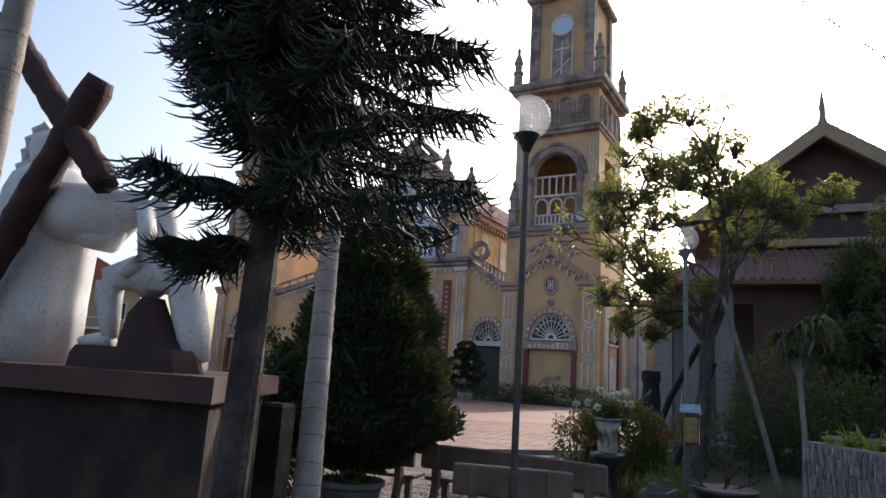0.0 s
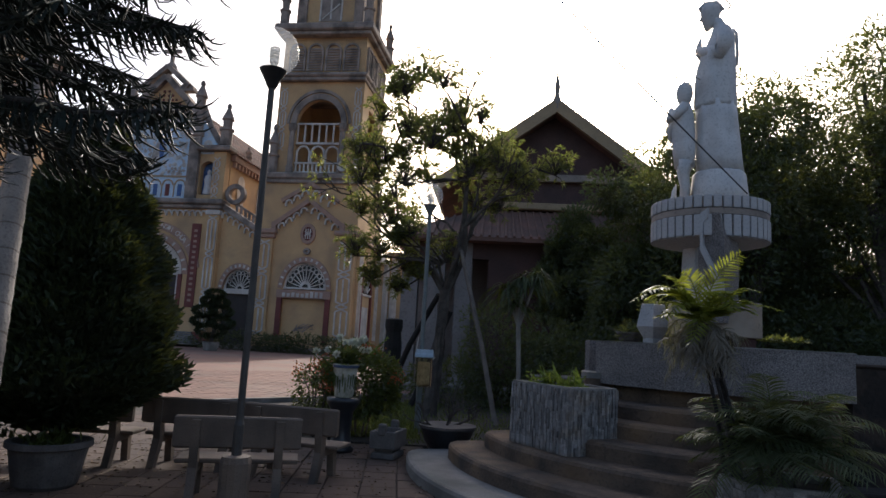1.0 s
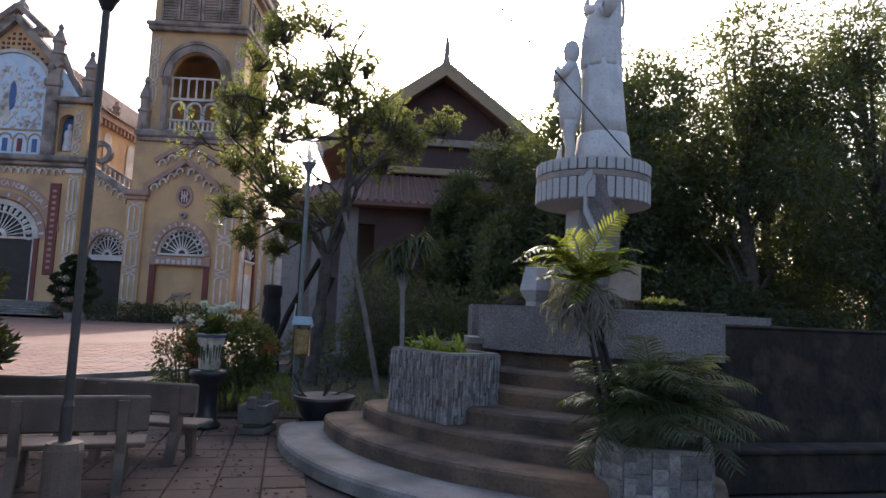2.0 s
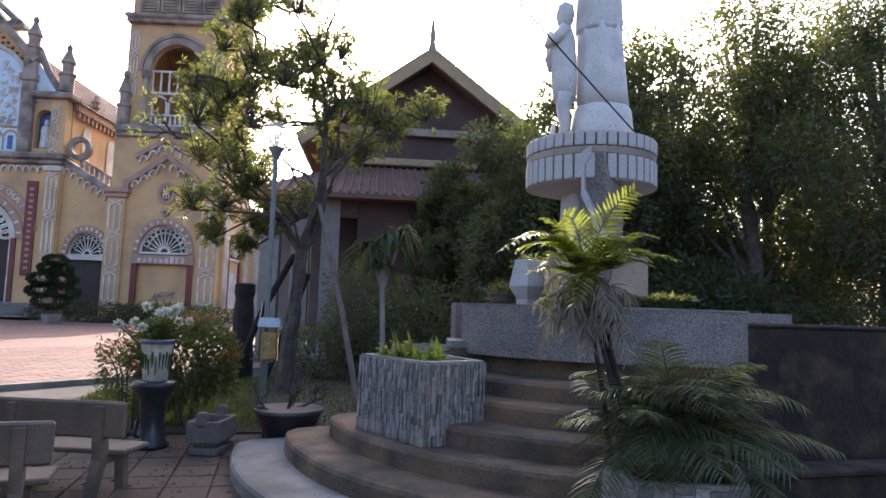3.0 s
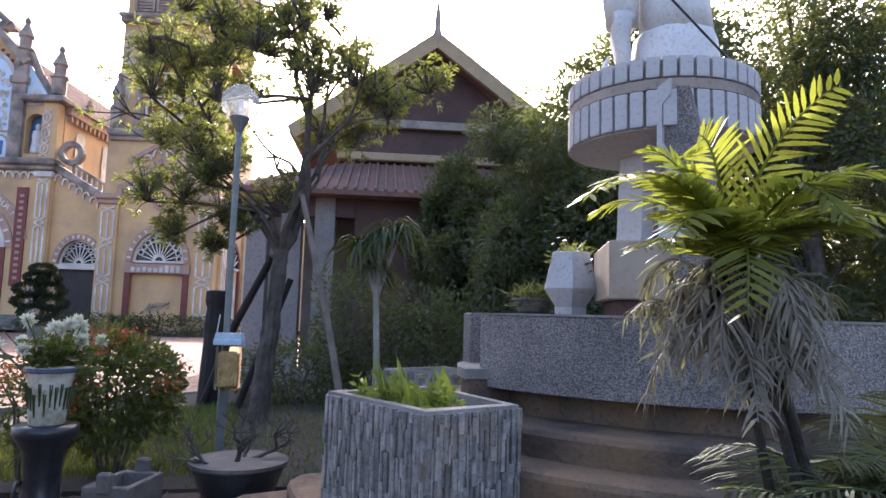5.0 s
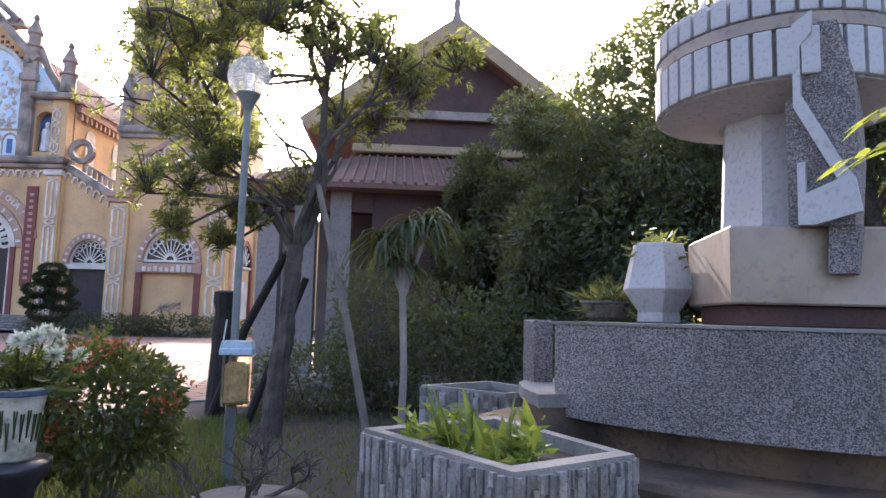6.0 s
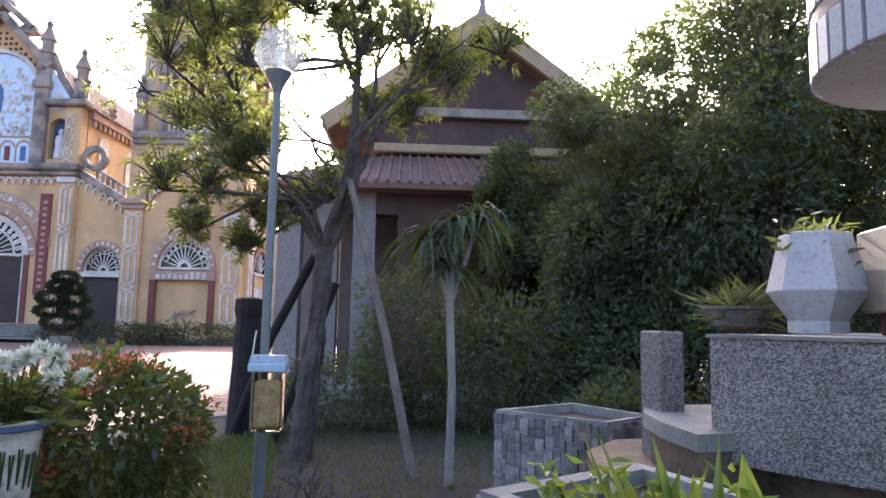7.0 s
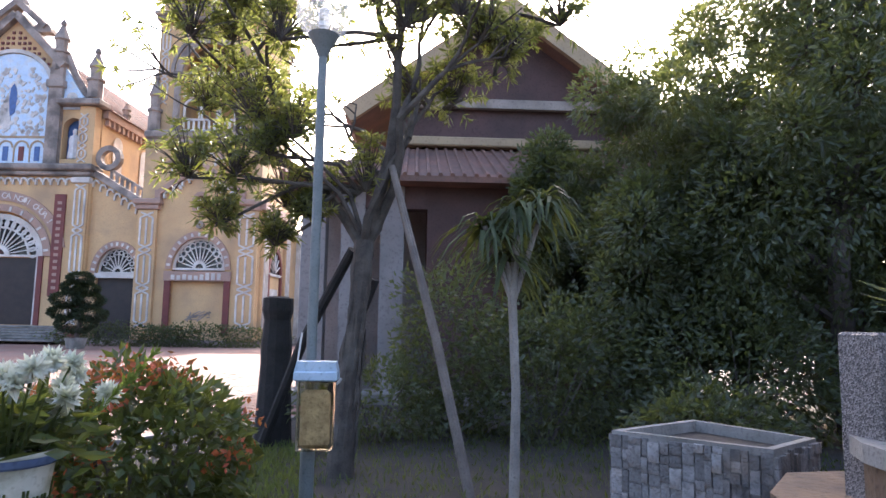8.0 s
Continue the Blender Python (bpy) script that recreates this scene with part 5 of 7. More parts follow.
# ---- mosaic-clad planters ----
def clad_planter(name, pts, z0, z1, label, rim=0.09, wide=(0.018, 0.024, 0.032, 0.042), tall=(0.08, 0.26)):
    """An angular trough clad in split slate strips, open on top."""
    pl = thing(name, label, "planter", group="slate planters")
    cx, cy = sum(p[0] for p in pts) / len(pts), sum(p[1] for p in pts) / len(pts)
    k = 1 - 2 * rim / 1.1
    inner = [(cx + (x - cx) * k, cy + (y - cy) * k) for x, y in pts]
    n = len(pts)
    mb = MB()
    vs = [(x, y, z) for z, ring in ((z0, pts), (z1, pts), (z1, inner), (z1 - 0.3, inner)) for x, y in ring]
    fs = [(r * n + i, r * n + (i + 1) % n, (r + 1) * n + (i + 1) % n, (r + 1) * n + i) for r in range(3) for i in range(n)]
    part("trough", mb.add(vs, fs + [tuple(range(n))[::-1]]), CONCRETE, pl, "pale cement trough rim")
    part("soil", MB().add([(x, y, z1 - 0.07) for x, y in inner], [tuple(range(n))]), SOIL, pl)
    rr = random.Random(len(name) + int(z1 * 100) + int(pts[0][0] * 10))
    cnt, joined, shared = 0, MB(), {}
    for i in range(n):
        a, b = Vector((*pts[i], 0)), Vector((*pts[(i + 1) % n], 0))
        d = (b - a).normalized()
        nrm = Vector((d.y, -d.x, 0))
        near = nrm.y < 0.2 or nrm.x < 0.0
        u, L = 0.0, (b - a).length
        while u < L - 0.005:
            w = min(rr.choice(wide), L - u)
            z = z0 + 0.004
            while z < z1 - 0.03:
                h = min(rr.uniform(*tall), z1 - 0.018 - z)
                if h < 0.03:
                    break
                prd = rr.uniform(0.006, 0.034)
                m = Matrix(((d.x, -nrm.x, 0, a.x + d.x * u), (d.y, -nrm.y, 0, a.y + d.y * u), (0, 0, 1, z), (0, 0, 0, 1)))
                if near and cnt < 150:
                    key = (round(w, 3), round(h, 2), round(prd, 2))
                    if key not in shared:
                        shared[key] = mesh_object("slate_strip", MB().box(0.001, w - 0.003, -prd, 0.01, 0, round(h, 2) - 0.004), SLATE).data
                        ob = scene.collection.objects[-1]
                    else:
                        ob = new("slate_strip", shared[key])
                    ob.parent = pl
                    sz = (h - 0.004) / (round(h, 2) - 0.004) if round(h, 2) > 0.05 else 1
                    ob.matrix_local = m @ Matrix.Diagonal((1, 1, sz, 1))
                    cnt += 1
                else:
                    joined.box(0.001, w - 0.003, -prd, 0.01, 0, h - 0.004, m)
                z += h
            u += w
    if joined.v:
        tagged(part("slate_cladding", joined, SLATE, pl), kind="stuff")
    return pl


clad_planter("slate_planter", [(1.77, 8.97), (2.26, 7.93), (2.93, 8.2), (2.62, 9.35)], 0.2, 1.0, "angular planter clad in grey slate strips, with bright lilies")
clad_planter("slate_planter", [(2.53, 11.38), (3.13, 10.71), (3.63, 11.0), (3.3, 11.75)], GZ, 0.97, "angular slate-clad planter with bare soil, beside the side steps", 0.06, (0.04, 0.055, 0.07, 0.08), (0.05, 0.15))
clad_planter("slate_planter", [(3.33, 6.41), (3.36, 5.97), (4.06, 5.74), (4.55, 6.45), (3.85, 6.85)], GZ, 0.36, "low pale planter clad in worn stone blocks, under a dark palm", 0.07, (0.10, 0.14, 0.18), (0.09, 0.2))


def herb(name, x, y, z, count, ln, wd, mt, label, spread=0.12, upright_k=1.6, category="plant"):
    t = thing(name, label, category)
    p = np.column_stack([x + rng.normal(size=count) * spread, y + rng.normal(size=count) * spread, np.full(count, z)])
    w = np.column_stack([rng.normal(size=count), rng.normal(size=count), np.full(count, upright_k)])
    v, f = leaves(p, w, ln, wd, rng, 0.2)
    leaf_part("leaves", v, f, mt, t)
    return t


for k, (x, y) in enumerate(((1.98, 8.75), (2.1, 8.55), (2.25, 8.4), (2.42, 8.3), (2.55, 8.45), (2.2, 8.75))):
    stems = []
    for s in range(9):
        bx, by = x + rng.normal() * 0.05, y + rng.normal() * 0.05
        hh = 0.05 + 0.18 * rng.random()
        for q in range(5):
            stems.append((bx, by, 0.93 + hh * q / 4))
    p = np.array(stems)
    w = np.column_stack([rng.normal(size=len(p)), rng.normal(size=len(p)), np.full(len(p), 0.7)])
    t = thing("leafy_herb", "bright green leafy herb growing in the slate planter", "plant", group="planter herbs")
    v, f = leaves(p, w, 0.085, 0.036, rng, 0.3)
    leaf_part("leaves", v, f, LILYLEAF, t)
for x, y, hh in ((2.3, 8.33, 0.3), (2.45, 8.4, 0.26), (2.38, 8.6, 0.22), (2.15, 8.45, 0.34)):
    herb("lily_plant", x, y, 0.92, 5, hh, 0.085, LILYLEAF, "broad strap-leaved lily in the slate planter", 0.03, 2.2)

# pots on the terrace
pot = thing("hexagonal_planter", "pale grey six-sided waisted planter with ferns", "planter", pose(4.02, 9.82, 1.6, 0, 0, 10))
part("foot", MB().lathe([(0.16, 0), (0.16, 0.07)], 6), PEDESTAL, pot)
part("bowl", MB().lathe([(0.15, 0.07), (0.27, 0.24)], 6), PEDESTAL, pot)
part("body", MB().lathe([(0.27, 0.24), (0.27, 0.25), (0.19, 0.58), (0.17, 0.585), (0.15, 0.5)], 6), PEDESTAL, pot, "tapering pale body")
p0 = np.tile([0, 0, 0.55], (120, 1)) + rng.normal(size=(120, 3)) * [0.09, 0.09, 0.06]
v, f = leaves(p0, rng.normal(size=(120, 3)) * [1, 1, 0.5] + [0, 0, 0.8], 0.11, 0.028, rng, 0.5)
leaf_part("fern", v, f, WOODLEAF, pot)
pot = thing("fern_bowl", "round grey bowl of arching ferns on the terrace wall", "plant pot", pose(3.85, 10.32, 1.6))
part("bowl", MB().lathe([(0.1, 0), (0.16, 0.03), (0.2, 0.13), (0.215, 0.14), (0.215, 0.16), (0.18, 0.16), (0.17, 0.1)], 20), POTCLAY, pot)
p0 = np.tile([0, 0, 0.13], (260, 1)) + rng.normal(size=(260, 3)) * [0.09, 0.09, 0.03]
v, f = leaves(p0, rng.normal(size=(260, 3)) * [1, 1, 0.3] + [0, 0, 0.9], 0.24, 0.02, rng, 0.9)
leaf_part("fern", v, f, WOODLEAF, pot)
herb("terrace_shrub", 5.25, 8.5, 1.7, 260, 0.1, 0.045, TREELEAF, "small leafy shrub potted on the terrace", 0.12, 0.6, "shrub")


# ---- palms ----
rp = random.Random(21)


def feather(ribs, arr, root, mid, tip, leaf_len, rr, face=None, steps=26, droop=0.0, forward=0.75):
    """One frond along a curve from root over mid to tip, with leaflets on both sides."""
    a, b, c = Vector(root), Vector(mid), Vector(tip)
    pts = [a * (1 - q) ** 2 + b * 2 * q * (1 - q) + c * q * q for q in (k / steps for k in range(steps + 1))]
    ribs.tube(pts, [0.010 * (1 - 0.8 * k / steps) for k in range(steps + 1)], 5)
    for k in range(5, steps + 1):
        f = k / steps
        dd = (pts[k] - pts[k - 1]).normalized()
        n = Vector(face) if face else Vector((0, 0, 1))
        side = dd.cross(n)
        side = side.normalized() if side.length > 0.05 else Vector((1, 0, 0))
        s = leaf_len * (math.sin(math.pi * min(1.0, 0.2 + f * 0.72)) * 0.85 + 0.15)
        for sg in (-1, 1):
            q = pts[k - 1].lerp(pts[k], 0.5 if sg > 0 else 0.0)
            w = dd * forward + side * sg * 0.95 + Vector((rr.uniform(-0.1, 0.1), rr.uniform(-0.1, 0.1), 0.12 - droop - 0.2 * rr.random()))
            arr.append((q, w.normalized(), s * rr.uniform(0.85, 1.15), side.cross(dd) + Vector((rr.gauss(0, 0.3), rr.gauss(0, 0.3), rr.gauss(0, 0.3)))))


def blades(arr, width, sag):
    """Narrow pointed blades of two folded halves that sag towards the tip."""
    v, f = [], []
    for q, w, s, n in arr:
        b = w.cross(n)
        b = b.normalized() if b.length > 0.01 else Vector((1, 0, 0))
        k = len(v)
        for e, h in ((0.0, 0.35), (0.3, 1.0), (0.7, 0.7)):
            c = q + w * s * e + Vector((0, 0, -sag * s * e * e))
            v += [tuple(c - b * width * h * 0.5), tuple(c + b * width * h * 0.5)]
        v.append(tuple(q + w * s + Vector((0, 0, -sag * s))))
        f += [(k, k + 1, k + 3, k + 2), (k + 2, k + 3, k + 5, k + 4), (k + 4, k + 5, k + 6)]
    return v, f


areca = thing("areca_palm", "backlit yellow-green areca palm with withered lower fronds", "palm")
AR = Vector((3.2, 6.45, 1.72))
for i in range(5):
    o = Vector((rp.uniform(-0.1, 0.1), rp.uniform(-0.1, 0.1), 0))
    foot_ = Vector((3.5, 6.4, 0.2)) + o
    part("stem", MB().tube([foot_, foot_.lerp(AR, 0.5) + Vector((0.05, 0, 0)) + o * 0.5, AR + o * 0.7 + Vector((0, 0, rp.uniform(-0.05, 0.15)))], [0.022, 0.02, 0.016], 8), DARKBARK, areca)
FACE = (0.25, 1.0, 0.35)
named = [((0.0, -0.1, 0.55), (0.22, -0.32, 0.74), FACE), ((-0.28, 0.0, 0.62), (-0.82, -0.28, 0.22), None), ((0.2, -0.15, 0.38), (0.62, -0.28, 0.22), None),
         ((-0.12, -0.05, 0.6), (-0.34, -0.25, 0.50), FACE), ((-0.2, -0.15, 0.45), (-0.55, -0.35, 0.05), None),
         ((0.05, -0.2, 0.4), (0.05, -0.5, 0.35), None), ((-0.15, 0.2, 0.5), (-0.45, 0.4, 0.3), None), ((0.2, 0.2, 0.45), (0.45, 0.4, 0.4), None), ((-0.08, -0.2, 0.3), (-0.35, -0.5, -0.15), None)]
for i in range(16):
    az, el = radians(rp.uniform(120, 330)), rp.uniform(0.15, 0.62)
    reach = rp.uniform(0.3, 0.62)
    named.append(((reach * 0.5 * math.cos(az), reach * 0.5 * math.sin(az), el), (reach * math.cos(az), reach * math.sin(az), el * rp.uniform(0.3, 1.05)), None))
for mid, tip, face in named:
    ribs, arr = MB(), []
    feather(ribs, arr, AR + Vector((rp.uniform(-0.04, 0.04), rp.uniform(-0.04, 0.04), rp.uniform(0, 0.1))), AR + Vector(mid), AR + Vector(tip), 0.2, rp, face, 21)
    fd = part("frond", ribs, PALMLEAF, areca)
    leaf_part("leaflet_spread", *blades(arr, 0.022, 0.18), PALMLEAF, fd)
for i in range(34):
    az = radians(rp.uniform(120, 350))
    L = rp.uniform(0.2, 0.46)
    w = Vector((math.cos(az), math.sin(az), 0))
    ribs, arr = MB(), []
    r0 = AR + Vector((rp.uniform(-0.06, 0.06), rp.uniform(-0.06, 0.06), rp.uniform(-0.25, 0.08)))
    feather(ribs, arr, r0, r0 + w * L * 0.75 + Vector((0, 0, rp.uniform(0.02, 0.3))), r0 + w * L + Vector((0, 0, rp.uniform(-0.3, 0.08))), 0.19, rp, None, 24, rp.uniform(0.1, 0.7), rp.uniform(0.3, 0.9))
    arr = [(q, (d + Vector((rp.gauss(0, 0.45), rp.gauss(0, 0.45), rp.gauss(-0.15, 0.4)))).normalized(), sz * rp.uniform(0.5, 1.2), n) for q, d, sz, n in arr]
    fd = part("withered_frond", ribs, DEADLEAF, areca, "withered grey hanging frond")
    leaf_part("leaflet_spread", *blades(arr, 0.013, 0.55), DEADLEAF, fd)
dark = thing("dark_palm", "dense dark green palm spilling from the low planter", "palm")
PR = Vector((3.86, 6.26, 0.66))
for i in range(7):
    o = Vector((rp.uniform(-0.25, 0.25), rp.uniform(-0.2, 0.2), 0))
    part("stem", MB().tube([PR + o * 0.6 + Vector((0, 0, -0.45)), PR + o], [0.028, 0.02], 8), BARK, dark)
for i in range(120):
    az, el, L = radians(rp.uniform(0, 360)), radians(rp.uniform(2, 85)), rp.uniform(0.5, 0.98)
    w = Vector((math.cos(az) * math.cos(el), math.sin(az) * math.cos(el), math.sin(el)))
    r0 = PR + Vector((rp.uniform(-0.42, 0.25), rp.uniform(-0.2, 0.2), rp.uniform(-0.2, 0.15)))
    ribs, arr = MB(), []
    feather(ribs, arr, r0, r0 + w * L * 0.6, r0 + w * L * 0.85 + Vector((math.cos(az), math.sin(az), 0)) * 0.22 + Vector((0, 0, -0.3 * rp.random() - 0.1)), 0.27, rp, None, 24)
    fd = part("frond", ribs, PALMDARK, dark)
    leaf_part("leaflet_spread", *blades(arr, 0.013, 0.35), PALMDARK, fd)
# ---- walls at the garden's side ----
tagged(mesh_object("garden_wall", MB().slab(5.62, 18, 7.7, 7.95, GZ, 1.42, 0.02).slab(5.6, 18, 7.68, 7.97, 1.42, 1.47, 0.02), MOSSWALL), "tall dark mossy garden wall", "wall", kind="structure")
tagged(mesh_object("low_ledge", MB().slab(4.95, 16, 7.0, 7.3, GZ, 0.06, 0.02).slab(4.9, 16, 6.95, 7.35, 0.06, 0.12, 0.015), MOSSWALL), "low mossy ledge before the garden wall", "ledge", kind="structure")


# ---- benches ----
def bench(m, label):
    b = thing("stone_bench", label, "bench", m, "stone benches in the yard")
    L = 1.34
    part("backrest", MB().slab(-L / 2, L / 2, -0.05, 0.02, 0.56, 0.90, 0.02), BENCHSTONE, b, "thick terrazzo back slab")
    part("seat", MB().slab(-L / 2 + 0.02, L / 2 - 0.02, 0.06, 0.50, 0.385, 0.435, 0.012), BENCHSTONE, b)
    for sx in (-0.44, 0.44):
        sup = MB()
        prof = [(-0.16, 0.0), (-0.06, 0.0), (0.06, 0.30), (0.34, 0.31), (0.38, 0.0), (0.47, 0.0), (0.44, 0.385), (0.10, 0.385), (0.02, 0.86), (-0.07, 0.86), (-0.06, 0.55), (-0.04, 0.36)]
        nn = len(prof)
        sup.add([(sx - 0.045, y, z) for y, z in prof] + [(sx + 0.045, y, z) for y, z in prof], [tuple(range(nn)), tuple(range(nn, 2 * nn))[::-1]] + [(i, nn + i, nn + (i + 1) % nn, (i + 1) % nn) for i in range(nn)])
        o = part("support", sup, BENCHSTONE, b)
        o.location = (0, -0.021, 0)
    return b


first = bench(pose(-1.47, 7.58, GZ, 0, 0, 8), "grey-brown terrazzo bench beside the lamp post")
for x, y, r in ((-2.44, 9.18, -5), (-1.12, 8.86, -19), (-3.85, 9.15, -3)):
    copy_thing(first, pose(x, y, GZ, 0, 0, r))


# ---- lamps ----
def globe_lamp(x, y, top, pole_mat, label, r=0.038, block=True, gr=0.26, iron=BLACKIRON):
    la = thing("street_lamp", label, "street lamp", pose(x, y, GZ), "globe lamps")
    h = top - GZ
    part("pole", MB().lathe([(r * 1.35, 0.0), (r * 1.35, 0.9), (r, 0.95), (r * 0.9, h)], 14), pole_mat, la, smooth=False)
    part("collar", MB().lathe([(r, h - 0.06), (0.06, h - 0.02), (0.075, h + 0.02), (0.13, h + 0.12), (0.145, h + 0.15), (0.12, h + 0.155)], 18), iron, la, "cast collar under the globe")
    gl = MB()
    gl.lathe([(gr * math.sin(a), h + 0.10 + gr - gr * math.cos(a)) for a in [0.45 + (math.pi - 0.47) * i / 16 for i in range(17)]], 28)
    g = part("globe", gl, GLOBE, la, "clear glass globe", True)
    g.visible_shadow = False
    bu = MB().lathe([(0.035, h + 0.14), (0.035, h + 0.22), (0.05, h + 0.23), (0.05, h + 0.27)], 12)
    for k in range(4):
        bu.tube([(0.045 * math.cos(a), 0.045 * math.sin(a), h + 0.28 + 0.03 * k + 0.004 * a) for a in [2 * math.pi * i / 12 for i in range(13)]], 0.012, 6)
    part("bulb", bu, BULB, la, "white spiral bulb")
    if block:
        part("footing", MB().lathe([(0.17, 0), (0.165, 0.1), (0.15, 0.3), (0.155, 0.54), (0.14, 0.6), (0.08, 0.61)], 14), BENCHSTONE, la, "round brown cement footing")
    return la


globe_lamp(-1.33, 6.94, 4.1, POLE, "dark grey post lamp with a clear glass globe, footed in cement")
globe_lamp(0.68, 13.45, 4.09, POLEGREEN, "pale green post lamp with a clear globe among the trees", 0.046, False, 0.26, POLEGREEN)
feed = thing("amber_box", "clear amber plastic box with a blue lid on the lamp post", "box", pose(0.74, 13.3, 0.52, 0, 0, -8))
part("case", MB().slab(-0.15, 0.15, -0.1, 0.06, 0, 0.58, 0.015), AMBER, feed, "clear amber plastic case").visible_shadow = False
part("filling", MB().slab(-0.12, 0.12, -0.07, 0.03, 0.02, 0.5, 0.03), AMBERFILL, feed, "crumpled amber contents")
part("lid", MB().slab(-0.18, 0.18, -0.14, 0.09, 0.58, 0.66, 0.01).upright([(-0.18, 0.66), (0.18, 0.66), (0.16, 0.74), (-0.16, 0.74)], -0.12, 0.08), BLUETIN, feed, "pale blue tin lid")
pieces("clip", MB().tube([(-0.17, -0.02, 0.72), (-0.15, -0.02, 0.9), (-0.14, -0.02, 0.98)], 0.008, 6).tube([(0.17, -0.05, 0.55), (0.21, -0.05, 0.6)], 0.012, 6), STUCCO, feed)

# ---- vase of flowers ----
vs = thing("flower_vase_stand", "dark glazed drum stand carrying the flower vase", "stand", pose(-0.62, 10.9, GZ))
part("drum", MB().lathe([(0.2, 0), (0.22, 0.05), (0.17, 0.1), (0.15, 0.35), (0.17, 0.62), (0.25, 0.74), (0.27, 0.78), (0.27, 0.84), (0.1, 0.845)], 28), DARKGLAZE, vs, smooth=True)
part("ring_handle", MB().tube([(-0.17, -0.05 + 0.09 * math.cos(a), 0.25 + 0.1 * math.sin(a)) for a in [2 * math.pi * i / 16 for i in range(17)]], 0.018, 6), DARKGLAZE, vs)
vase = thing("flower_vase", "cream porcelain vase with green brush marks, full of white flowers", "vase", pose(-0.62, 10.9, GZ + 0.845))
part("body", MB().lathe([(0.14, 0), (0.15, 0.02), (0.165, 0.2), (0.19, 0.42), (0.205, 0.5), (0.215, 0.51), (0.215, 0.53), (0.19, 0.53), (0.17, 0.4)], 32), PORCELAIN, vase, smooth=True)
part("rim_band", MB().lathe([(0.207, 0.47), (0.217, 0.48), (0.221, 0.51), (0.212, 0.512)], 32), BLUEGLAZE, vase, "blue patterned rim")
br = MB()
for i in range(26):
    a = 2 * math.pi * i / 26
    zz = 0.16 + 0.12 * rng.random()
    for s in (-1, 1):
        q = a + s * 0.05
        br.tube([(0.168 * math.cos(a), 0.168 * math.sin(a), zz - 0.08), (0.19 * math.cos(q), 0.19 * math.sin(q), zz + 0.12)], 0.006, 4)
part("painted_reed", br, GRASS, vase, "dark green painted reeds")
stm, hd = MB(), []
for i in range(26):
    a, rr_, hh = rng.random() * 6.28, 0.10 + 0.42 * rng.random() ** 0.7, 0.62 + 0.32 * rng.random()
    tip = Vector((rr_ * math.cos(a), rr_ * math.sin(a), hh + 0.08 * (1 - rr_)))
    stm.tube([(0.05 * math.cos(a), 0.05 * math.sin(a), 0.42), (tip.x * 0.6, tip.y * 0.6, hh * 0.8), tip], [0.007, 0.006, 0.005], 5)
    hd.append(tip)
part("stems", stm, GRASS, vase)
for tip in hd[:17]:
    n = 110
    w = rng.normal(size=(n, 3)) + [0, 0, 0.5]
    v, f = leaves(np.tile(tuple(tip), (n, 1)), w, 0.066, 0.032, rng, 0.1)
    leaf_part("chrysanthemum", v, f, WHITEPETAL, vase, "white chrysanthemum head")
p0 = np.array([tuple(Vector((rng.normal() * 0.12, rng.normal() * 0.12, 0.5 + 0.25 * rng.random()))) for _ in range(260)])
v, f = leaves(p0, rng.normal(size=(260, 3)) * [1, 1, 0.5] + [0, 0, 0.5], 0.16, 0.05, rng, 0.3)
leaf_part("foliage", v, f, BUSHLEAF, vase)
sp = rng.random((120, 1)) * np.array([[0.34, -0.12, 0.36]]) + np.array([[0.3, 0.0, 0.62]])
v, f = leaves(sp, rng.normal(size=(120, 3)) * 0.4 + [0.8, -0.2, 0.9], 0.05, 0.014, rng, 0.1)
leaf_part("gladiolus_spike", v, f, LILYLEAF, vase, "green gladiolus spike")

# stone incense trough
tr = thing("stone_trough", "small square stone trough with upright lug handles", "trough", pose(0.14, 10.58, GZ, 0, 0, 72))
part("foot", MB().slab(-0.26, 0.26, -0.18, 0.18, 0, 0.1, 0.02), POTCLAY, tr)
part("waist", MB().slab(-0.2, 0.2, -0.14, 0.14, 0.1, 0.16, 0.01), POTCLAY, tr)
part("basin", MB().slab(-0.3, 0.3, -0.2, -0.15, 0.16, 0.42, 0.01).slab(-0.3, 0.3, 0.15, 0.2, 0.16, 0.42, 0.01).slab(-0.3, -0.24, -0.15, 0.15, 0.16, 0.42, 0.01).slab(0.24, 0.3, -0.15, 0.15, 0.16, 0.42, 0.01).box(-0.24, 0.24, -0.15, 0.15, 0.16, 0.3), POTCLAY, tr)
for s in (-1, 1):
    part("lug", MB().slab(s * 0.3 - 0.035, s * 0.3 + 0.035, -0.06, 0.06, 0.36, 0.54, 0.02), POTCLAY, tr)

# bare bonsai in a glazed bowl
bz = thing("bonsai_pot", "bare twisted bonsai in a wide dark glazed bowl", "bonsai", pose(1.08, 10.95, GZ))
part("bowl", MB().lathe([(0.22, 0), (0.25, 0.04), (0.36, 0.22), (0.42, 0.40), (0.455, 0.43), (0.46, 0.47), (0.40, 0.475), (0.38, 0.4)], 36), DARKGLAZE, bz, "dark glazed bowl", True)
part("rim", MB().lathe([(0.40, 0.45), (0.462, 0.452), (0.468, 0.485), (0.40, 0.488)], 36), POTCLAY, bz)
part("soil", MB().lathe([(0.4, 0.40), (0.39, 0.43), (0.02, 0.46)], 24), SOIL, bz)
rb = random.Random(5)


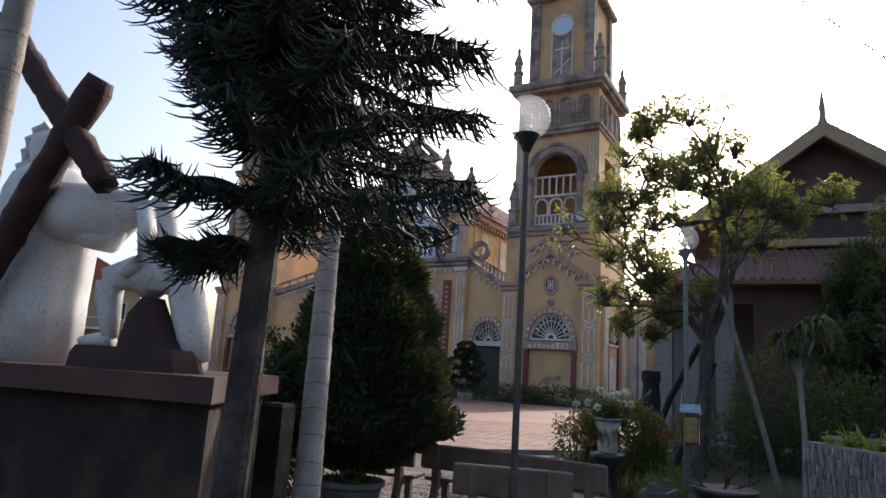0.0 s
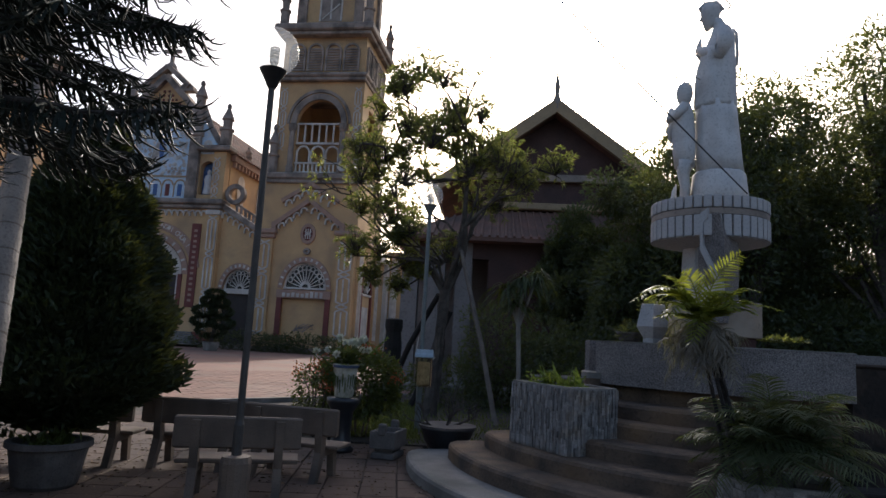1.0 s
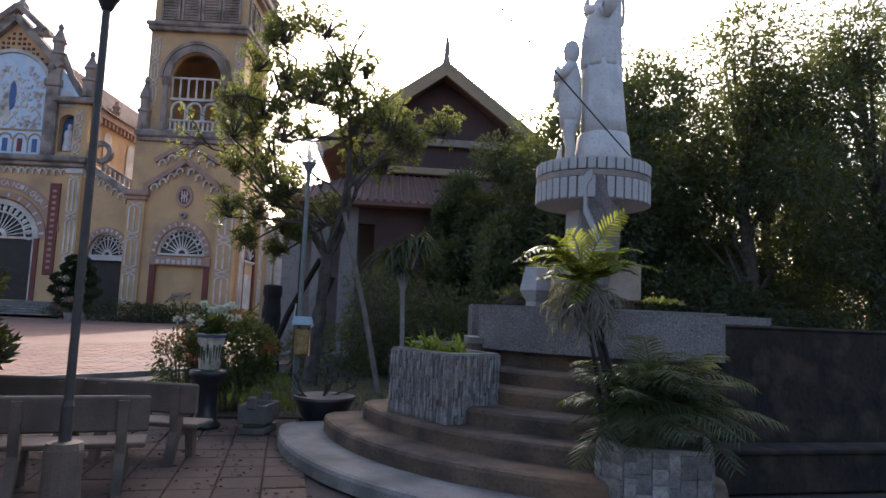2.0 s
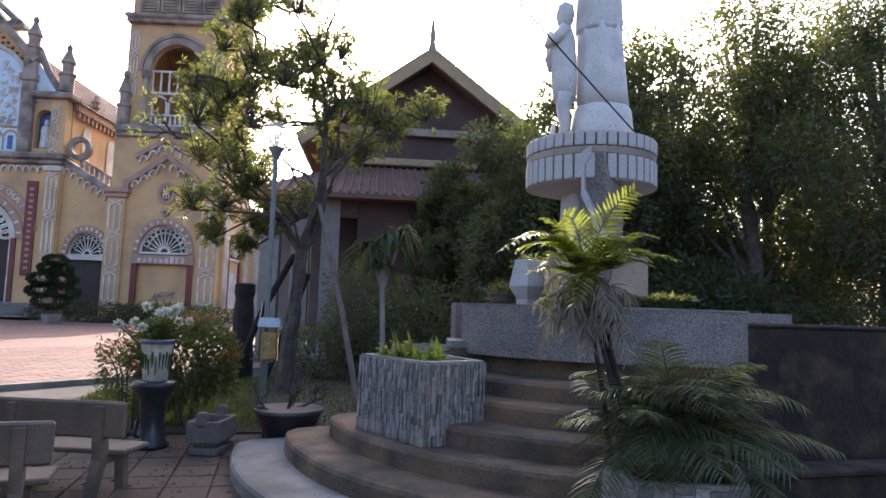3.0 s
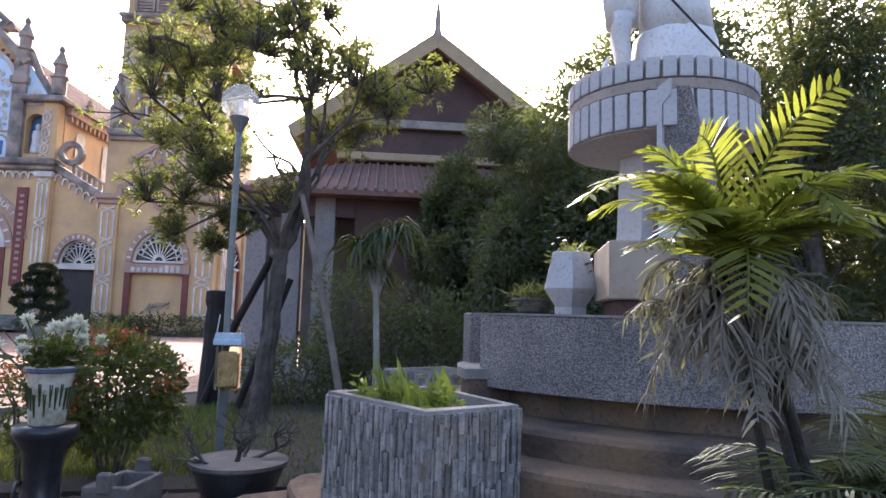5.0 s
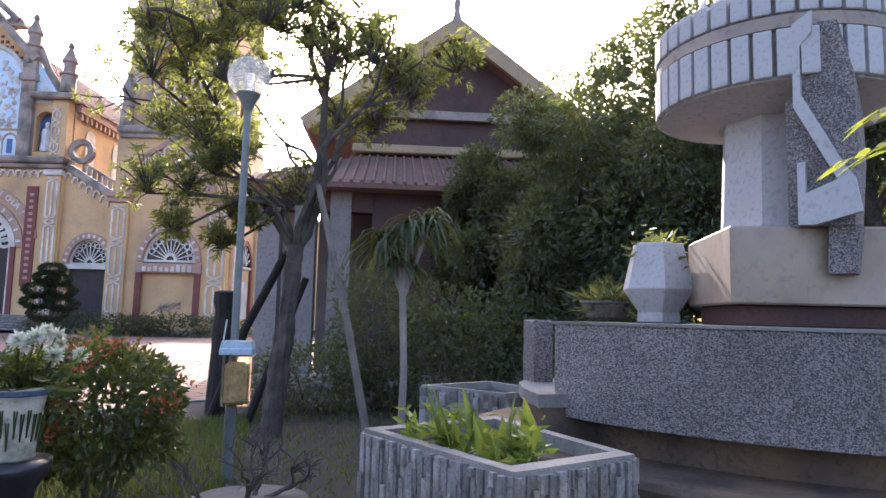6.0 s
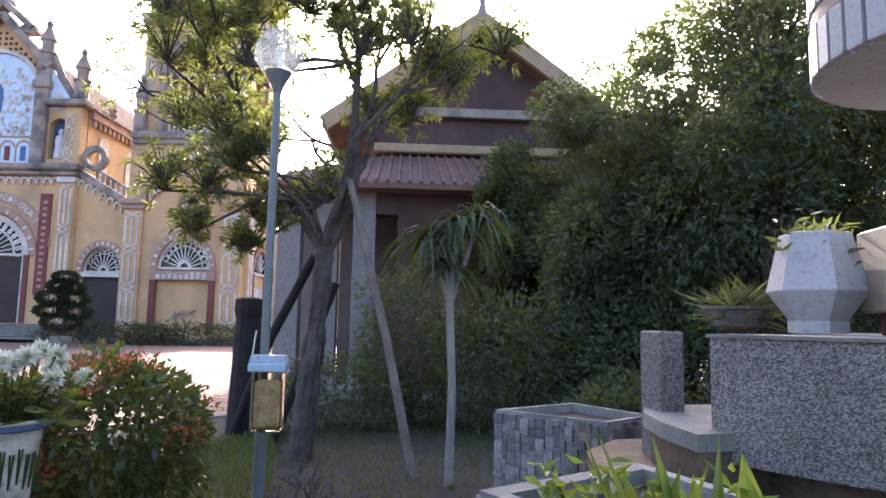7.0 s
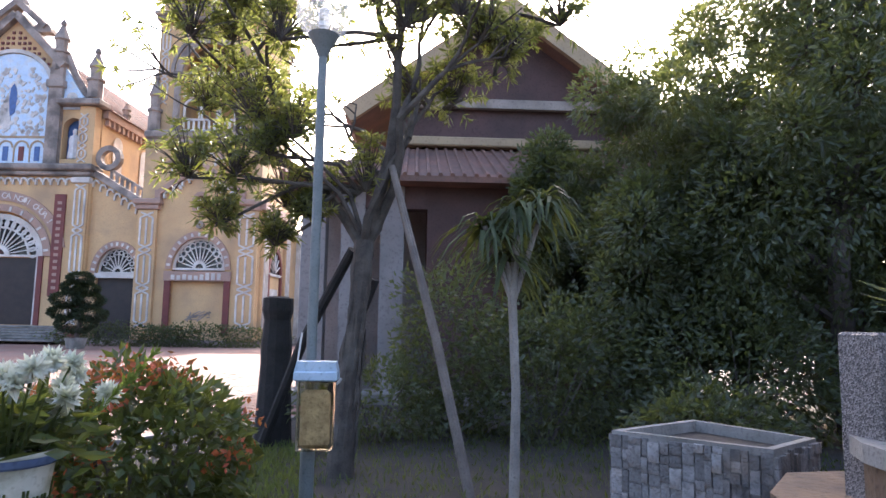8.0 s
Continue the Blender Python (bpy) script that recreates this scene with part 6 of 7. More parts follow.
def twigs(mb, p, d, ln, r, depth):
    pts, q, dd = [p], Vector(p), Vector(d)
    for k in range(4):
        dd = (dd + Vector((rb.uniform(-0.5, 0.5), rb.uniform(-0.5, 0.5), rb.uniform(-0.35, 0.4)))).normalized()
        q = q + dd * ln / 4
        pts.append(q.copy())
    mb.tube(pts, [r * (1 - 0.12 * k) for k in range(5)], 6)
    if depth:
        for k in range(3):
            twigs(mb, pts[rb.randint(2, 4)], (dd + Vector((rb.uniform(-1, 1), rb.uniform(-1, 1), rb.uniform(-0.3, 0.6)))).normalized(), ln * 0.72, r * 0.6, depth - 1)


for k in range(4):
    tw = MB()
    twigs(tw, Vector((rb.uniform(-0.1, 0.1), rb.uniform(-0.1, 0.1), 0.42)), Vector((math.cos(k * 1.7), math.sin(k * 1.7), 0.55)), 0.36, 0.028, 3)
    part("limb", tw, TREEBARK, bz, "bare brown twisted limb")


# ---- shrubs ----
def bush(name, centre, size, count, ln, wd, mt, label, flowers=0, fmat=None, category="shrub", stems=6):
    t = thing(name, label, category)
    c, s = np.array(centre), np.array(size)
    d = rng.normal(size=(count, 3))
    d /= np.linalg.norm(d, axis=1)[:, None]
    lob = 1 + 0.22 * np.sin(5 * d[:, 0] + 3 * d[:, 2]) * np.cos(4 * d[:, 1] + centre[0])
    p = c + d * s * (0.45 + 0.55 * rng.random((count, 1)) ** 0.5) * lob[:, None]
    p = p[p[:, 2] > GZ + 0.02]
    v, f = leaves(p, (p - c) / s + rng.normal(size=p.shape) * 0.6, ln, wd, rng, 0.3)
    st = MB()
    for k in range(stems):
        a = 2 * math.pi * k / stems
        st.tube([(c[0] + 0.1 * math.cos(a), c[1] + 0.1 * math.sin(a), GZ - 0.02), (c[0] + s[0] * 0.4 * math.cos(a), c[1] + s[1] * 0.4 * math.sin(a), c[2]), (c[0] + s[0] * 0.7 * math.cos(a), c[1] + s[1] * 0.7 * math.sin(a), c[2] + s[2] * 0.5)], [0.02, 0.014, 0.006], 5)
    part("stem", st, BARK, t)
    leaf_part("leaf_mass", v, f, mt, t)
    if flowers:
        d = rng.normal(size=(flowers, 3))
        d /= np.linalg.norm(d, axis=1)[:, None]
        d[:, 2] = np.abs(d[:, 2]) * 1.0 - 0.02
        fc = c + d * s * (0.95 + 0.15 * rng.random((flowers, 1)))
        q = np.repeat(fc, 40, 0) + rng.normal(size=(flowers * 40, 3)) * [0.075, 0.075, 0.05]
        v, f = leaves(q, rng.normal(size=q.shape) + [0, 0, 0.6], 0.06, 0.032, rng, 0.0)
        leaf_part("blossoms", v, f, fmat, t, "clusters of small orange-red blossoms")
    return t


bush("ixora_bush", (-0.42, 12.5, 0.62), (0.78, 0.7, 0.66), 4200, 0.105, 0.05, BUSHLEAF, "ixora bush with orange-red flower clusters behind the vase", 18, ORANGE)
bush("ixora_bush", (-1.15, 12.2, 0.45), (0.5, 0.5, 0.55), 1500, 0.08, 0.03, BUSHLEAF, "small ixora bush with red flowers at the bed's edge", 12, ORANGE)
bush("garden_shrub", (1.7, 18.6, 0.3), (1.3, 0.8, 0.7), 2600, 0.12, 0.05, WOODLEAF, "dark shrub in the shade under the trees")
bush("garden_shrub", (4.6, 18.4, 0.7), (1.7, 1.1, 1.5), 5200, 0.13, 0.055, WOODLEAF, "tall dark shrub in front of the hall")
bush("garden_shrub", (7.8, 17.6, 0.7), (2.0, 1.2, 1.7), 6200, 0.13, 0.055, WOODLEAF, "wide dark shrub beneath the dense trees")
bush("garden_shrub", (11.0, 16.4, 0.6), (2.0, 1.2, 1.6), 5200, 0.13, 0.055, WOODLEAF, "dark shrub at the wood's edge")
bush("garden_shrub", (3.0, 19.3, 1.1), (1.1, 0.9, 1.7), 3600, 0.13, 0.055, WOODLEAF, "upright dark shrub by the hall porch")
# The next four shrubs are added to close bright gaps under the trees.
bush("garden_shrub", (6.4, 19.8, 0.6), (1.5, 0.9, 1.3), 3600, 0.13, 0.055, WOODLEAF, "added dark shrub closing a bright gap under the trees")
bush("garden_shrub", (9.4, 20.0, 0.6), (1.8, 0.9, 1.4), 4200, 0.13, 0.055, WOODLEAF, "added dense dark shrub closing a bright gap behind the tree trunks")
bush("garden_shrub", (14.5, 14.8, 0.6), (2.0, 1.2, 1.5), 4200, 0.14, 0.06, WOODLEAF, "added dark shrub closing a bright gap behind the garden wall")
bush("garden_shrub", (18.0, 13.2, 0.6), (2.0, 1.2, 1.4), 4200, 0.14, 0.06, WOODLEAF, "added dark leafy shrub closing a bright gap along the wall")
bush("garden_shrub", (5.6, 15.2, 0.25), (1.0, 0.8, 0.7), 2400, 0.12, 0.05, WOODLEAF, "low rounded shrub behind the side planter")

bush("garden_shrub", (-4.95, 8.0, 0.7), (0.8, 0.7, 1.3), 4200, 0.11, 0.05, DARKLEAF, "dark shrub between the plinth and the cypress")
# cloud-pruned trees by the church door
tp = thing("topiary_tree", "dark cloud-pruned tree in a grey tub before the church", "topiary tree", pose(-14.0, 51.0, GZ))
part("tub", MB().lathe([(0.5, 0), (0.62, 0.6), (0.66, 0.64), (0.55, 0.65)], 14), CONCRETE, tp)
part("trunk", MB().tube([(0, 0, 0.6), (0.15, 0, 1.6), (-0.1, 0, 2.8), (0.05, 0, 4.2)], [0.16, 0.13, 0.11, 0.06], 8), BARK, tp)
for cx, cy_, cz, sr in ((0, 0, 4.3, 0.62), (-0.35, 0.1, 3.75, 0.62), (0.4, 0, 3.65, 0.6), (-0.65, -0.2, 3.0, 0.75), (0.55, 0.1, 2.95, 0.75), (-0.8, 0.1, 2.2, 0.75), (0.75, -0.1, 2.1, 0.8), (-0.1, 0, 1.5, 0.95)):
    d = rng.normal(size=(1500, 3))
    d /= np.linalg.norm(d, axis=1)[:, None]
    p = np.array([cx, cy_, cz]) + d * sr * np.array([1.1, 1.0, 0.5]) * (0.75 + 0.35 * rng.random((1500, 1)))
    v, f = leaves(p, d, 0.16, 0.09, rng)
    leaf_part("leaf_cloud", v, f, DARKLEAF, tp)
bush("church_hedge", (-12.0, 55.3, 0.3), (5.0, 0.5, 0.9), 3500, 0.2, 0.09, WOODLEAF, "low dark hedge along the church wall", category="hedge")
bush("church_hedge", (-6.5, 54.4, 0.3), (5.5, 0.5, 0.9), 3800, 0.2, 0.09, WOODLEAF, "low dark hedge below the bell tower", category="hedge")


# ---- trees ----
def grow(mb, tips, p, d, ln, r, depth, rr, bend=0.25, up=0.15, split=(2, 3)):
    pts, q, dd = [Vector(p)], Vector(p), Vector(d).normalized()
    n = 4
    for k in range(n):
        dd = (dd + Vector((rr.uniform(-bend, bend), rr.uniform(-bend, bend), rr.uniform(-bend, bend) + up * 0.4))).normalized()
        q = q + dd * ln / n
        pts.append(q.copy())
    mb.tube(pts, [r * (1 - 0.45 * k / n) for k in range(n + 1)], 7 if depth > 1 else 5)
    if depth == 0:
        tips.append((pts[-1], dd))
        tips.append((pts[-2], dd))
        return
    for k in range(rr.randint(*split)):
        a = (dd + Vector((rr.uniform(-0.9, 0.9), rr.uniform(-0.9, 0.9), rr.uniform(-0.4, 0.7)))).normalized()
        grow(mb, tips, pts[rr.choice((3, 4, 4))], a, ln * rr.uniform(0.6, 0.85), r * 0.58, depth - 1, rr, bend, up, split)


tree = thing("garden_tree", "airy long-leaved tree with an open crown, propped by poles", "tree")
rt = random.Random(3)
wood, tips = MB(), []
wood.tube([(1.05, 16.2, GZ - 0.05), (1.1, 16.3, 0.6), (1.22, 16.45, 1.6), (1.3, 16.6, 2.7)], [0.19, 0.14, 0.125, 0.14], 12)
for d, ln, r, dp in (((-0.42, 0.1, 0.95), 2.1, 0.09, 3), ((0.15, 0.1, 1.0), 2.7, 0.1, 3), ((0.75, -0.1, 0.75), 1.9, 0.085, 3), ((0.3, 0.5, 0.8), 2.0, 0.075, 3), ((-0.2, -0.6, 0.7), 1.7, 0.07, 3)):
    grow(wood, tips, (1.3, 16.6, 2.6), d, ln, r, dp, rt, 0.28, 0.1, (2, 3))
for k in range(60):
    a, z_ = rt.uniform(0, 6.28), rt.uniform(-0.3, 2.4)
    q = 0.19 - 0.022 * z_
    x_, y_ = 1.08 + 0.08 * z_, 16.25 + 0.13 * z_
    wood.tube([(x_ + q * 0.86 * math.cos(a), y_ + q * 0.86 * math.sin(a), z_), (x_ + 0.02 + q * 0.93 * math.cos(a + 0.05), y_ + 0.02 + q * 0.93 * math.sin(a + 0.05), z_ + 0.2), (x_ + 0.04 + q * 0.84 * math.cos(a), y_ + 0.05 + q * 0.84 * math.sin(a), z_ + 0.42)], [0.008, 0.028, 0.008], 5)
part("trunk", wood, TREEBARK, tree, "grey fissured trunk and limbs")
lobes = ((-0.3, 8.3), (0.4, 8.5), (0.9, 8.0), (0.0, 7.7), (-0.8, 7.2), (1.5, 7.6), (1.9, 7.2), (0.6, 7.3), (-1.0, 6.6), (2.5, 6.9), (1.2, 6.9), (-0.1, 6.8), (-0.6, 6.1), (-1.3, 6.2), (0.7, 6.4), (1.4, 6.4), (2.1, 6.4), (2.4, 5.9), (2.9, 6.3), (3.5, 6.1), (3.1, 5.5), (2.6, 5.2), (-1.2, 5.5), (-1.2, 4.9), (-0.5, 5.2), (0.1, 5.5), (-0.4, 4.5), (0.3, 4.2), (0.2, 4.8), (-1.2, 3.7), (-0.6, 3.7), (0.2, 3.5), (-0.8, 3.0), (0.1, 2.8), (0.5, 3.2), (1.3, 3.7), (1.7, 5.8), (3.8, 5.9), (0.7, 5.7), (2.0, 5.2), (0.2, 7.2), (0.9, 6.6), (-0.5, 7.8), (0.0, 6.3), (1.7, 6.7), (-0.8, 5.7), (1.1, 7.4), (2.8, 5.8), (-0.2, 4.0))
# leaves sit in rosettes at the twigs' ends
sprays, tw = [], MB()
for lx, lz in lobes:
    lx += 0.2 if lx < 0 else 0.0
    lr = rt.uniform(0.42, 0.56) if lz > 3.3 else 0.34
    ly = 16.4 + rt.uniform(-1.0, 1.0) * (1.0 if lz > 4.5 else 0.5)
    hub = Vector((lx, ly, lz - lr * 0.6))
    near_ = [p for p, d in tips if p.z < hub.z + 0.3] or [Vector((1.3, 16.6, 2.7))]
    root = min(near_, key=lambda p: (p - hub).length) if lz > 4.0 else Vector((1.2, 16.6, 3.4))
    side = Vector((rt.uniform(-0.2, 0.2), rt.uniform(-0.2, 0.2), rt.uniform(0.0, 0.3)))
    tw.tube([root, root.lerp(hub, 0.35) + side, root.lerp(hub, 0.7) + side * 0.5, hub], [0.036, 0.03, 0.024, 0.018], 6)
    for _ in range(46):
        d = Vector((rt.gauss(0, 1), rt.gauss(0, 1), rt.gauss(0.2, 0.9))).normalized()
        tip = Vector((lx, ly, lz)) + d * lr * rt.uniform(0.3, 1.2)
        tw.tube([hub, hub.lerp(tip, 0.55) + Vector((0, 0, 0.05)), tip], [0.012, 0.009, 0.005], 4)
        sprays.append((tip, (tip - hub).normalized()))
sprays += tips
part("twig_net", tw, TREEBARK, tree)
rc, rw = [], []
for p, d in sprays:
    for k in range(rt.randint(11, 17)):
        ring = Vector((rt.gauss(0, 1), rt.gauss(0, 1), rt.gauss(0, 1)))
        ring = (ring - d * ring.dot(d)).normalized()
        rc.append(tuple(p - d * rt.uniform(0.0, 0.10)))
        rw.append(tuple(ring * rt.uniform(0.7, 1.1) + d * rt.uniform(0.1, 0.9)))
v, f = leaves(rc, rw, 0.15, 0.030, rng, 0.55)
leaf_part("crown", v, f, TREELEAF, tree, "rosettes of long narrow leaves")
prop_b = tagged(mesh_object("prop_pole", MB().tube([(2.5, 15.0, GZ - 0.05), (2.15, 15.5, 1.4), (1.62, 16.2, 3.7)], [0.065, 0.06, 0.05], 10), TIMBER), "slanting timber pole propping the tree", "pole", "tree props")
tagged(mesh_object("prop_pole", MB().tube([(-0.1, 18.2, GZ), (0.5, 17.4, 1.3), (1.15, 16.7, 2.6)], [0.08, 0.075, 0.07], 8), BLACKWOOD), "dark slanting beam propping the tree", "pole", "tree props")
tagged(mesh_object("prop_pole", MB().tube([(0.6, 17.6, GZ), (1.5, 17.0, 2.2)], [0.07, 0.06], 8), BLACKWOOD), "dark timber stake against the trunk", "pole", "tree props")
tagged(mesh_object("charred_post", MB().lathe([(0.3, GZ), (0.27, 0.3), (0.24, 0.9), (0.25, 1.2), (0.21, 1.6), (0.25, 1.75), (0.24, 1.95), (0.15, 1.98)], 12, 0.05, 18.5), BLACKWOOD), "thick black carved post in the bed", "post")

drac = thing("dracaena", "slender dracaena with a drooping head of leaves", "dracaena", pose(2.85, 14.5, GZ))
part("trunk", MB().tube([(0, 0, -0.02), (0.02, 0, 1.2), (-0.03, 0, 2.3), (0.05, 0, 3.2)], [0.06, 0.05, 0.05, 0.045], 9), GREYBARK, drac)
for hx, hz in ((0.05, 3.25), (-0.35, 3.05), (0.35, 3.35), (-0.1, 2.7)):
    if hx not in (0.05,):
        part("limb", MB().tube([(-0.02, 0, 2.2), (hx, 0, hz)], [0.035, 0.03], 7), GREYBARK, drac)
    n = 70
    p0 = np.tile([hx, 0, hz], (n, 1)) + rng.normal(size=(n, 3)) * 0.05
    w0 = rng.normal(size=(n, 3)) * [1, 1, 0.4] + [0, 0, 0.45]
    arr = [(Vector(p0[k]), Vector(w0[k]).normalized(), 0.45 + 0.25 * rng.random(), Vector((0, 0, 1))) for k in range(n)]
    leaf_part("leaf_head", *blades(arr, 0.05, 0.95), PALMDARK, drac)


def dense_tree(x, y, h, r, seed, label, mt=WOODLEAF, per=820, low=0.28, ln=0.16, wd=0.062):
    t = thing("dense_tree", label, "tree", group="dense trees")
    rr = random.Random(seed)
    wd_mb, tips_ = MB(), []
    wd_mb.tube([(x, y, GZ - 0.05), (x + rr.uniform(-0.2, 0.2), y, h * 0.25), (x + rr.uniform(-0.3, 0.3), y, h * 0.5)], [0.24, 0.2, 0.15], 9)
    cl = []
    for k in range(42):
        a, q, z = rr.uniform(0, 6.28), rr.random() ** 0.6, rr.uniform(low, 0.93)
        rad = r * math.sin(math.pi * min(1, 0.12 + z * 0.86)) ** 0.7
        c = Vector((x + rad * q * math.cos(a), y + rad * q * math.sin(a), h * z * (0.9 + 0.12 * math.sin(3 * a + seed))))
        cl.append((c, (c - Vector((x, y, h * z * 0.7))).normalized()))
        if k % 2 == 0:
            wd_mb.tube([(x, y, h * min(z * 0.6, 0.5)), c.lerp(Vector((x, y, h * z)), 0.4), c], [0.08, 0.05, 0.02], 5)
    part("trunk", wd_mb, BARK, t)
    c = np.array([tuple(a) for a, b in cl])
    dd = rng.normal(size=(len(cl) * per, 3))
    dd /= np.linalg.norm(dd, axis=1)[:, None]
    sz = (0.56 + 0.5 * rng.random((len(cl), 1))) * r / 2.2
    p = np.repeat(c, per, 0) + dd * np.repeat(sz, per, 0) * (0.55 + 0.5 * rng.random((len(dd), 1)))
    v, f = leaves(p, dd + rng.normal(size=dd.shape) * 0.5, ln, wd, rng, 0.4)
    leaf_part("crown", v, f, mt, t)
    return t


for i, (x, y, h, r) in enumerate(((7.6, 19.6, 7.9, 1.9), (10.4, 18.2, 10.3, 2.7), (13.2, 16.8, 11.6, 2.9), (16.4, 15.5, 12.1, 3.1), (9.4, 23.0, 9.0, 2.2), (12.8, 21.5, 10.4, 2.9), (19.6, 13.6, 11.2, 3.0), (23.5, 12.0, 11.4, 3.2), (17.5, 21.0, 11.4, 3.2), (21.5, 18.0, 11.3, 3.2), (6.2, 22.3, 6.6, 1.6), (9.9, 20.6, 10.5, 2.0), (11.6, 25.5, 9.0, 2.6), (15.6, 24.0, 10.0, 3.0), (20.5, 23.0, 10.5, 3.2))):
    dense_tree(x, y, h, r, 50 + i, "dense dark broad-leaved tree at the garden's edge", low=0.12)

# cypress beside the benches
cy = thing("cypress", "dense dark conical cypress standing by the benches", "cypress")
CXY = np.array([-3.85, 8.6])
part("trunk", MB().tube([(CXY[0], CXY[1], GZ - 0.05), (CXY[0], CXY[1], 3.6)], [0.09, 0.02], 8), BARK, cy)
# Unseen dark cone added inside the foliage so no light shows through.
part("inner_growth", MB().lathe([(0.25, 0.3), (0.55, 0.7), (0.6, 1.4), (0.5, 2.3), (0.32, 3.1), (0.05, 3.8)], 14, *CXY), DARKLEAF, cy)
n = 52000
z = 0.15 + 3.95 * rng.random(n)
rad = 1.08 * np.clip((4.15 - z) / 3.0, 0, 1) ** 0.75 * np.clip((z - 0.0) / 0.7, 0.25, 1) * (0.45 + 0.7 * rng.random(n) ** 0.5)
a = rng.random(n) * 2 * np.pi
rad *= 1 + 0.13 * np.sin(5 * a + 2.3 * z) + 0.08 * np.sin(9 * z)
p = np.column_stack([CXY[0] + rad * np.cos(a), CXY[1] + rad * np.sin(a), z])
w = np.column_stack([np.cos(a), np.sin(a), 0.7 + 0 * a]) + rng.normal(size=(n, 3)) * 0.45
v, f = leaves(p, w, 0.13, 0.045, rng, 0.1)
leaf_part("foliage", v, f, DARKLEAF, cy)
tub = thing("plant_tub", "round weathered clay tub with a small green plant", "plant pot", pose(-3.62, 7.95, GZ))
part("tub", MB().lathe([(0.3, 0), (0.33, 0.04), (0.4, 0.42), (0.44, 0.44), (0.44, 0.5), (0.38, 0.5), (0.36, 0.4)], 26), POTCLAY, tub)
p0 = np.tile([0, 0, 0.45], (220, 1)) + rng.normal(size=(220, 3)) * [0.14, 0.14, 0.06]
v, f = leaves(p0, rng.normal(size=(220, 3)) + [0, 0, 1.0], 0.13, 0.05, rng, 0.3)
leaf_part("leaves", v, f, BUSHLEAF, tub)

# monkey-puzzle-like araucaria
ar = thing("araucaria", "dark araucaria with drooping rope-like branches", "araucaria")
AX, AY = -2.03, 2.98
part("trunk", MB().tube([(AX - 0.02, AY, GZ - 0.05), (AX + 0.02, AY + 0.01, 1.5), (AX + 0.05, AY + 0.05, 4.0), (AX + 0.1, AY + 0.1, 7.5)], [0.095, 0.085, 0.07, 0.035], 12), DARKBARK, ar)
ra = random.Random(8)
hang = MB()
for wh in range(16):
    z0 = 2.34 + wh * 0.27
    for k in range(8):
        az = radians(k * 45 + wh * 27 + ra.uniform(-12, 12))
        L = ra.uniform(0.78, 1.0) * (0.92 + 0.36 * math.cos(az))
        zb = z0
        if wh == 0 and k in (3, 4, 5):
            az, L, zb = radians(170 + 20 * (k - 3)), 0.46, 2.1
        elif math.cos(az) < -0.2:
            if z0 < 2.98:
                continue
            L = min(L, 0.42 + 0.75 * (z0 - 2.95))
        pts = []
        for q in range(13):
            e = q / 12
            pts.append(Vector((AX + L * e * math.cos(az), AY + L * e * math.sin(az), zb + 0.12 * math.sin(e * 2.2) - 0.26 * e * e + 0.75 * max(0, e - 0.68) ** 1.2)))
        part("branch", MB().tube(pts, [0.026 * (1 - 0.6 * q / 12) for q in range(13)], 6), DARKBARK, ar)
        sdv = Vector((-math.sin(az), math.cos(az), 0))
        for q in range(2, 13):
            fwd = (pts[q] - pts[q - 1]).normalized()
            for sg in (-1, 1) * (10 if q < 11 else 12):
                b = pts[q - 1].lerp(pts[q], ra.random())
                l2 = ra.uniform(0.18, 0.34) * (1.1 - 0.3 * q / 12)
                out = fwd * ra.uniform(0.2, 0.7) + sdv * sg * ra.uniform(0.2, 1.0)
                dn_ = ra.uniform(0.15, 1.0)
                mid = b + out * l2 * 0.5 + Vector((0, 0, -dn_ * l2 * 0.55))
                tip = b + out * l2 * 0.95 + Vector((0, 0, -dn_ * l2 * 0.75 + ra.uniform(-0.02, 0.08)))
                hang.tube([b, b.lerp(mid, 0.5) + out * l2 * 0.06, mid, mid.lerp(tip, 0.55) + Vector((0, 0, -0.01)), tip], [0.0055, 0.0068, 0.0065, 0.005, 0.0015], 3)
part("needle_foliage", hang, PINELEAF, ar, "drooping cord-like needle twigs")

# pale palm trunks
def palm_trunk(path, r0, r1, label):
    """A slender trunk with a slight swelling at every leaf scar."""
    path = [Vector(p) for p in path]
    t = thing("palm_trunk", label, "palm trunk")
    pts, rad = [], []
    m = len(path) - 1
    n = 34 * m
    for k in range(n + 1):
        q = k / n * m
        a = min(int(q), m - 1)
        pts.append(path[a].lerp(path[a + 1], q - a))
        rad.append((r0 + (r1 - r0) * (k / n) ** 0.6) * (1.035 if k % 4 == 0 else 1.0))
    part("stem", MB().tube(pts, rad, 18), GREYBARK, t, smooth=True)
    scars = MB()
    for k in range(2, n - 2, 4):
        d = (pts[k + 1] - pts[k]).normalized() * 0.006
        scars.tube([pts[k] - d, pts[k] + d], rad[k] * 1.012, 18)
    tagged(part("leaf_scars", scars, TIMBER, t, "thin brown leaf-scar rings"), kind="stuff")
    return t


palm_trunk([(-2.3, 4.3, GZ - 0.05), (-2.42, 4.55, 0.78), (-2.72, 5.1, 2.4), (-2.95, 5.55, 4.2), (-3.1, 5.9, 6.5)], 0.125, 0.07, "smooth pale leaning palm trunk")
palm_trunk([(-4.05, 2.9, GZ - 0.05), (-4.02, 2.88, 3.0), (-3.98, 2.85, 5.2)], 0.1, 0.08, "pale slim palm trunk beside the statue group")

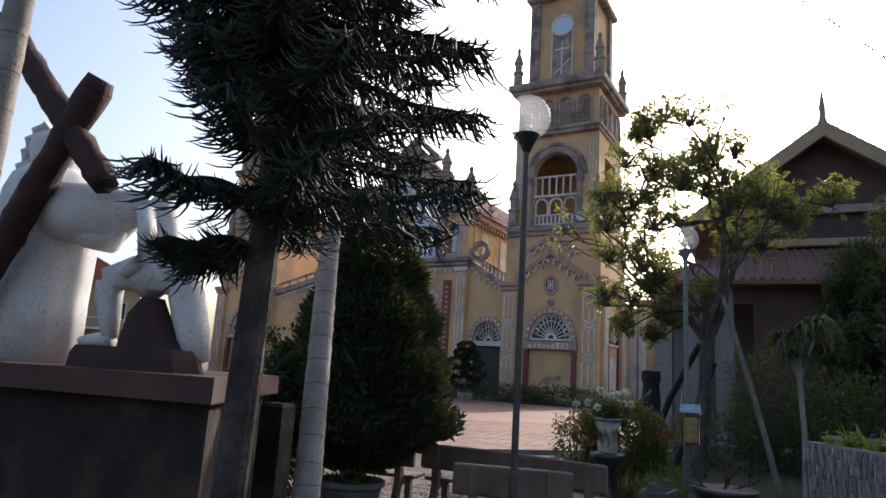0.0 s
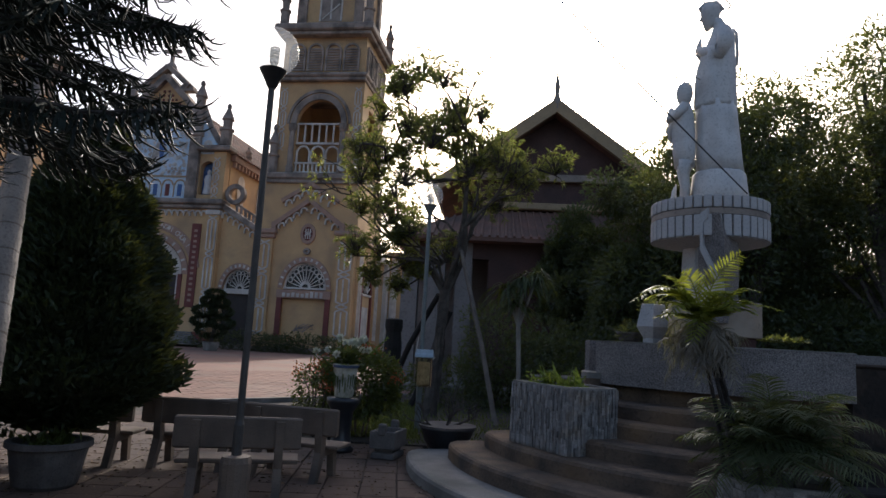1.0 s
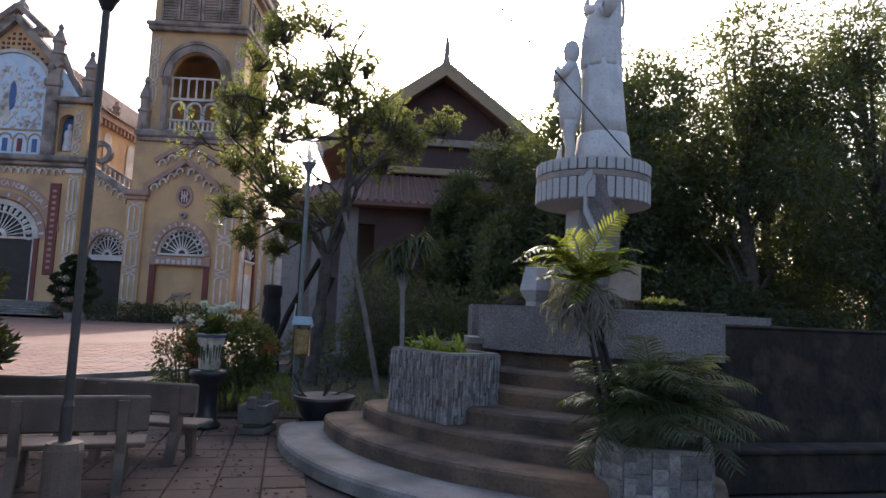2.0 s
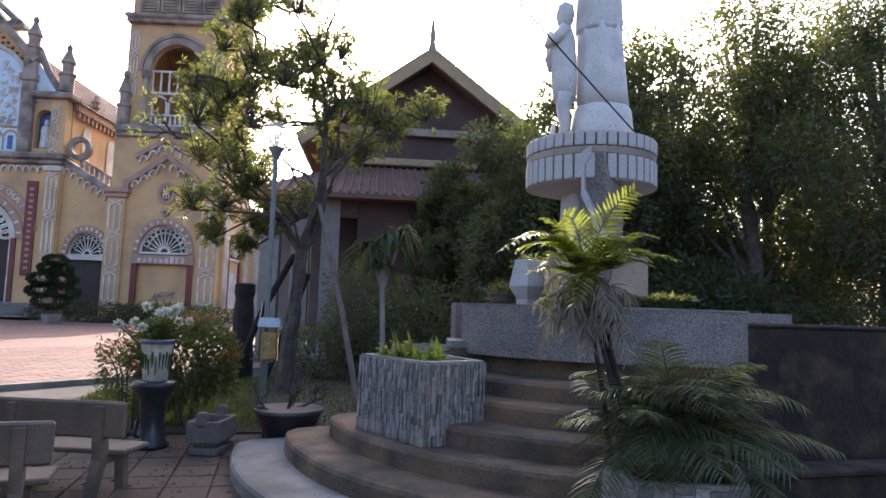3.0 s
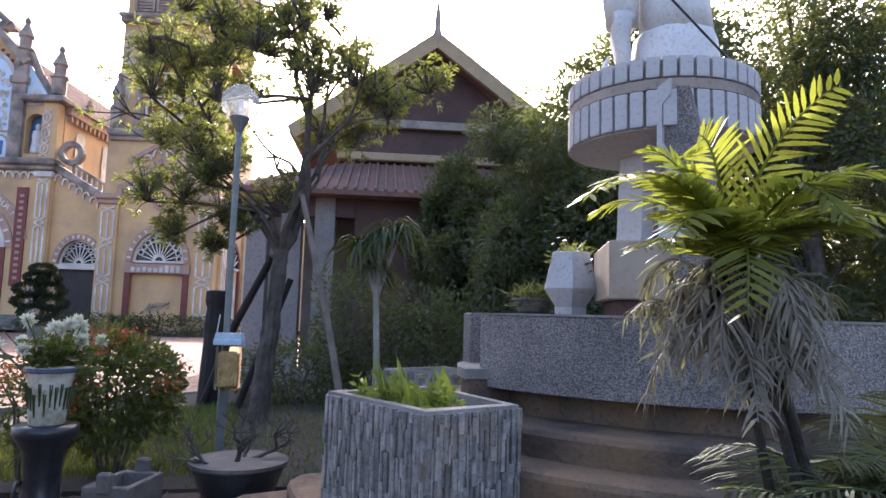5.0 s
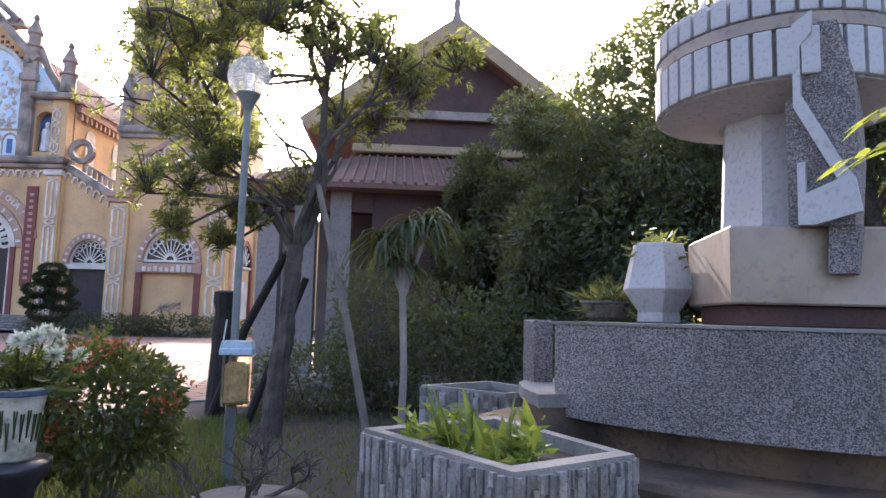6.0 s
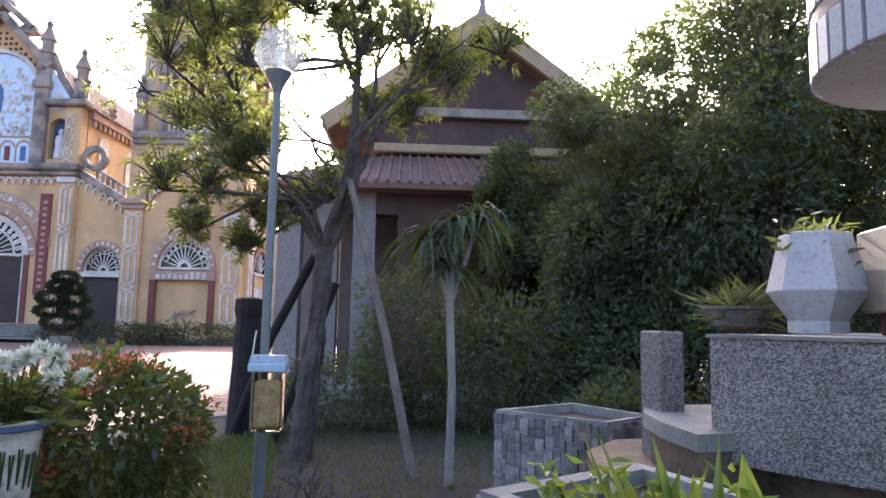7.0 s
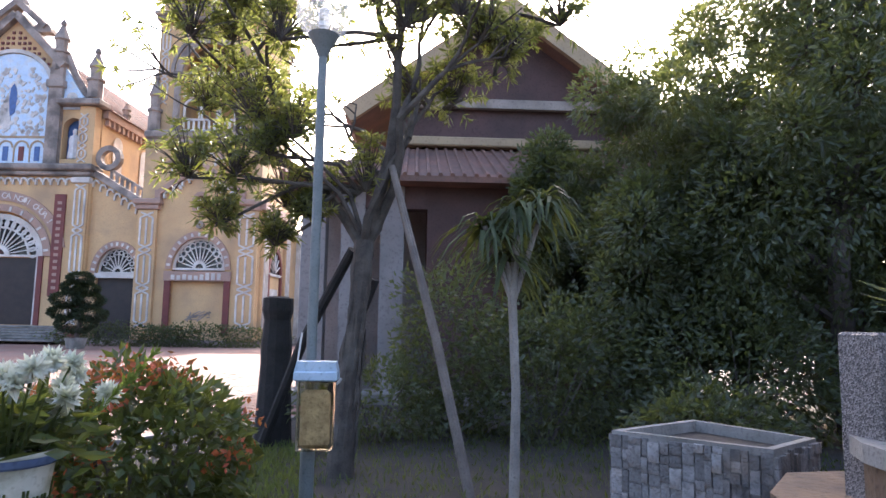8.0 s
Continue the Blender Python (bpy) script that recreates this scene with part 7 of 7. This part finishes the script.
# ---- statue group on its plinth ----
pl = thing("statue_plinth", "mossy black-stained plinth with a red slab top", "plinth")
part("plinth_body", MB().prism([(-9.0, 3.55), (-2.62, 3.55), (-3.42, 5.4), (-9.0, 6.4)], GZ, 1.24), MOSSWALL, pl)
part("plinth_slab", MB().prism([(-9.1, 3.4), (-2.5, 3.4), (-3.33, 5.5), (-9.1, 6.5)], 1.24, 1.40), REDSLAB, pl, "dull red overhanging slab")
part("end_block", MB().slab(-3.24, -3.02, 5.1, 5.32, GZ, 1.17, 0.03), MOSSWALL, pl)
cr = thing("wooden_cross", "large brown rough-hewn cross leaning across the statue", "cross")
rx = random.Random(17)


def hewn(a, b, r):
    """A round log with an uneven, hacked surface."""
    a, b = Vector(a), Vector(b)
    n = 26
    log = MB()
    seg = 11
    d = (b - a).normalized()
    sx = d.cross(Vector((0, 1, 0.2))).normalized()
    sy = d.cross(sx)
    vs, fs = [], []
    for k in range(n + 1):
        for i in range(seg):
            t_ = 2 * math.pi * i / seg
            q = r * (1 + rx.uniform(-0.13, 0.10)) * (0.86 if k in (0, n) else 1.0)
            vs.append(a.lerp(b, k / n) + sx * q * math.cos(t_) + sy * q * math.sin(t_))
    for k in range(n):
        fs += [(k * seg + i, k * seg + (i + 1) % seg, (k + 1) * seg + (i + 1) % seg, (k + 1) * seg + i) for i in range(seg)]
    fs += [tuple(range(seg))[::-1], tuple(range(n * seg, (n + 1) * seg))]
    return log.add(vs, fs)


part("beam", hewn((-5.05, 3.6, 1.56), (-4.0, 3.6, 3.56), 0.115), CROSSWOOD, cr, "round rough beam", True)
part("beam", hewn((-5.10, 3.56, 4.16), (-3.80, 3.62, 2.71), 0.105), CROSSWOOD, cr, "round rough crossbeam", True)
sg = MB()
loft(sg, [(1.40, -4.88, 4.1, 0.44, 0.36), (1.9, -4.86, 4.1, 0.42, 0.34), (2.3, -4.84, 4.1, 0.42, 0.34), (2.6, -4.84, 4.1, 0.42, 0.35), (2.8, -4.86, 4.1, 0.40, 0.34), (2.95, -4.90, 4.1, 0.32, 0.28), (3.05, -4.92, 4.1, 0.18, 0.18)], 44, 0.035, 9)
loft(sg, [(2.98, -4.90, 4.08, 0.14, 0.14), (3.08, -4.89, 4.08, 0.19, 0.18), (3.2, -4.9, 4.08, 0.21, 0.2), (3.3, -4.93, 4.08, 0.18, 0.17), (3.37, -4.95, 4.08, 0.08, 0.08)], 24, 0.05, 7)
for hx, hz in ((-5.1, 3.15), (-5.13, 3.02), (-5.08, 3.26), (-5.02, 3.34)):
    sg.tube([(hx + 0.08, 4.0, hz + 0.06), (hx, 3.98, hz), (hx - 0.02, 4.0, hz - 0.12)], [0.05, 0.06, 0.03], 8)
sg.tube([(-4.75, 3.95, 2.66), (-4.45, 3.92, 2.60), (-4.2, 3.9, 2.57), (-3.98, 3.9, 2.56), (-3.82, 3.9, 2.62), (-3.70, 3.92, 2.70)], [0.22, 0.25, 0.24, 0.22, 0.15, 0.06], 16)
sg.tube([(-4.35, 3.92, 2.52), (-4.15, 3.9, 2.44), (-3.98, 3.9, 2.40), (-3.86, 3.9, 2.46)], [0.14, 0.15, 0.14, 0.05], 12)
loft(sg, [(1.98, -3.48, 4.0, 0.20, 0.18), (2.15, -3.52, 4.0, 0.19, 0.17), (2.35, -3.58, 4.0, 0.17, 0.15), (2.52, -3.62, 4.0, 0.16, 0.15), (2.64, -3.62, 4.0, 0.12, 0.12), (2.72, -3.61, 4.0, 0.07, 0.07)], 24, 0.03, 6)
sg.tube([(-3.62, 4.0, 2.70), (-3.60, 4.0, 2.78), (-3.575, 4.0, 2.87), (-3.58, 4.0, 2.95), (-3.60, 4.0, 2.99)], [0.07, 0.105, 0.13, 0.105, 0.03], 14)
sg.tube([(-3.52, 3.98, 2.94), (-3.46, 3.97, 2.86), (-3.48, 3.97, 2.79)], [0.06, 0.055, 0.02], 8)
sg.tube([(-3.5, 3.96, 2.04), (-3.7, 3.92, 2.12), (-3.88, 3.9, 2.06), (-3.90, 3.9, 1.95)], [0.15, 0.13, 0.11, 0.10], 14)
sg.tube([(-3.90, 3.9, 2.04), (-3.89, 3.9, 1.9), (-3.85, 3.9, 1.75), (-3.83, 3.9, 1.62)], [0.105, 0.095, 0.075, 0.06], 12)
sg.tube([(-3.80, 3.9, 1.60), (-3.92, 3.88, 1.60), (-4.06, 3.86, 1.585)], [0.065, 0.055, 0.03], 10)
sg.tube([(-3.45, 4.02, 2.35), (-3.34, 4.0, 2.15), (-3.27, 4.0, 1.95), (-3.18, 4.0, 1.7), (-3.12, 4.0, 1.48)], [0.09, 0.12, 0.13, 0.12, 0.10], 14)
sg.tube([(-3.62, 3.85, 2.58), (-3.52, 3.8, 2.35), (-3.58, 3.78, 2.15), (-3.68, 3.8, 2.08)], [0.075, 0.065, 0.05, 0.04], 10)
tagged(mesh_object("statue", sg, STATUE, True), "white statue group, bowed and kneeling, on the red slab", "statue")
rk = MB()
loft(rk, [(1.40, -3.55, 3.9, 0.55, 0.30), (1.5, -3.57, 3.9, 0.53, 0.28), (1.555, -3.58, 3.9, 0.50, 0.25)], 22, 0.05, 7)
loft(rk, [(1.5, -3.38, 3.86, 0.26, 0.2), (1.65, -3.44, 3.86, 0.2, 0.16), (1.8, -3.48, 3.88, 0.15, 0.13), (1.92, -3.48, 3.9, 0.08, 0.08)], 18, 0.09, 5)
tagged(mesh_object("brown_rock", rk, CROSSWOOD), "rough brown rock under the kneeling figure", "rock")
# ---- distance ----
def house(x, y, w, d, h, rz, wall, label, floors=2):
    ho = thing("house", label, "house", pose(x, y, GZ, 0, 0, rz))
    part("wall", MB().box(-w / 2, w / 2, 0, d, 0, h), wall, ho)
    part("roof", MB().upright([(-w / 2 - 0.6, h), (w / 2 + 0.6, h), (0, h + w * 0.28)], -0.6, d + 0.6), REDROOF, ho, "red tiled roof")
    for fl in range(floors):
        for k in range(3):
            xx = -w / 2 + w * (k + 0.5) / 3
            wi = part("window", MB().box(xx - 0.5, xx + 0.5, -0.04, 0.02, fl * h / floors + 0.9, fl * h / floors + 2.3), DARKGLASS, ho)
            part("frame", MB().box(xx - 0.6, xx - 0.5, -0.08, 0.03, fl * h / floors + 0.8, fl * h / floors + 2.4).box(xx + 0.5, xx + 0.6, -0.08, 0.03, fl * h / floors + 0.8, fl * h / floors + 2.4), STUCCO, wi)
        if fl:
            part("balcony", MB().box(-w / 2, w / 2, -1.1, 0, fl * h / floors, fl * h / floors + 0.18).box(-w / 2, w / 2, -1.1, -1.0, fl * h / floors + 0.9, fl * h / floors + 1.0), STUCCO, ho)
    return ho


house(-44, 41, 9, 9, 7.5, 45, HALLTRIM, "far yellow house with a red roof and white balcony")
house(-58, 48, 10, 9, 7.0, 45, FARWALL, "far pale house with a red roof")
house(-66, 66, 14, 9, 6.0, 35, FARWALL, "long pale house beyond the plaza", 1)
house(5, 100, 26, 10, 7, -6, OCHRE, "ochre parish house with arched windows behind the trees", 2)
for i, (x, y, h, r) in enumerate(((-38, 33, 5.0, 2.6), (-46, 36, 5.5, 3.0), (-33, 38, 4.2, 2.2), (-52, 60, 6, 3.2))):
    dense_tree(x, y, h, r, 90 + i, "leafy tree by the far houses", TREELEAF, 90, 0.2, 0.4, 0.2)
fence = thing("fence", "pale yellow pillared fence beyond the garden wall", "fence")
for i in range(12):
    part("pillar", MB().slab(15 + 1.6 * i, 15.4 + 1.6 * i, 24.0 - 0.6 * i, 24.4 - 0.6 * i, GZ, 2.0, 0.03), HALLTRIM, fence)
part("rail", MB().tube([(15, 24.2, 0.3), (33, 17.45, 0.3)], 0.05, 6).tube([(15, 24.2, 1.5), (33, 17.45, 1.5)], 0.05, 6), STUCCO, fence)
